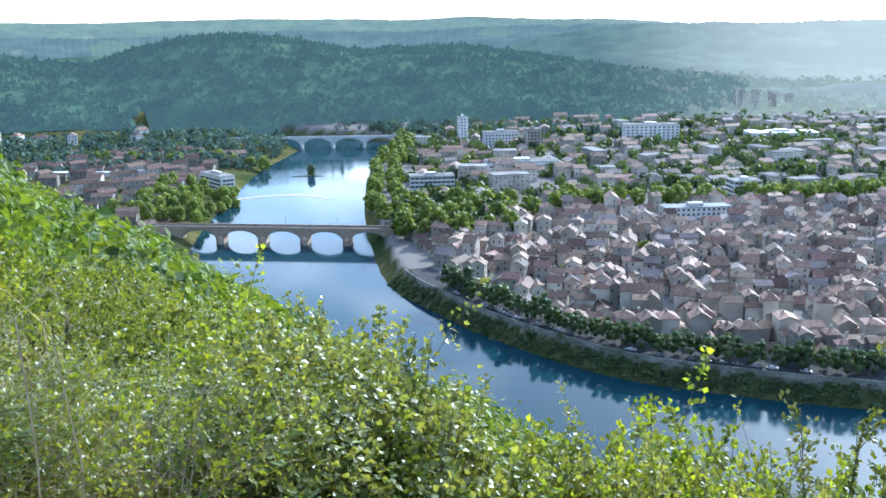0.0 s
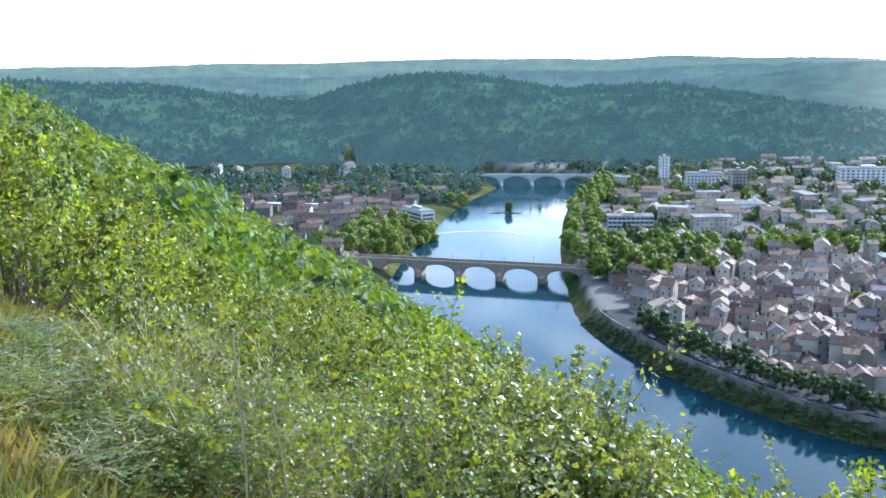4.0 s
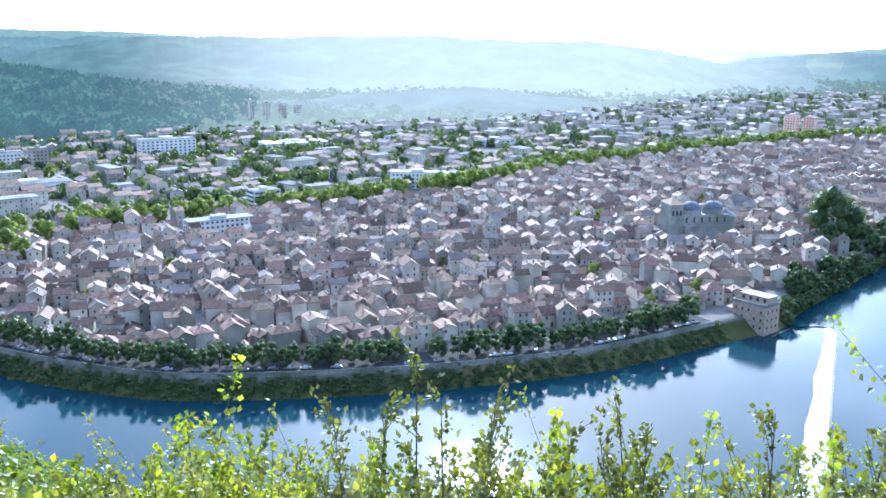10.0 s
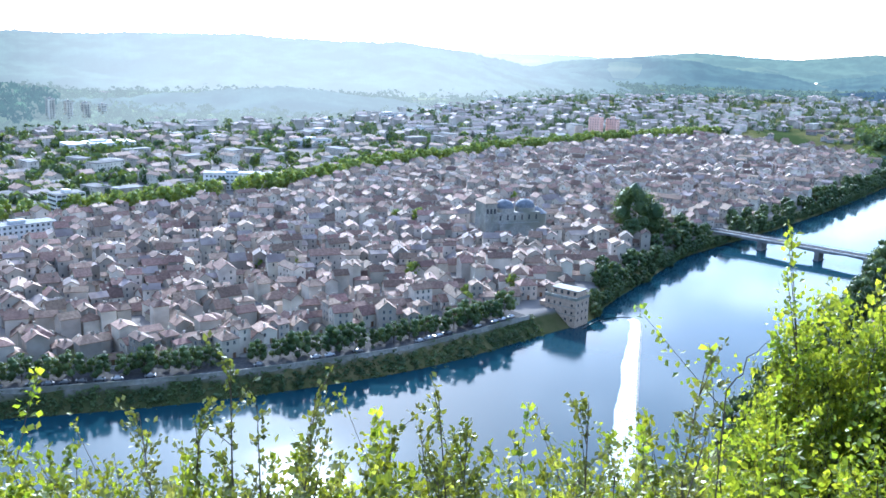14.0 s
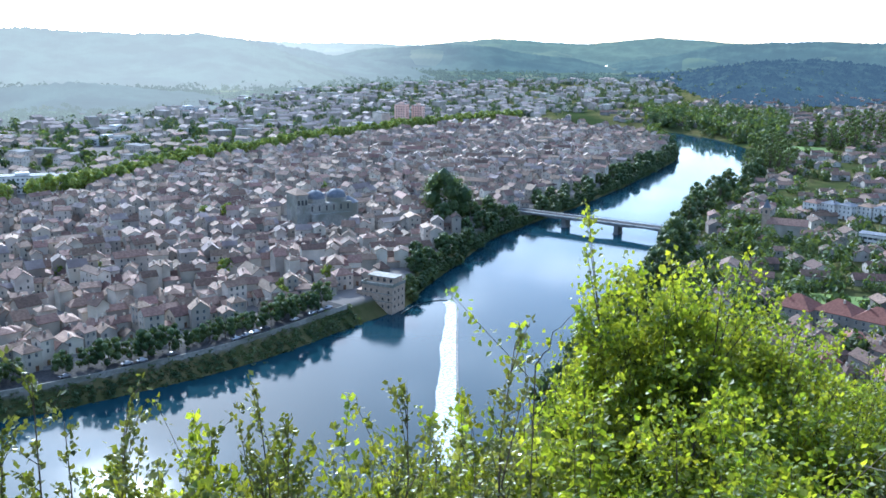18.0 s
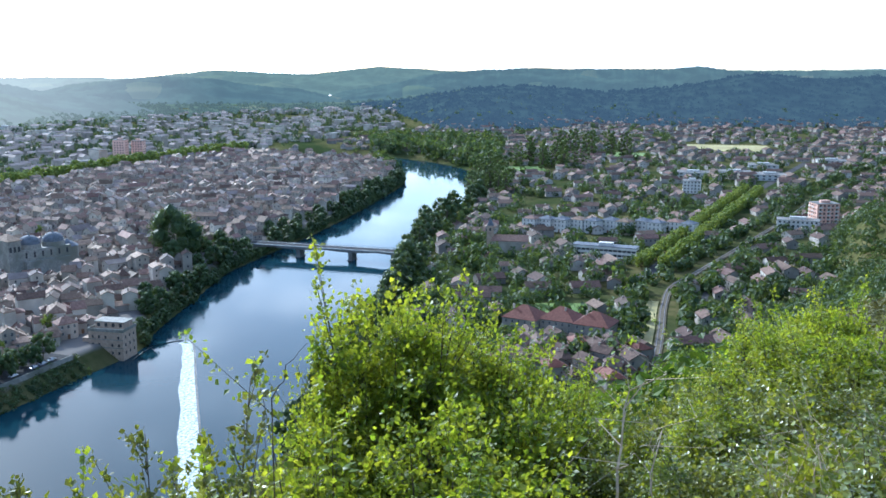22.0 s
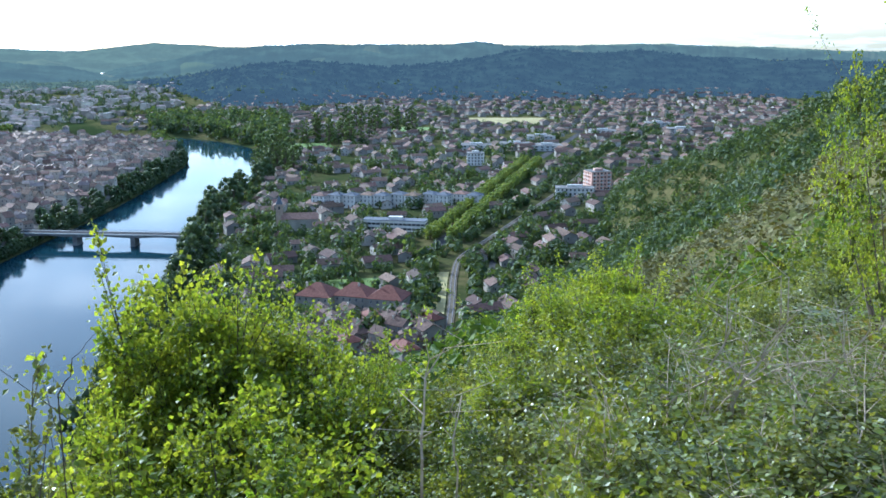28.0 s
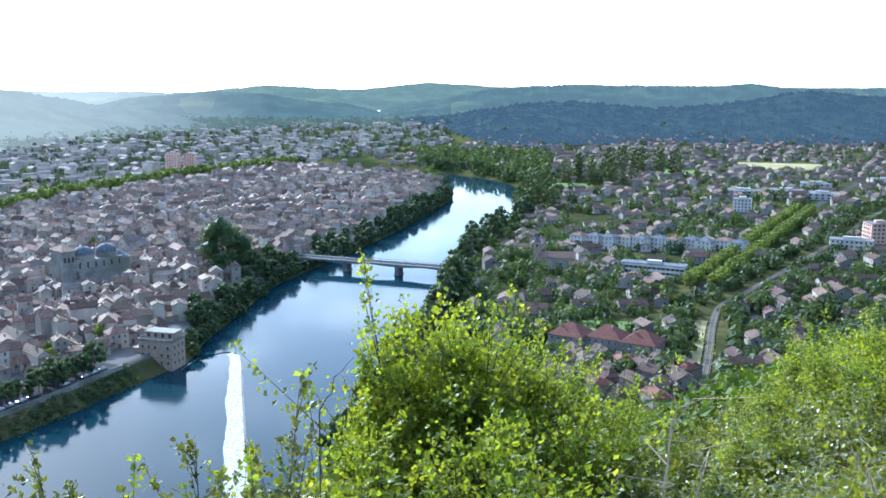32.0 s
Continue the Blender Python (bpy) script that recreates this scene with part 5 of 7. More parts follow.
# Stone arch bridges
def arch_bridge(name, label, a, b, spans, pier_w, road_z, crown_z, spring_z, width, mat, lamps=True):
    """A bridge from a to b in plan with equal arches, cutwaters, parapets and solid approaches."""
    a, b = Vector(a), Vector(b)
    length = (b - a).length
    root = tagged(new(name), label, "bridge")
    root.matrix_basis = Matrix.Translation((a.x, a.y, 0)) @ Matrix.Rotation(math.atan2(b.y - a.y, b.x - a.x), 4, "Z")
    bay = length / spans
    half, rise = (bay - pier_w) / 2, crown_z - spring_z
    hw = width / 2
    n = 18
    arc = [(half * -math.cos(math.pi * i / n), spring_z + rise * math.sin(math.pi * i / n)) for i in range(n + 1)]
    v, f = [], []
    for x, z in arc:
        v += [(x, -hw, z), (x, -hw, road_z), (x, hw, z), (x, hw, road_z)]
    for i in range(n):
        k, m = 4 * i, 4 * i + 4
        f += [(k, m, m + 1, k + 1), (m + 2, k + 2, k + 3, m + 3), (k + 2, m + 2, m, k)]
    arch = mesh_from("arch", v, f, [mat])
    rv, rf = [], []
    for x, z in arc:
        q = 1 + 0.75 / half
        rv += [(x, -hw - 0.12, z), (x * q, -hw - 0.12, spring_z + (z - spring_z) * (1 + 0.75 / rise)), (x, -hw, z), (x * q, -hw, spring_z + (z - spring_z) * (1 + 0.75 / rise))]
    for i in range(n):
        k, m = 4 * i, 4 * i + 4
        rf += [(k, m, m + 1, k + 1), (k + 2, m + 2, m, k), (k + 1, m + 1, m + 3, k + 3)]
    ring = mesh_from("arch_ring", rv, rf, [M["quay_stone"]])
    p = pier_w / 2
    pier = mesh_from("pier", [(-p, -hw, -4), (p, -hw, -4), (p, hw, -4), (-p, hw, -4), (-p, -hw, road_z), (p, -hw, road_z), (p, hw, road_z), (-p, hw, road_z), (0, -hw - 3, -4), (0, hw + 3, -4), (-p, -hw, spring_z + 1), (p, -hw, spring_z + 1), (p, hw, spring_z + 1), (-p, hw, spring_z + 1), (0, -hw - 3, spring_z + 0.4), (0, hw + 3, spring_z + 0.4), (0, -hw, spring_z + 2.4), (0, hw, spring_z + 2.4)],
                     [(0, 1, 5, 4), (1, 2, 6, 5), (2, 3, 7, 6), (3, 0, 4, 7), (0, 8, 14, 10), (8, 1, 11, 14), (10, 14, 16), (14, 11, 16), (2, 9, 15, 12), (9, 3, 13, 15), (12, 15, 17), (15, 13, 17)], [mat])
    for i in range(spans):
        ob = part("arch", arch, None, root)
        ob.location = (bay * (i + 0.5), 0, 0)
        rg = part("arch_ring", ring, None, ob)
    for i in range(1, spans):
        ob = part("pier", pier, None, root)
        ob.location = (bay * i, 0, 0)
    for x0, x1 in ((-40, pier_w / 2), (length - pier_w / 2, length + 14)):
        part("abutment", boxes([(x0, -hw, -4, x1, hw, road_z)]), mat, root)
    part("roadway", boxes([(-40, -hw + 0.4, road_z, length + 14, hw - 0.4, road_z + 0.15)]), M["asphalt"], root)
    for y in (-hw - 0.25, hw - 0.15):
        part("parapet", boxes([(-40, y, road_z - 0.35, length + 14, y + 0.4, road_z + 1.05)]), mat, root)
    if lamps:
        for i in range(9):
            lp = part("lamp_post", boxes([(-0.08, -0.08, 0, 0.08, 0.08, 5), (-0.5, -0.06, 4.9, 0.5, 0.06, 5.05), (-0.6, -0.14, 4.75, -0.3, 0.14, 4.9), (0.3, -0.14, 4.75, 0.6, 0.14, 4.9)]), M["dark_steel"], root)
            lp.location = (length * i / 8, -hw + 0.3 if i % 2 else hw - 0.3, road_z + 0.1)
    return root


arch_bridge("stone_bridge", "old stone road bridge with five round arches over the river", (-156.5, 584.5), (-28.0, 570.9), 5, 4.8, 9.6, 8.1, 2.7, 8.5, M["bridge_stone"])
arch_bridge("railway_bridge", "distant pale railway bridge with wide shallow arches", (-170.3, 1004.8), (-10.4, 1012.2), 5, 3.6, 10.8, 9.4, 2.5, 7.0, M["concrete"], lamps=False)

# Road bridge on two slender piers
rb = tagged(new("road_bridge"), "concrete road bridge with a shallow curved girder on slab piers", "bridge")
rb.matrix_basis = Matrix.Translation((558, 419.5, -5.1)) @ Matrix.Rotation(math.atan2(-134, 18), 4, "Z")
v, f = [], []
for i in range(61):
    s = 134 * i / 60
    dist = min(abs(s - k) for k in (18, 57, 95.5, 134))
    low = 10.6 + 0.9 * min(1, dist / 19) ** 1.5
    v += [(s, -4.6, low), (s, 4.6, low), (s, 4.6, 12.7), (s, -4.6, 12.7)]
for i in range(60):
    k, m = 4 * i, 4 * i + 4
    f += [(k, m, m + 3, k + 3), (m + 1, k + 1, k + 2, m + 2), (k + 1, m + 1, m, k), (k + 3, m + 3, m + 2, k + 2)]
part("girder", mesh_from("girder", v, f, [M["shaded_concrete"]]), None, rb)
part("roadway", boxes([(-30, -4.2, 12.705, 150, 4.2, 12.86)]), M["asphalt"], rb)
for y in (-5.0, 4.3):
    part("kerb", boxes([(-30, y, 12.4, 150, y + 0.7, 13.05)]), M["concrete"], rb)
    part("railing", boxes([(-30, y + 0.3, 13.9, 150, y + 0.4, 14.05), (-30, y + 0.3, 13.45, 150, y + 0.4, 13.5)] + [(x, y + 0.3, 13.05, x + 0.1, y + 0.4, 13.9) for x in range(-30, 150, 3)]), M["dark_steel"], rb)
for s in (57, 95.5):
    part("pier", boxes([(s - 1.5, -4.0, 1, s + 1.5, 4.0, 10.7), (s - 1.9, -4.6, 1, s + 1.9, 4.6, 5.6)]), M["shaded_concrete"], rb)
part("abutment", boxes([(-30, -5, 0, 1, 5, 12.4)]), M["quay_stone"], rb)
part("abutment", boxes([(125, -5, 0, 150, 5, 12.4)]), M["quay_stone"], rb)


# Weir: a long sill with white water on its lower side
def sheet(name, label, line, width, z0, z1, mat, cat, rough=0.0, seed=1, taper=1.0, kind="structure"):
    """A strip along a line, width to its left, falling from z0 to z1."""
    line = np.asarray(line, float)
    t = np.gradient(line, axis=0)
    t /= np.linalg.norm(t, axis=1)[:, None]
    nrm = np.stack([-t[:, 1], t[:, 0]], 1)
    cols, rows = 7, []
    for k in range(cols):
        q = k / (cols - 1)
        run = np.arange(len(line)) * 1.5
        ragged = rough * (wave(run, run * 0, 14, seed) + 0.6 * wave(run, run * 0, 5, seed + 1)) * q
        off = q * np.linspace(width, width * taper, len(line)) * (1 + ragged)
        z = z0 + (z1 - z0) * q + 0.1 * rough * wave(run, run * 0 + 9 * k, 4, seed + 2) * (0 < k < cols - 1)
        rows.append(np.column_stack([line + nrm * np.reshape(off, (-1, 1)) * np.ones((len(line), 1)), z * np.ones(len(line))]))
    n = len(line)
    i = (np.arange(cols - 1)[:, None] * n + np.arange(n - 1)[None]).ravel()
    me = mesh_of(name, np.vstack(rows), np.stack([i, i + 1, i + n + 1, i + n], 1), [mat], smooth=True)
    return tagged(new(name, me), label, cat, kind=kind)


weir_line = smooth_line(((332, 303), (340, 306), (351, 308.5), (361, 306.5), (365.2, 301.5), (358.7, 291.5), (316, 256.5), (275.5, 223), (247.5, 199), (222, 178)), 1.5)
sheet("weir", "long stone weir with white foaming water", weir_line[::-1][: len(weir_line) - 22], 9.0, 0.34, 0.03, M["foam"], "weir", 0.08, 3, 0.5)
sheet("weir_sill", "dark wet stone sill of the weir", weir_line[::-1], -0.9, 0.36, 0.02, M["quay_stone"], "weir", 0.05, 4)
sheet("gravel_bar", "pale gravel bar in the shallow river", smooth_line(((-150, 718), (-128, 731), (-104, 734), (-82, 720)), 3), 6.0, 0.12, 0.1, M["gravel"], "gravel", 0.3, 5)

sheet("gravel_bar", "low grassy islet in the river", smooth_line(((-122, 822), (-110, 826), (-97, 824)), 2), 4.0, 0.25, 0.15, M["ground"], "islet", 0.2, 6)

# Quay: stone wall, road, parapet
q0 = int(np.argmin(np.hypot(bank_a[:, 0] + 10, bank_a[:, 1] - 486)))
q1 = int(np.argmin(np.hypot(bank_a[:, 0] - 318, bank_a[:, 1] - 304)))


def offset(line, d):
    t = np.gradient(line, axis=0)
    t /= np.linalg.norm(t, axis=1)[:, None]
    return line + np.stack([-t[:, 1], t[:, 0]], 1) * d


def extrude(name, label, line, profile, mat, cat):
    """Sweeps a profile of (offset, z) along a line."""
    n = len(line)
    v = np.vstack([np.column_stack([offset(line, d), np.full(n, z)]) for d, z in profile])
    i = (np.arange(len(profile) - 1)[:, None] * n + np.arange(n - 1)[None]).ravel()
    return tagged(new(name, mesh_of(name, v, np.stack([i, i + 1, i + n + 1, i + n], 1), [mat])), label, cat, kind="structure")


quay = bank_a[q0:q1]
extrude("quay_wall", "long weathered stone quay wall above the bank", quay, ((7.2, 3.0), (7.7, 7.2), (7.7, 7.9), (8.2, 7.9), (8.2, 6.5)), M["quay_stone"], "wall")
extrude("road", "asphalt quay road along the river", quay, ((9.6, 7.0), (9.7, 7.34), (22, 7.62), (22.1, 7.0)), M["asphalt"], "road")
extrude("pavement", "pale quay pavement beside the houses", quay, ((22.12, 7.0), (22.14, 7.76), (26.4, 7.86), (26.5, 7.0)), M["paving"], "pavement")

# dark scrub added over the grass bank to stand in for its shade
g = np.random.default_rng(77)
pts = np.vstack([offset(quay, g.uniform(0.3, 7.0, (len(quay), 1))) + g.normal(0, 1.5, quay.shape) for rep in range(30)])
wood("bank_scrub", "rough scrub added to darken the bank below the quay", pts, 1.1, M["crown_garden"], 16, 0.42, 34, sink=0.6, spread=0.6, tall=0.6)

# Railway and tracks across the suburb
def ribbon(name, label, line, width, lift, mat, cat):
    n = len(line)
    l, r = offset(line, width / 2), offset(line, -width / 2)
    z = ground_height(line[:, 0], line[:, 1]) + lift
    v = np.vstack([np.column_stack([l, z - lift - 0.6]), np.column_stack([l, z]), np.column_stack([r, z]), np.column_stack([r, z - lift - 0.6])])
    i = (np.arange(3)[:, None] * n + np.arange(n - 1)[None]).ravel()
    return tagged(new(name, mesh_of(name, v, np.stack([i + n, i + n + 1, i + 1, i], 1), [mat])), label, cat, kind="structure")


ribbon("railway_bed", "brown gravel railway bed across the suburb", rail_line, 4.0, 0.5, M["ballast"], "railway")
for d in (-1.0, 1.0):
    ribbon("rail", "steel rail on the gravel bed", offset(rail_line, d), 0.35, 0.72, M["rail"], "rail")
ribbon("road", "grey lane beside the railway", offset(rail_line[:24], -20), 3.4, 0.12, M["asphalt"], "road")
ribbon("road", "tree-lined road across the suburb", AVENUE, 8, 0.12, M["asphalt"], "road")
ribbon("road", "pale road of the left-bank quarter", smooth_line(((-170, 555), (-186, 595), (-203, 655), (-203, 715)), 8), 9, 0.12, M["paving"], "road")
ribbon("viaduct", "pale road viaduct behind the left-bank houses", smooth_line(((-430, 780), (-340, 787), (-265, 785), (-225, 800)), 8), 8, 4.0, M["concrete"], "viaduct")
ribbon("embankment", "pale grassy embankment beside the railway", offset(rail_line[2:14], 6), 6, 0.25, M["hay"], "embankment")
ribbon("meadow", "green lawn among the suburban gardens", smooth_line(((468, 160), (476, 143), (484, 122)), 4), 20, 0.15, M["meadow"], "lawn")
ribbon("meadow", "bright green sports field by the poplars", smooth_line(((1330, 330), (1270, 312)), 8), 60, 0.2, M["meadow"], "field")
ribbon("meadow", "mown yellow field beyond the suburb", smooth_line(((1450, 270), (1480, 150)), 8), 110, 0.25, M["hay"], "field")
ribbon("meadow", "green riverside park lawn", smooth_line(((1100, 400), (1040, 370)), 8), 60, 0.2, M["meadow"], "field")
ribbon("meadow", "sunlit green square of the new town", smooth_line(((250, 765), (300, 715)), 8), 26, 0.15, M["meadow"], "lawn")


# Trees, one by one
def tree_arrays(seed, height, radius, clumps, leaf, shape="round", trunk=0.25):
    """Trunk with limbs, and a crown of many small leaf clumps gathered in boughs."""
    clumps, leaf = int(clumps * 1.4), leaf * 0.85
    g = np.random.default_rng(seed)
    boughs = []
    n = 16
    for i in range(n):
        a = 2.4 * i + g.uniform(0, 0.8)
        q = (i + 0.5) / n
        z = height * (trunk + (1 - trunk) * q)
        if shape == "poplar":
            r = radius * (0.35 + 0.65 * math.sin(math.pi * min(1, q * 0.9 + 0.1))) * 0.6
        elif shape == "clipped":
            r = radius * 0.75 * (1 - 0.25 * q)
        else:
            r = radius * math.sin(math.pi * (0.18 + 0.74 * q)) * g.uniform(0.45, 0.8)
        boughs.append((math.cos(a) * r, math.sin(a) * r, z, radius * g.uniform(0.38, 0.6) * (0.7 if shape == "poplar" else 1)))
    b = np.array(boughs)
    pick = g.integers(0, n, clumps)
    d = g.normal(size=(clumps, 3))
    d /= np.linalg.norm(d, axis=1)[:, None]
    p = b[pick, :3] + d * (b[pick, 3] * g.uniform(0.55, 1.0, clumps))[:, None] * (1, 1, 0.8)
    p[:, 2] = np.clip(p[:, 2], height * trunk * 0.7, height * 1.02)
    nr = d + g.normal(0, 0.3, (clumps, 3))
    nr /= np.linalg.norm(nr, axis=1)[:, None]
    t = np.cross(nr, g.normal(size=(clumps, 3)))
    t /= np.linalg.norm(t, axis=1)[:, None]
    c = np.cross(nr, t)
    s = leaf * g.uniform(0.6, 1.4, clumps)[:, None]
    v = np.stack([p - t * s, p - c * s * 0.75 + nr * s * 0.25, p + t * s, p + c * s * 0.75 + nr * s * 0.25], 1).reshape(-1, 3)
    ico = bmesh.new()
    bmesh.ops.create_icosphere(ico, subdivisions=1, radius=1.0)
    iv, jf = np.array([tuple(q.co) for q in ico.verts]), np.array([[q.index for q in fc.verts] for fc in ico.faces])
    ico.free()
    cv = np.vstack([iv * (b[i, 3] * 0.6) * g.uniform(0.85, 1.1, (len(iv), 1)) + b[i, :3] for i in range(n)])
    cf = np.vstack([jf + i * len(iv) for i in range(n)]) + len(v)
    v = np.vstack([v, cv])
    tv, tf = [], []
    segs = [((0, 0, -0.5), (0, 0, height * 0.75), 0.035 * height * 0.5, 0.01 * height)] + [((0, 0, height * trunk * 0.8), tuple(q[:3]), 0.012 * height, 0.004 * height) for q in b[::2]]
    for s0, s1, r0, r1 in segs:
        k = len(tv)
        for (x, y, z), r in ((s0, r0), (s1, r1)):
            for j in range(5):
                tv.append((x + r * math.cos(1.2566 * j), y + r * math.sin(1.2566 * j), z))
        for j in range(5):
            tf.append((k + j, k + (j + 1) % 5, k + 5 + (j + 1) % 5, k + 5 + j))
    return np.array(tv), np.array(tf), v, [np.arange(4 * clumps).reshape(-1, 4), cf]


def tree(name, label, group, seed, mat, height, radius, clumps, leaf, shape="round", trunk=0.25):
    tv, tf, v, f = tree_arrays(seed, height, radius, clumps, leaf, shape, trunk)
    root = tagged(new(name), label, "tree", group)
    part("trunk", mesh_of("trunk", tv, tf, [M["bark"]]), None, root)
    part("crown", mesh_of("crown", v, f, [mat]), None, root)
    return root


def row_of(root, places, low=0.85, high=1.15, lift=0.0):
    """The tree and its copies at (x, y) places."""
    for i, (x, y) in enumerate(places):
        z = float(ground_height(np.array([x]), np.array([y]))[0]) + lift
        m = Matrix.Translation((x, y, z)) @ Matrix.Rotation(rng.uniform(0, 6.28), 4, "Z")
        ob = root if i == 0 else copy_thing(root, m)
        if i == 0:
            ob.matrix_basis = m
        s = rng.uniform(low, high)
        ob.scale = (s * rng.uniform(0.92, 1.1), s * rng.uniform(0.92, 1.1), s)


def along(line, step, jitter=0.8, skip=0.0, d=0.0):
    line = offset(np.asarray(line, float), d) if d else np.asarray(line, float)
    seg = np.concatenate([[0], np.cumsum(np.linalg.norm(np.diff(line, axis=0), axis=1))])
    out = []
    for s in np.arange(0, seg[-1], step):
        if rng.random() >= skip:
            out.append((np.interp(s, seg, line[:, 0]) + rng.normal(0, jitter), np.interp(s, seg, line[:, 1]) + rng.normal(0, jitter)))
    return out


def near_index(line, x, y):
    return int(np.argmin(np.hypot(line[:, 0] - x, line[:, 1] - y)))


quay_places = along(quay[6:], 8.4, 0.6, 0.06, 15.5)
# quay crowns take the dark green to paint the shade on their near side
row_of(tree("plane_tree", "clipped round plane tree on the quay", "quay trees", 201, M["crown_garden"], 8.6, 4.3, 300, 0.42, "clipped", 0.25), quay_places[::2], 0.85, 1.3)
row_of(tree("plane_tree", "clipped round plane tree on the quay", "quay trees", 202, M["crown_garden"], 8.0, 4.5, 300, 0.42, "clipped", 0.25), quay_places[1::2], 0.85, 1.35)
bou = along(BOULEVARD[4:], 13, 1.5, 0.1, 5) + along(BOULEVARD[4:], 13, 1.5, 0.1, -5)
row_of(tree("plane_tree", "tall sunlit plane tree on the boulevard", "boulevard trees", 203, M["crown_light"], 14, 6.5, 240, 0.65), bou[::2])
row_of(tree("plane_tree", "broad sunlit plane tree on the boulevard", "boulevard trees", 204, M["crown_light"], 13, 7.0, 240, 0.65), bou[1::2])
park = [(x + rng.normal(0, 4), y + rng.normal(0, 4)) for x in np.arange(-24, 48, 11) for y in np.arange(548, 640, 12) if x > -30 + (y - 540) * -0.05]
row_of(tree("park_tree", "large spreading park tree by the bridge head", "park trees", 205, M["crown_light"], 15, 6.5, 260, 0.65), park[::2])
row_of(tree("park_tree", "round green park tree by the bridge head", "park trees", 206, M["crown_town"], 12, 5.5, 260, 0.6), park[1::2])
up = along(bank_a[near_index(bank_a, -60, 1010):near_index(bank_a, -24, 600)], 12, 2, 0.05, 8) + along(bank_a[near_index(bank_a, -40, 960):near_index(bank_a, -24, 600)], 14, 2, 0.1, 22)
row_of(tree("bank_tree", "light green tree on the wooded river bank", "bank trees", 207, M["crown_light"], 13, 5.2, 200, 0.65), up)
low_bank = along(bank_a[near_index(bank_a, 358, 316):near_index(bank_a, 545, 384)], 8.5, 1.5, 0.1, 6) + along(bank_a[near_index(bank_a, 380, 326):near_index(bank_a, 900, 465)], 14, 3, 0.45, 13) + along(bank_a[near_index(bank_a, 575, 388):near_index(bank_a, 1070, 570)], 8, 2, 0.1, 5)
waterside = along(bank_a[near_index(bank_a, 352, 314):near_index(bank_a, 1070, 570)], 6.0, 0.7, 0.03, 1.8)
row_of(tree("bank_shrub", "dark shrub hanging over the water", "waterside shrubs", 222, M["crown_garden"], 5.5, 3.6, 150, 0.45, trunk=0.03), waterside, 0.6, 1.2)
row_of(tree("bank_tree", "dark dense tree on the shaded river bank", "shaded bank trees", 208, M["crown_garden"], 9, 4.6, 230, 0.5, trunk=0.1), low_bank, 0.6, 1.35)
row_of(tree("great_tree", "huge round tree towering over the roofs", "great tree", 209, M["crown_garden"], 29, 16, 1700, 0.8, trunk=0.1), [(489, 408)], 1.1, 1.12)
row_of(tree("great_tree", "large dark tree on the town bank", "great tree", 219, M["crown_garden"], 15, 8, 500, 0.7, trunk=0.1), [(505, 398), (518, 394), (474, 398)], 0.8, 1.05)
row_of(tree("great_tree", "tall leafy tree at the bridge head", "great tree", 220, M["crown_garden"], 21, 9, 700, 0.6, trunk=0.1), [(535, 268), (548, 262), (690, 308), (820, 335), (516, 256), (408, 224)], 0.7, 1.1)
nb = along(bank_b[near_index(bank_b, 1030, 420):near_index(bank_b, 585, 292)], 15, 3, 0.45, 8) + along(bank_b[near_index(bank_b, 560, 285):near_index(bank_b, 250, 180)], 9, 3, 0.0, 8)
row_of(tree("bank_tree", "leafy tree on the near river bank", "near bank trees", 210, M["crown_garden"], 15, 6, 280, 0.55, trunk=0.12), nb, 0.8, 1.45)
pop = [(1030 + rng.normal(0, 16) - 190 * q, 400 + rng.normal(0, 9) - 62 * q) for q in np.linspace(0, 1, 26)] + [(1120 + rng.normal(0, 30), 330 + 75 * q + rng.normal(0, 6)) for q in np.linspace(0, 1, 20)] + [(1260 + rng.normal(0, 15), 300 + 100 * q) for q in np.linspace(0, 1, 14)]
row_of(tree("poplar", "tall slender poplar by the river park", "poplars", 211, M["crown_town"], 30, 7.0, 380, 0.75, "poplar", 0.04), pop, 0.75, 1.2)
hedge = along(smooth_line(((592, 132), (780, 127), (982, 121)), 10), 7, 0.5, 0, 0) + along(smooth_line(((592, 118), (780, 113), (982, 107)), 10), 7, 0.5, 0, 0)
row_of(tree("avenue_tree", "clipped avenue tree along the suburb road", "avenue trees", 212, M["crown_light"], 8.5, 4.3, 220, 0.5, "clipped", 0.2), hedge, 0.85, 1.1)
lb = [(x + rng.normal(0, 4), y + rng.normal(0, 4)) for x in np.arange(-198, -150, 11) for y in np.arange(612, 740, 12)] + [(x + rng.normal(0, 5), 850 + rng.normal(0, 12)) for x in np.arange(-325, -140, 11)] + [(-162, 555), (-153, 536), (-166, 540), (-147, 510), (-152, 496), (-171, 570)]
lb = [p for p in lb if abs(p[0] + 169) > 9 or abs(p[1] - 748) > 20]
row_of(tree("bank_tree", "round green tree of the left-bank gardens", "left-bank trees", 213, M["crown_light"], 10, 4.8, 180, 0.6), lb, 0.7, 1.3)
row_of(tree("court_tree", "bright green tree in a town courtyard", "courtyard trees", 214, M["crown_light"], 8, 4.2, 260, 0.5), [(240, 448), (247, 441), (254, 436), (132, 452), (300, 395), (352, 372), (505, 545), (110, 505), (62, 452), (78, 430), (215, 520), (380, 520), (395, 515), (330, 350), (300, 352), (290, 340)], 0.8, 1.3)


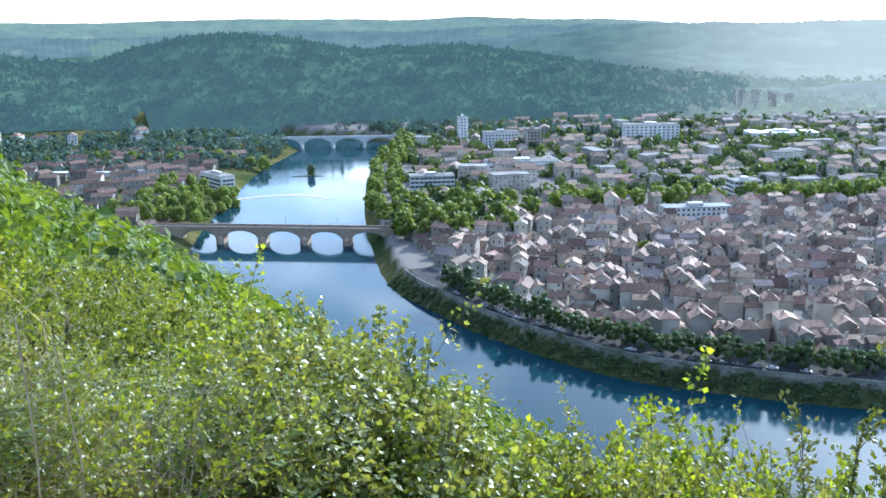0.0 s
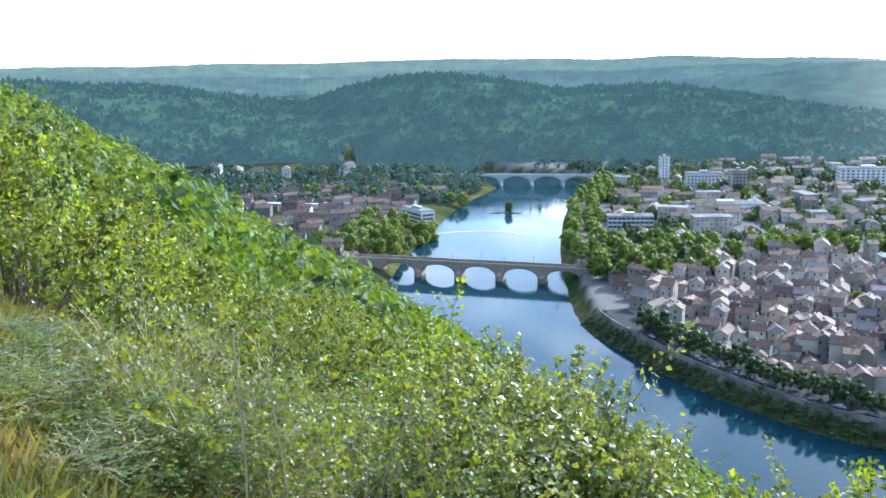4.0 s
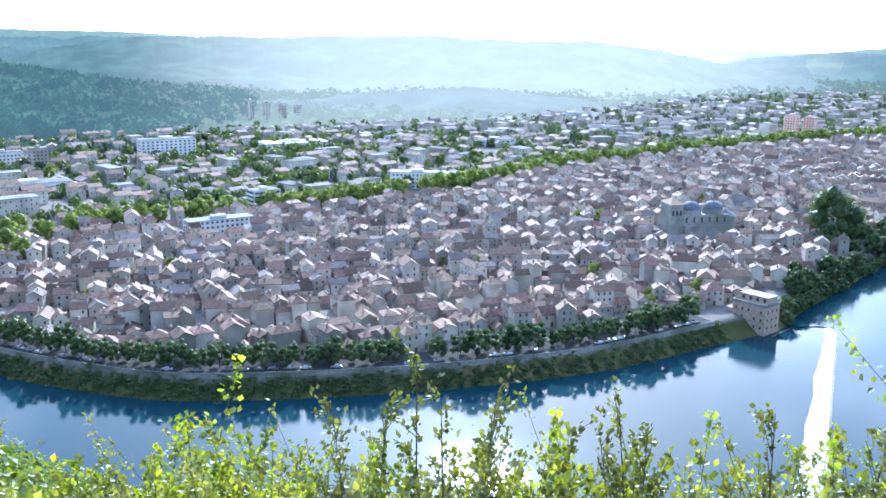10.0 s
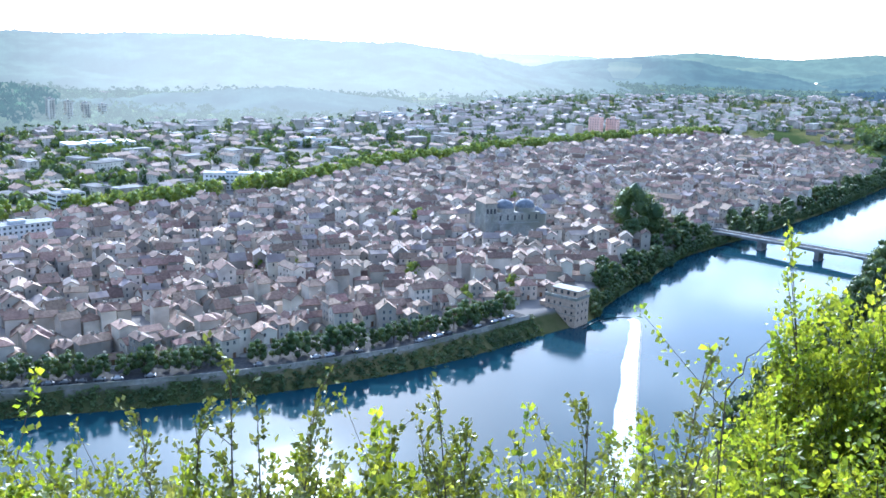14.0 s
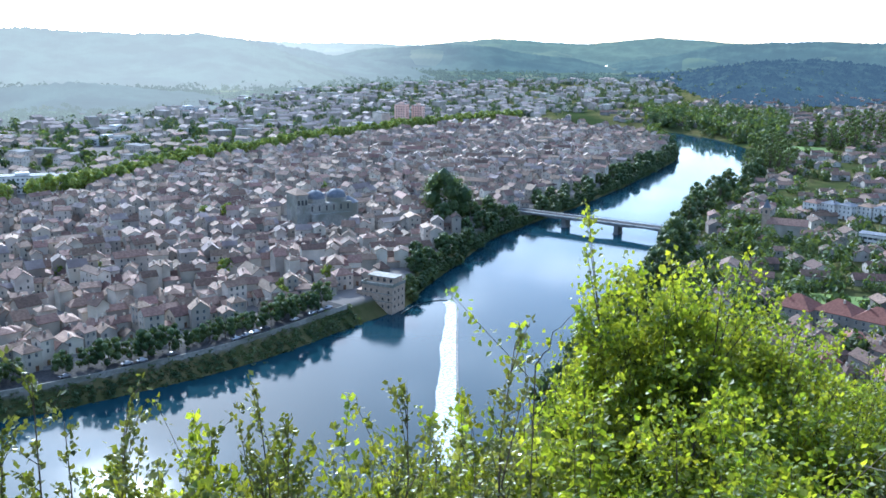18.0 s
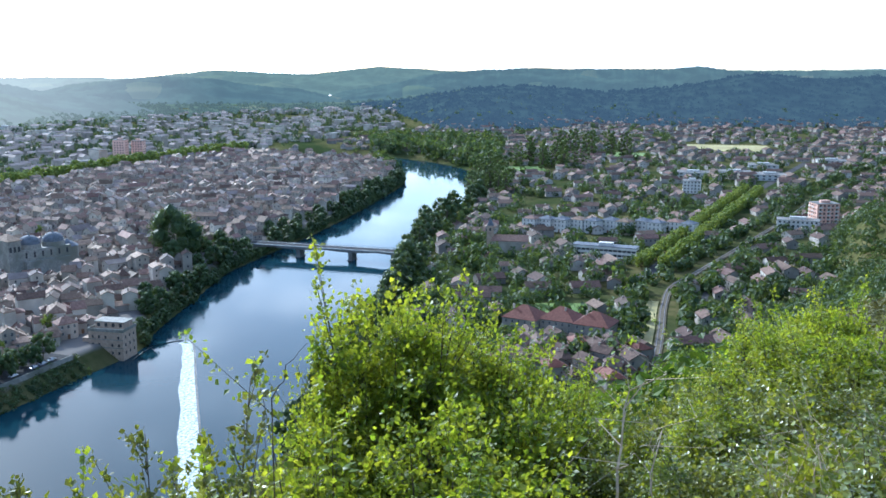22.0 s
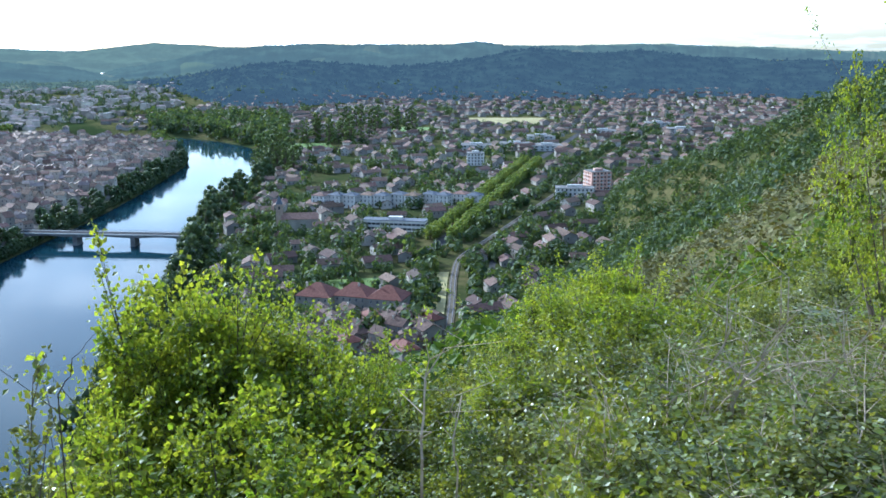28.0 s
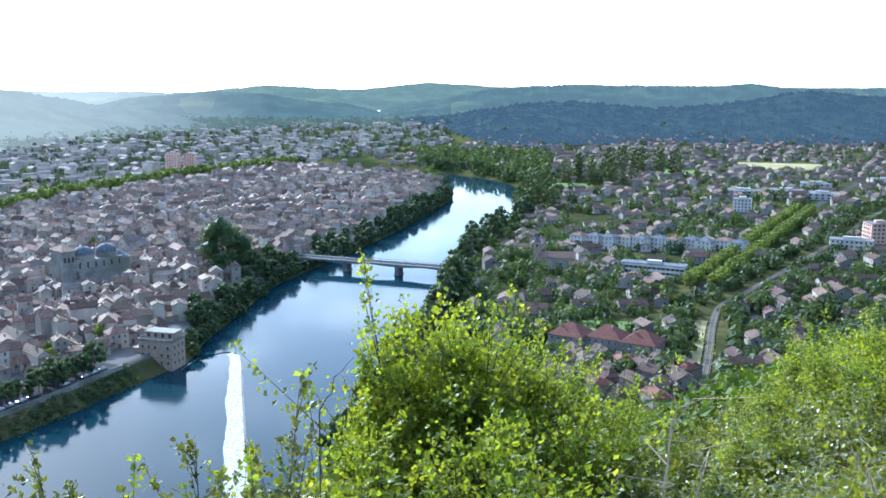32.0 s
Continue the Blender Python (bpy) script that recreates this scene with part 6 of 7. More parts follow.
row_of(tree("islet_tree", "small round tree on a grassy islet in the river", "islet tree", 221, M["crown_town"], 9, 4.4, 300, 0.5, trunk=0.12), [(-107, 828)], 1.0, 1.02, 3.6)
hill_spots = ((-392, 970), (-309, 1030), (-420, 985), (-365, 985), (-300, 985), (-455, 1010))
for i, (hx, hy) in enumerate(hill_spots):
    house(hx, hy, float(ground_height(np.array([hx]), np.array([hy]))[0]) + 3, 0.4 + 0.5 * i, 15 if i == 0 else 11, 9, 7, 2.4, True, M["white_paint"], M["roof_ob"], "pale house among the trees at the hill foot", i % 2 == 0, "house", "hill foot houses")


# Parked cars on the quay
CAR_PROFILE = ((-2.1, 0.35), (-2.15, 0.75), (-1.35, 0.92), (-0.75, 1.42), (0.75, 1.45), (1.5, 0.95), (2.1, 0.85), (2.15, 0.35))


def car(name, label):
    root = tagged(new(name), label, "car", "parked cars on the quay")
    v = [(x, s * (0.85 if z < 1.0 else 0.68), z) for s in (-1, 1) for x, z in CAR_PROFILE]
    f = [tuple(range(7, -1, -1)), tuple(range(8, 16))] + [(i, (i + 1) % 8, 8 + (i + 1) % 8, 8 + i) for i in range(8)]
    part("body", mesh_from("body", v, f, [M["car_paint"]]), None, root)
    part("windscreen", mesh_from("windscreen", [(1.42, -0.66, 1.02), (1.42, 0.66, 1.02), (0.8, 0.6, 1.42), (0.8, -0.6, 1.42)], [(0, 1, 2, 3)], [M["window"]]), None, root)
    part("rear_window", mesh_from("rear_window", [(-1.33, -0.66, 0.99), (-0.8, -0.6, 1.41), (-0.8, 0.6, 1.41), (-1.33, 0.66, 0.99)], [(0, 1, 2, 3)], [M["window"]]), None, root)
    wheel = bpy.data.meshes.new("wheel")
    bm = bmesh.new()
    bmesh.ops.create_cone(bm, cap_ends=True, segments=10, radius1=0.33, radius2=0.33, depth=0.2, matrix=Matrix.Rotation(math.pi / 2, 4, "X"))
    bm.to_mesh(wheel)
    wheel.materials.append(M["tyre"])
    for x in (-1.35, 1.35):
        for y in (-0.8, 0.8):
            ob = part("wheel", wheel, None, root)
            ob.location = (x, y, 0.33)
    return root


c0 = car("parked_car", "small car parked along the quay trees")
spots = along(quay[8:], 5.8, 0.3, 0.38, 11.2)
tang = np.gradient(quay, axis=0)
for i, (x, y) in enumerate(spots):
    k = near_index(quay, x, y)
    m = Matrix.Translation((x, y, 7.42)) @ Matrix.Rotation(math.atan2(tang[k, 1], tang[k, 0]) + rng.normal(0, 0.06), 4, "Z")
    if i == 0:
        c0.matrix_basis = m
    else:
        copy_thing(c0, m)

lot = ((452.0, 104.0), (446.5, 103.0), (455.0, 99.5), (449.0, 97.5), (460.0, 103.0))
for i, (x, y) in enumerate(lot):
    ob = copy_thing(c0, Matrix.Translation((x, y, float(ground_height(np.array([x]), np.array([y]))[0]) + 0.02)) @ Matrix.Rotation(0.9 + 0.12 * i, 4, "Z"))
    tagged(ob, "car parked on a yard beside the villas", "car", "parked cars by the villas")

# Hillside plants near the camera
def shrub_arrays(seed, height, spread, stems, shoots, leaves, leaf, upright=0.6, bare=0.15, corners=4):
    """Stems as thin tubes and leaves as folded blades: (stem verts, stem faces, leaf verts, leaf faces)."""
    g = np.random.default_rng(seed)
    tv, tf, lv = [], [], []

    def tube(pts, r0, r1):
        base = sum(len(v) for v in tv)
        n = len(pts)
        ring = []
        for i, p in enumerate(pts):
            r = r0 + (r1 - r0) * i / (n - 1)
            for k in range(3):
                a = 2.094 * k
                ring.append((p[0] + r * math.cos(a), p[1] + r * math.sin(a), p[2]))
        tv.append(np.array(ring))
        for i in range(n - 1):
            for k in range(3):
                tf.append((base + 3 * i + k, base + 3 * i + (k + 1) % 3, base + 3 * i + 3 + (k + 1) % 3, base + 3 * i + 3 + k))

    def unit(v):
        return v / np.linalg.norm(v)

    for s in range(stems):
        ang = 2.4 * s + g.uniform(0, 1)
        lean = g.uniform(0.15, 1.0) * (1 - upright) * 1.6
        top_h = height * (1.0 if s == 0 else g.uniform(0.55, 0.97))
        p0 = np.array([math.cos(ang), math.sin(ang), 0]) * spread * 0.12
        out = np.array([math.cos(ang), math.sin(ang), 0]) * spread * min(lean, 1.0) * (0.3 if s == 0 else 1)
        t = np.linspace(0, 1, 6)[:, None]
        pts = p0 + out * t ** 1.4 + np.array([0, 0, top_h]) * t + g.normal(0, 0.02 * height, (6, 3)) * t
        tube(pts, 0.006 * height + 0.004, 0.002)
        for k in range(shoots):
            q = bare + (1 - bare) * (k + g.uniform(0, 1)) / shoots
            i = min(4, int(q * 5))
            start = pts[i] + (pts[i + 1] - pts[i]) * (q * 5 - i)
            d = unit(g.normal(size=3) * (1, 1, 0.5) + np.array([0, 0, 0.9 * upright]) + unit(pts[i + 1] - pts[i]) * 0.6)
            length = spread * g.uniform(0.25, 0.6) * (1.15 - 0.8 * q)
            end = start + d * length + np.array([0, 0, 0.06 * length])
            if length > 0.12:
                tube(np.array([start, end]), 0.004, 0.0015)
            u = g.uniform(0.1, 1.05, leaves)[:, None]
            c = start + (end - start) * u + g.normal(0, 0.25 * leaf + 0.03 * length, (leaves, 3))
            ld = d + g.normal(0, 0.8, (leaves, 3))
            ld /= np.linalg.norm(ld, axis=1)[:, None]
            up = g.normal(0, 0.7, (leaves, 3)) + (0, 0, 0.8)
            side = np.cross(ld, up)
            side /= np.linalg.norm(side, axis=1)[:, None] + 1e-9
            nn = np.cross(side, ld)
            L = leaf * g.uniform(0.6, 1.3, leaves)[:, None]
            lv.append(np.stack([c, c + ld * L * 0.45 + side * L * 0.37 + nn * L * 0.08, c + ld * L, c + ld * L * 0.45 - side * L * 0.37 + nn * L * 0.08][:corners], 1).reshape(-1, 3))
    lv = np.vstack(lv)
    return np.vstack(tv), np.array(tf), lv, np.arange(len(lv)).reshape(-1, corners)


def bush_arrays(seed, height, spread, lumps, shoots, leaves, leaf, spires=0.15, outer_leaves=90, plumes=0):
    """A dense bush: boughs of leafy shoots round an inner mass of leaves darkened as shade."""
    g = np.random.default_rng(seed)
    i = np.arange(lumps)
    q = (i + 0.5) / lumps
    ang = 2.4 * i + g.uniform(0, 0.8, lumps)
    reach = spread * np.sin(np.pi * (0.3 + 0.62 * q)) * g.uniform(0.25, 0.95, lumps)
    rho = spread * g.uniform(0.26, 0.42, lumps) * (1 - 0.45 * q)
    c = np.stack([np.cos(ang) * reach, np.sin(ang) * reach, height * (0.08 + 0.8 * q)], 1)
    tv, tf = [], []

    def tube(p0, p1, r0, r1):
        k = len(tv)
        for p, r in ((p0, r0), (p1, r1)):
            tv.extend((p[0] + r * math.cos(2.094 * j), p[1] + r * math.sin(2.094 * j), p[2]) for j in range(3))
        tf.extend((k + j, k + (j + 1) % 3, k + 3 + (j + 1) % 3, k + 3 + j) for j in range(3))

    n = lumps * shoots
    own = np.repeat(i, shoots)
    d = g.normal(size=(n, 3)) + np.stack([np.cos(ang), np.sin(ang), np.full(lumps, 0.9)], 1)[own] * 0.55
    d /= np.linalg.norm(d, axis=1)[:, None]
    size = g.uniform(0.8, 1.15, n) * np.where((g.random(n) < spires) & (d[:, 2] > 0.2), 1.75, 1.0)
    start, end = c[own] + d * (rho[own] * 0.3)[:, None], c[own] + d * (rho[own] * size)[:, None] + np.array([0, 0, 0.12]) * (rho[own] * size)[:, None]
    for k in range(lumps):
        tube((c[k, 0] * 0.15, c[k, 1] * 0.15, -0.2), c[k], 0.007 * height + 0.004, 0.005)
    for k in range(0, n, 4):
        tube(start[k], end[k], 0.004, 0.0015)
    u = g.uniform(0.5, 1.05, (n, leaves, 1))
    p = (start[:, None] + (end - start)[:, None] * u + g.normal(0, 0.8 * leaf, (n, leaves, 3))).reshape(-1, 3)
    pd = np.repeat(d, leaves, 0)
    # leaves over the boughs' rounded outside
    shell = np.repeat(i, outer_leaves)
    sd = g.normal(size=(len(shell), 3)) + (0, 0, 0.35)
    sd /= np.linalg.norm(sd, axis=1)[:, None]
    p = np.vstack([p, c[shell] + sd * (rho[shell] * g.uniform(0.5, 1.0, len(shell)))[:, None]])
    pd = np.vstack([pd, sd])
    # upright leafy plumes out of the upper boughs
    if plumes:
        home = g.integers(lumps // 3, lumps, plumes)
        up = np.stack([g.normal(0, 0.2, plumes), g.normal(0, 0.2, plumes), np.ones(plumes)], 1) + 0.25 * np.stack([np.cos(ang), np.sin(ang), 0 * ang], 1)[home]
        tall = spread * g.uniform(0.35, 0.75, plumes)
        for k in range(plumes):
            tube(c[home[k]], c[home[k]] + up[k] * tall[k], 0.006, 0.002)
        v = g.uniform(0.1, 1.02, (plumes, 70, 1))
        q = c[home][:, None] + up[:, None] * tall[:, None, None] * v + g.normal(0, 1, (plumes, 70, 3)) * (0.11 * tall[:, None, None] * (1.15 - v))
        p = np.vstack([p, q.reshape(-1, 3)])
        pd = np.vstack([pd, np.repeat(up, 70, 0)])
    m = len(p)
    ld = pd * 0.5 + g.normal(0, 0.75, (m, 3))
    ld /= np.linalg.norm(ld, axis=1)[:, None]
    side = np.cross(ld, pd + g.normal(0, 0.45, (m, 3)))
    side /= np.linalg.norm(side, axis=1)[:, None] + 1e-9
    nn = np.cross(side, ld)
    long = leaf * g.uniform(0.6, 1.3, m)[:, None]
    lv = np.stack([p, p + ld * long * 0.45 + side * long * 0.4 + nn * long * 0.1, p + ld * long, p + ld * long * 0.45 - side * long * 0.4 + nn * long * 0.1], 1).reshape(-1, 3)
    # leaves inside each bough, the shade put into their darker green
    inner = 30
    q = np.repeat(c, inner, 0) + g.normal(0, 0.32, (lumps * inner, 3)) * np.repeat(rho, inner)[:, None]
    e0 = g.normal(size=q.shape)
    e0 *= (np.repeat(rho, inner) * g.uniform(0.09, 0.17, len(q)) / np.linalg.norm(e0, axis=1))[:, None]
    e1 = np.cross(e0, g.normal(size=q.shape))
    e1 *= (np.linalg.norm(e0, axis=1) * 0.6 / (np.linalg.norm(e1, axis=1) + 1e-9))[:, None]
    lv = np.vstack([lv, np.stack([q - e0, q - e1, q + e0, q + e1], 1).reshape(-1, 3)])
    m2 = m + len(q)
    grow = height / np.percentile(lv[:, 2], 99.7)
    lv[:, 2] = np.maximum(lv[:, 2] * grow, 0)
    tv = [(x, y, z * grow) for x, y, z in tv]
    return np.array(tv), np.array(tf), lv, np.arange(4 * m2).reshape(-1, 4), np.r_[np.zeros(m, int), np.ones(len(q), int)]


def shrub(name, label, seed, mat, group="hillside bushes", **kw):
    tv, tf, lv, lf = shrub_arrays(seed, **kw)
    ob = tagged(new(name), label, "bush", group)
    tagged(part("branchwork", mesh_of("branchwork", tv, tf, [M["bark"]]), None, ob), kind="stuff")
    part("foliage", mesh_of("foliage", lv, lf, [mat]), None, ob)
    return ob


def bush(name, label, seed, mat, group="hillside bushes", **kw):
    tv, tf, lv, lf, idx = bush_arrays(seed, **kw)
    ob = tagged(new(name), label, "bush", group)
    tagged(part("branchwork", mesh_of("branchwork", tv, tf, [M["bark"]]), None, ob), kind="stuff")
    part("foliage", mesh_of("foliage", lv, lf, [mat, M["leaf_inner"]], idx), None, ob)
    return ob


NEAR_AZ = (-52, -38, -25, -16, -12.5, -9.3, -4.6, -1.6, 1, 9, 13.3, 18, 27, 38, 47, 52, 57, 60, 63, 66, 71, 75, 80, 84, 88, 93, 97, 101, 112)
NEAR_EL = (-12, -12, -17, -17, -15, -16.5, -17.5, -20, -23.5, -25.3, -22, -25.5, -23.5, -23.5, -22, -21, -20.5, -17, -13.2, -14, -17, -19, -19.5, -16, -13.5, -16, -14.5, -12.5, -10)
EYE = 135.0
SHRUBS = (
    bush("broadleaf_bush", "upright yellow-green bush on the slope", 101, M["leaf_sun"], height=3.0, spread=1.2, lumps=22, shoots=12, leaves=9, leaf=0.055, plumes=10),
    bush("broadleaf_bush", "dense sunlit green bush on the slope", 102, M["leaf_sun"], height=2.4, spread=1.4, lumps=20, shoots=12, leaves=8, leaf=0.062, plumes=8),
    bush("grey_leaved_bush", "grey-green bush with small pale leaves", 103, M["leaf_grey"], height=2.0, spread=1.3, lumps=20, shoots=12, leaves=9, leaf=0.056, plumes=10),
    bush("grey_leaved_bush", "low grey-green bush with small leaves", 104, M["leaf_grey"], height=1.4, spread=1.3, lumps=18, shoots=12, leaves=8, leaf=0.056, plumes=6),
    bush("green_bush", "deep green leafy bush on the slope", 105, M["leaf_deep"], height=2.2, spread=1.4, lumps=20, shoots=12, leaves=8, leaf=0.062, plumes=6),
    shrub("tall_sapling", "slender sapling with sparse leaves", 106, M["leaf_sapling"], height=2.6, spread=0.75, stems=4, shoots=34, leaves=17, leaf=0.033, upright=0.9),
    shrub("dry_bramble", "tangle of dry twigs with scattered green leaves", 108, M["leaf_deep"], height=1.5, spread=1.6, stems=14, shoots=14, leaves=10, leaf=0.055, upright=0.35),
    shrub("tall_sapling", "thin upright sapling with open twigs", 107, M["leaf_sapling"], height=2.2, spread=0.9, stems=5, shoots=30, leaves=17, leaf=0.033, upright=0.86),
    bush("leafy_bush", "large dense yellow-green bush in full leaf", 109, M["leaf_sun"], height=3.4, spread=1.4, lumps=28, shoots=16, leaves=14, leaf=0.043, spires=0.22, outer_leaves=220, plumes=30),
    bush("leafy_bush", "large dense green bush in full leaf", 110, M["leaf_hazel"], height=2.8, spread=1.5, lumps=26, shoots=14, leaves=12, leaf=0.05, outer_leaves=140, plumes=16),
)
SIZE = (3.0, 2.4, 2.0, 1.4, 2.2, 2.6, 1.5, 2.2, 3.4, 2.8)
SHRUBS[6].children[0].data.materials[0] = M["dry_twig"]
used = [False] * len(SHRUBS)


def plant(kind, az, r, el_top, squeeze=1.0, turn=None):
    """Sets a bush at azimuth and distance so that its top comes to the elevation el_top."""
    a = radians(az)
    x, y = math.sin(a) * r, math.cos(a) * r
    z = float(ground_height(np.array([x]), np.array([y]))[0]) - 0.05
    h = EYE + r * math.tan(radians(el_top)) - z
    if not 0.16 < h < 5.5:
        return None
    s = h / SIZE[kind]
    m = Matrix.Translation((x, y, z)) @ Matrix.Rotation(rng.uniform(0, 6.28) if turn is None else turn, 4, "Z")
    wide = s ** 0.6 * squeeze if s > 1 else max(s, 0.65) * squeeze
    if used[kind]:
        ob = copy_thing(SHRUBS[kind], m)
    else:
        ob, used[kind] = SHRUBS[kind], True
        ob.matrix_basis = m
    ob.scale = (wide, wide, s)
    return ob


# named bushes along the edge of the view: kind, azimuth, distance, elevation of the top
for row in ((1, -12.55, 9.0, -14.7), (2, -9.35, 8.0, -16.5), (2, -7.45, 8.5, -16.6), (2, -10.95, 7, -18.5), (3, -6.95, 6.5, -20), (2, -4.65, 7.5, -17.2), (2, -2.75, 7.0, -19), (2, -1.45, 7.2, -20.0), (4, 0.45, 7.5, -22.8), (4, 6.0, 8.0, -24.6),
            (1, 13.3, 8.0, -21.6), (1, 11.8, 8.3, -22.6), (4, 14.8, 8.2, -23), (4, 7.5, 7.5, -25), (4, 2.55, 7.2, -24.5), (4, 9.5, 7.5, -25), (5, 21.5, 6.5, -21.4), (7, 23.7, 6.8, -21.6), (5, 27.3, 6.0, -18.8), (5, 32.5, 6.3, -21.0), (7, 30.5, 6.8, -22.6), (5, 38.6, 6.5, -20.7), (7, 41.0, 6.5, -22.2), (5, 36.5, 7.0, -23.0),
            (5, 55.0, 5.2, -18.2), (7, 49.0, 6.0, -20.6), (1, 57.5, 6.5, -20.3), (1, 53.0, 7.0, -21.5), (8, 63.0, 8.2, -11.9), (8, 64.6, 8.4, -13.2), (8, 66.6, 8.6, -14.0), (8, 61.8, 8.3, -14.6, 0.75), (8, 60.4, 8.4, -17.2, 0.6), (8, 68.3, 8.6, -15.0), (8, 70.2, 8.8, -15.7), (9, 70.8, 9.0, -16.8), (9, 74.0, 9.5, -18.6), (9, 78.0, 9.5, -19.2),
            (9, 82.0, 8.5, -17.0), (8, 87.6, 9.5, -12.2), (8, 85.5, 9.2, -13.6), (8, 89.4, 9.3, -12.7), (1, 90.0, 9.6, -14.2), (4, 93.5, 10.0, -14.6), (4, 80.5, 8.0, -18.5), (2, 97.5, 11.0, -13.2), (2, 101.0, 10.0, -12.0), (8, 104.6, 6.8, 2.6, 0.62), (6, 97, 5.5, -17), (6, 94, 5, -20), (6, 100, 6, -16), (6, 92, 6.5, -19), (6, 103, 5, -18), (6, 98.5, 4.8, -20), (6, 101.5, 5.2, -17.5), (6, 96, 6.5, -16.5), (4, 91, 7.5, -16.5), (4, 89, 7, -18.5), (9, 83.8, 7.5, -18.5), (9, 76, 7.5, -20.5), (8, 72.5, 7.5, -18.8), (6, -25.95, 6, -15), (6, -28.95, 7, -13), (6, -16.95, 6, -19), (2, -34.95, 6, -19), (3, -31.95, 5.5, -21), (6, -33.95, 7, -15), (2, -29.95, 7.5, -17), (6, -30.95, 6, -18), (4, -36.95, 8, -14), (3, -27.95, 6, -21), (6, -23.95, 5.5, -20), (3, -20.95, 6.5, -20), (2, -22.95, 8, -18), (6, -35.95, 5, -20), (6, -37.95, 6, -16), (6, 104, 4.5, -22), (6, 101, 4.6, -23), (6, 98, 4.8, -24), (3, 103, 5.5, -19), (6, 105.5, 5, -17), (3, 99.5, 6.5, -18.5), (2, 105, 7, -14), (6, 95, 4.5, -25), (6, 106, 4, -22), (3, 104, 7, -19), (6, 106.5, 6.5, -18), (2, 107.5, 8, -15), (3, 102, 8, -18), (6, 108, 6, -17), (3, 105.5, 9, -18), (3, 107, 5, -22), (3, 102, 3.6, -24), (3, 104.5, 3.8, -23), (3, 99.5, 3.9, -25.5), (8, 88.8, 8.0, -13.6), (8, 86.6, 8.4, -14.2), (2, 83, 7, -17.6), (4, 91.5, 6.5, -19)):
    plant(*((9 if row[2] > 5 else 2, *row[1:]) if row[0] == 6 and row[1] > 90 and int(row[1] * 2) % 3 == 0 else row))
for k in range(26):
    plant((6, 3, 6, 4)[k % 4], 92 + 0.62 * k + rng.uniform(-0.3, 0.3), rng.uniform(3.5, 4.9), -20.6 + rng.uniform(-2.4, 1.8))
for k in range(30):
    az = 76.5 + 0.85 * k
    plant((9, 2, 8, 4, 9, 2)[k % 6], az, rng.uniform(6.2, 9.0), float(np.interp(az, (76, 82, 86, 92, 102), (-20, -18.2, -16.2, -16.2, -17))) + rng.uniform(-2.2, 0.3), 0.9)
for k in range(14):
    plant((9, 2, 4)[k % 3], 83 + 1.5 * k, rng.uniform(5.0, 6.4), -20.5 + rng.uniform(-1.6, 1.2), 0.85)
for k in range(34):
    az = 8.5 + 1.35 * k + rng.uniform(-0.5, 0.5)
    plant((4, 2, 1, 9)[k % 4], az, rng.uniform(6.2, 7.6), float(np.interp(az, (8, 16, 22, 46, 52, 56), (-25.0, -24.2, -24.6, -24.4, -22.8, -21.6))) + rng.uniform(-0.9, 0.5), 0.8)
# the rest of the cover below that edge
count = 0
for k in range(1200):
    az, r = rng.uniform(-44, 108), 5.2 * 4 ** rng.uniform(0, 1)
    edge = float(np.interp(az, NEAR_AZ, NEAR_EL))
    if (-26 < az < -11 and r < 9 and rng.random() < 0.75) or (az > 94 and rng.random() < 0.25):
        continue
    kinds = (2, 3, 1, 4) if az < -2 else (1, 4, 1, 2) if az < 16 else (7, 5, 4, 2) if az < 46 else (1, 1, 4, 0) if az < 80 else (4, 1, 6, 4)
    ob = plant(kinds[rng.integers(0, 4)], az, r, edge - 1.0 - rng.uniform(0, 9))
    count += ob is not None
    if count > 74:
        break

# mid slope bushes, kept below the line of the open slope on the far side
MIDS = [bush("scrub_bush", ("rounded green scrub bush on the hillside", "sunlit green scrub bush on the hillside", "dense dark green scrub bush on the hillside")[i], 120 + i, M[("leaf_deep", "leaf_sun", "leaf_deep")[i]], group="scrub on the hillside", height=1.9, spread=1.5, lumps=14, shoots=7, leaves=6, leaf=0.085, spires=0.1, outer_leaves=55) for i in range(3)]
MIDS.append(bush("slope_tree", "low leafy oak on the steep hillside", 131, M["leaf_deep"], group="scrub on the hillside", height=3.2, spread=2.2, lumps=22, shoots=8, leaves=6, leaf=0.09, spires=0.1, outer_leaves=75))
MIDS.append(bush("slope_tree", "sunlit leafy young oak on the hillside", 132, M["leaf_sun"], group="scrub on the hillside", height=3.0, spread=2.1, lumps=20, shoots=8, leaves=6, leaf=0.085, spires=0.12, outer_leaves=75))
first = [True] * 5
SLOPE_AZ, SLOPE_EL = (78, 82, 84, 88, 90, 95, 112), (-17.5, -16.6, -14.2, -11.2, -10, -8.9, -8.7)
pts = np.vstack([polar_points(230, -42, 112, 15, 95, 17), polar_points(70, 84, 112, 14, 70, 41)])
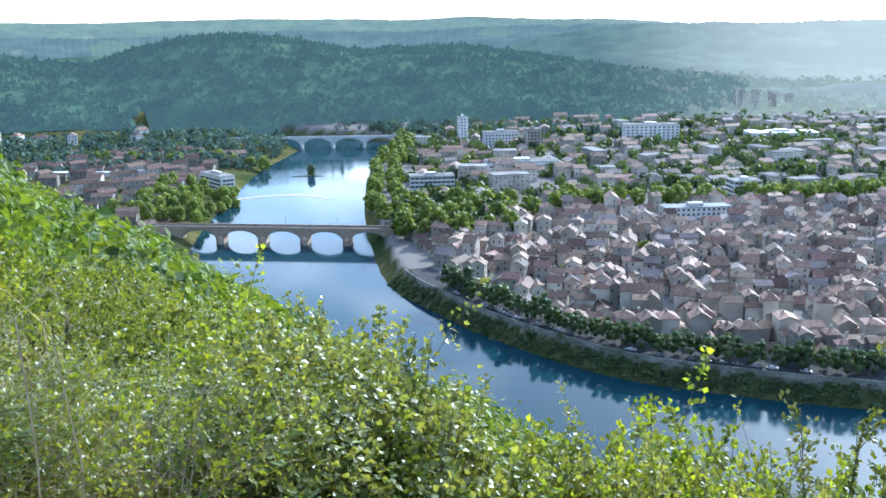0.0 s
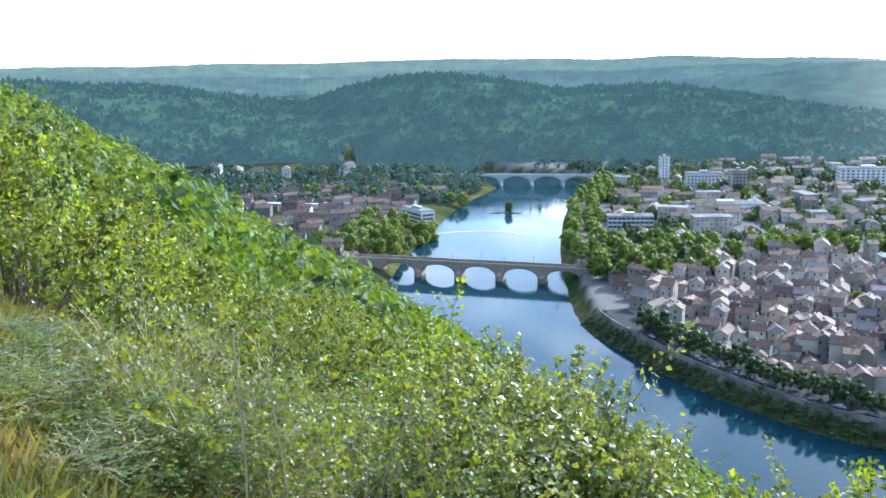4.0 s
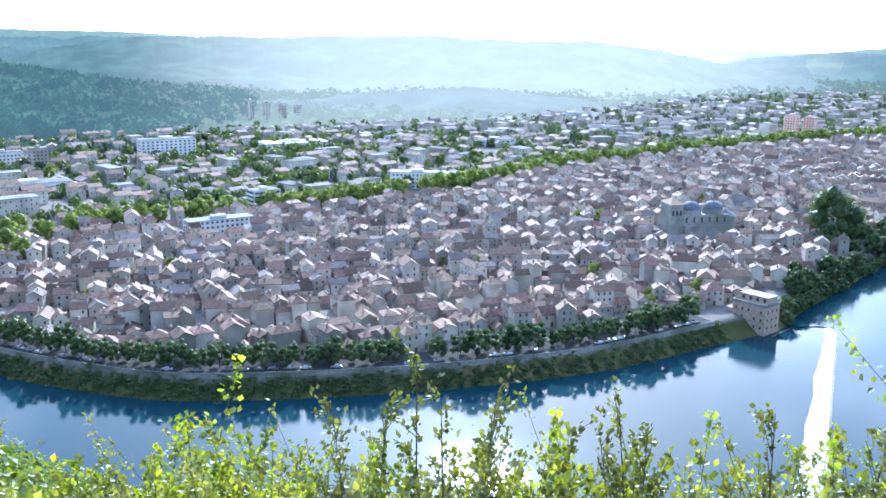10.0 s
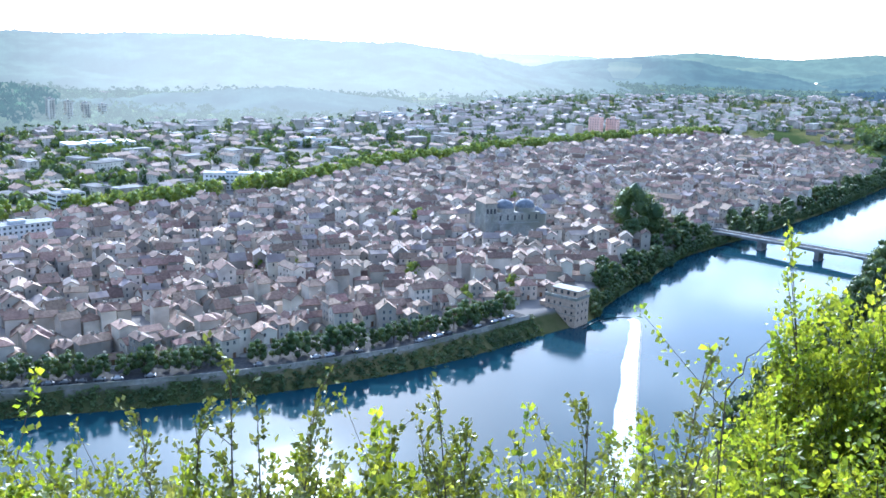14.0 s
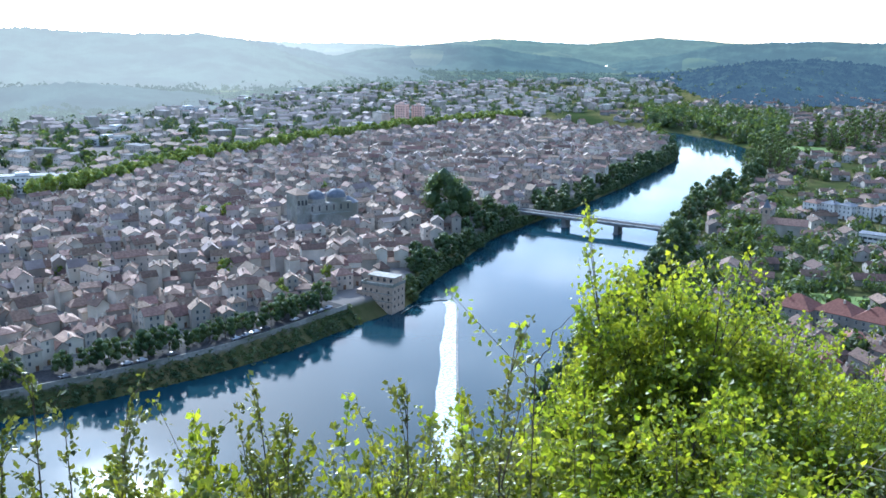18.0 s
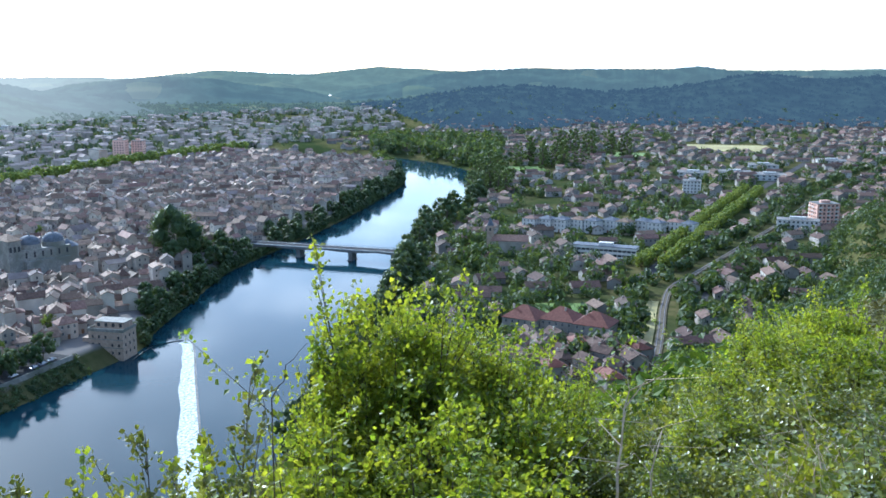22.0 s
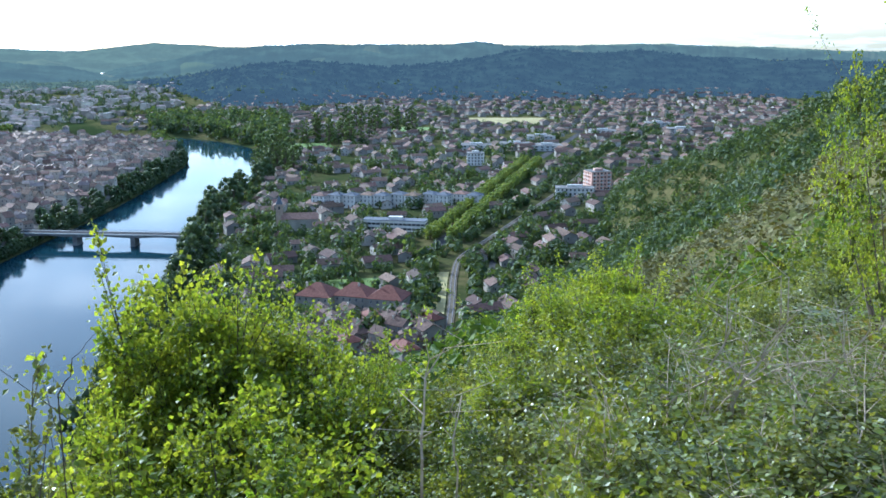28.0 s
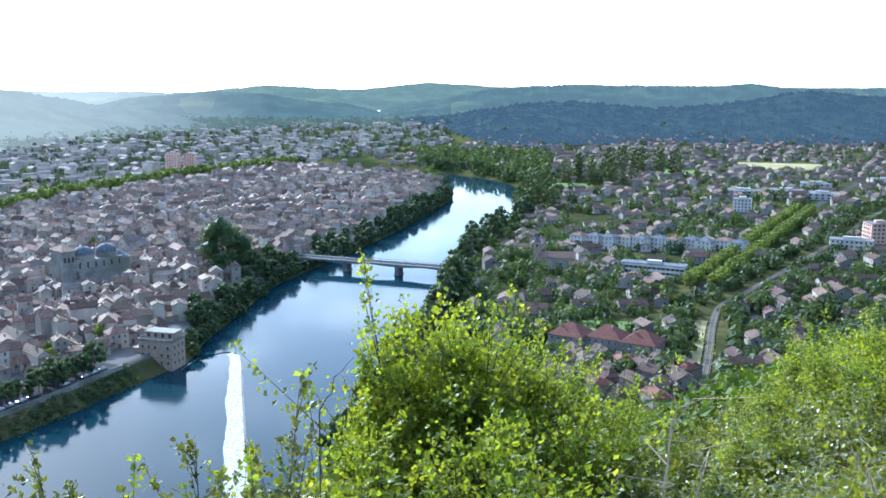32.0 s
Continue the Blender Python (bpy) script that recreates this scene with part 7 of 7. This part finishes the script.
for i, (x, y) in enumerate(pts):
    az, r = math.degrees(math.atan2(x, y)), math.hypot(x, y)
    if 0 < az < 58 and r > 40:
        continue
    if (az > 60 and wave(np.array(x), np.array(y), 12, 8) > 0.2) or (az < -8 and r < 26 and wave(np.array(x), np.array(y), 8, 3) > 0.4):
        continue
    z = float(ground_height(np.array([x]), np.array([y]))[0])
    k = (0, 2)[i % 2] if az > 78 else (i % 3) if az > -8 else (3, 3, 4, 3, 3)[i % 5]
    s = rng.uniform(0.55, 1.35) * (1.15 if az < -8 else 1.0)
    if az > 78:
        s = min(s * 0.8, (EYE + r * math.tan(radians(float(np.interp(az, SLOPE_AZ, SLOPE_EL)) + 0.5)) - z) / 1.9)
        if s < 0.25:
            continue
    if az < -22:
        s = min(s, (EYE + r * math.tan(radians(float(slope_edge(az)) + rng.uniform(-0.9, 0.6))) - z) / 3.4)
        if s < 0.25:
            continue
    if -10 < az < 58:
        s = min(s, (EYE + r * math.tan(radians(float(np.interp(az, NEAR_AZ, NEAR_EL)) - 0.4)) - z) / 3.2)
        if s < 0.25:
            continue
    m = Matrix.Translation((x, y, z - 0.1)) @ Matrix.Rotation(rng.uniform(0, 6.28), 4, "Z")
    if first[k]:
        ob, first[k] = MIDS[k], False
        ob.matrix_basis = m
    else:
        ob = copy_thing(MIDS[k], m)
    ob.scale = (s, s, s * rng.uniform(0.8, 1.1))

# Grass on the open parts of the slope
n = 62000
ga = np.radians(np.where(rng.random(n) < 0.5, rng.uniform(-46, -2, n), rng.uniform(76, 114, n)))
gr = np.where(ga > 1, 6.5 * 5.5 ** rng.uniform(0, 1, n), 4.0 * 8 ** rng.uniform(0, 1, n))
bx, by = np.sin(ga) * gr, np.cos(ga) * gr
bz = ground_height(bx, by)
h = rng.uniform(0.05, 0.2, n) * (1 + 0.02 * gr)
ta = rng.uniform(0, 6.28, n)
w = 0.0014 + 0.0004 * gr
lean = rng.normal(0, 0.35, (n, 2)) * h[:, None]
c, s = np.cos(ta) * w, np.sin(ta) * w
v = np.stack([np.stack([bx - c, by - s, bz - 0.02], 1), np.stack([bx + c, by + s, bz - 0.02], 1), np.stack([bx + c * 0.6 + lean[:, 0] * 0.4, by + s * 0.6 + lean[:, 1] * 0.4, bz + h * 0.6], 1), np.stack([bx + lean[:, 0], by + lean[:, 1], bz + h], 1)], 1).reshape(-1, 3)
tagged(new("grass", mesh_of("grass", v, np.arange(4 * n).reshape(-1, 4), [M["grass"]])), "dry yellow-green grass on the open slope", "grass", kind="stuff")

# Bare twigs: one leans out over the river, others arch out of the brambles
def spot(az, el, r):
    q = radians(az)
    return Vector((math.sin(q) * r, math.cos(q) * r, EYE + r * math.tan(radians(el))))


def twig(label, az0, el0, az1, el1, r0, r1, bend, thick, mat, forks=0):
    """A bare stem from the ground through one point to another, with side twigs."""
    p0, p1 = spot(az0, el0, r0), spot(az1, el1, r1)
    foot = Vector((p0.x * 0.98, p0.y * 0.98, float(ground_height(np.array([p0.x]), np.array([p0.y]))[0]) - 0.05))
    line = [foot, foot.lerp(p0, 0.5) + Vector((0.03, 0.02, 0))] + [p0.lerp(p1, k / 6) + Vector((0, 0, bend * math.sin(math.pi * k / 6))) for k in range(7)]
    line = [q + Vector((rng.normal(0, 0.012), rng.normal(0, 0.012), rng.normal(0, 0.012))) if 0 < k < 8 else q for k, q in enumerate(line)]
    runs = [line]
    for k in range(forks):
        q = line[3 + k % 5]
        runs.append([q, q + Vector((rng.normal(0, 0.12), rng.normal(0, 0.12), rng.uniform(0.02, 0.2))), q + Vector((rng.normal(0, 0.25), rng.normal(0, 0.25), rng.uniform(0.0, 0.4)))])
    stem = None
    for run in runs:
        v, f, k = [], [], 0
        for i, q in enumerate(run):
            r = thick * (1 - 0.8 * i / (len(run) - 1)) * (1 if run is line else 0.45)
            v += [(q.x + r * math.cos(2.094 * j), q.y + r * math.sin(2.094 * j), q.z + 0.5 * r * math.sin(2.094 * j + 1)) for j in range(3)]
        for i in range(len(run) - 1):
            f += [(k + 3 * i + j, k + 3 * i + (j + 1) % 3, k + 3 * i + 3 + (j + 1) % 3, k + 3 * i + 3 + j) for j in range(3)]
        if stem is None:
            stem = tagged(new("bare_twig", mesh_of("bare_twig", np.array(v), np.array(f), [mat])), label, "twig", "bare twigs")
        else:
            part("side_twig", mesh_of("side_twig", np.array(v), np.array(f), [mat]), None, stem)


twig("thin bare twig leaning out over the slope", 55.6, -19.4, 57.9, -16.3, 5.2, 5.2, 0.02, 0.006, M["bark"])
for az0, el0, az1, el1, bend, thick in ((88.5, -25, 97.5, -17.5, 0.12, 0.011), (93, -22.5, 103, -17.0, 0.14, 0.011), (96.0, -20, 99.5, -14.5, 0.03, 0.012), (99.5, -20, 98.2, -14.2, 0.02, 0.009), (95.0, -18.5, 95.8, -13.2, 0.0, 0.009), (77.2, -24.5, 77.4, -17.5, 0.0, 0.013), (79.5, -25, 78.8, -20, 0.0, 0.008), (84, -26, 87.5, -21, 0.04, 0.008), (99, -24, 104, -21, 0.08, 0.009), (101, -19, 104, -15, 0.05, 0.009), (91, -24, 93.5, -19, 0.05, 0.007), (97, -23, 99, -18, 0.04, 0.007), (92, -25.5, 104, -19.5, 0.1, 0.012), (89, -26, 94, -21.5, 0.06, 0.01), (95.5, -24, 97, -15.5, 0.02, 0.011), (98, -24.5, 103, -18, 0.06, 0.01), (100.5, -25, 98.5, -18.5, 0.05, 0.01), (96, -26, 105, -22, 0.06, 0.01), (86.5, -26.5, 88, -20, 0.02, 0.009), (94, -25, 99, -20.5, 0.1, 0.008), (100, -22, 96.5, -17, 0.08, 0.007), (102, -24, 99, -19.5, 0.1, 0.007), (90, -22.5, 95, -18.6, 0.06, 0.007), (103, -20, 101, -14.5, 0.03, 0.007), (-24, -16, -16, -11.5, 0.05, 0.007), (-22, -17.5, -18, -14.5, 0.03, 0.006)):
    twig("pale bare stem arching out of the brambles", az0, el0, az1, el1, 4.6, 4.9, bend, thick * 0.85, M["dry_twig"], 5)
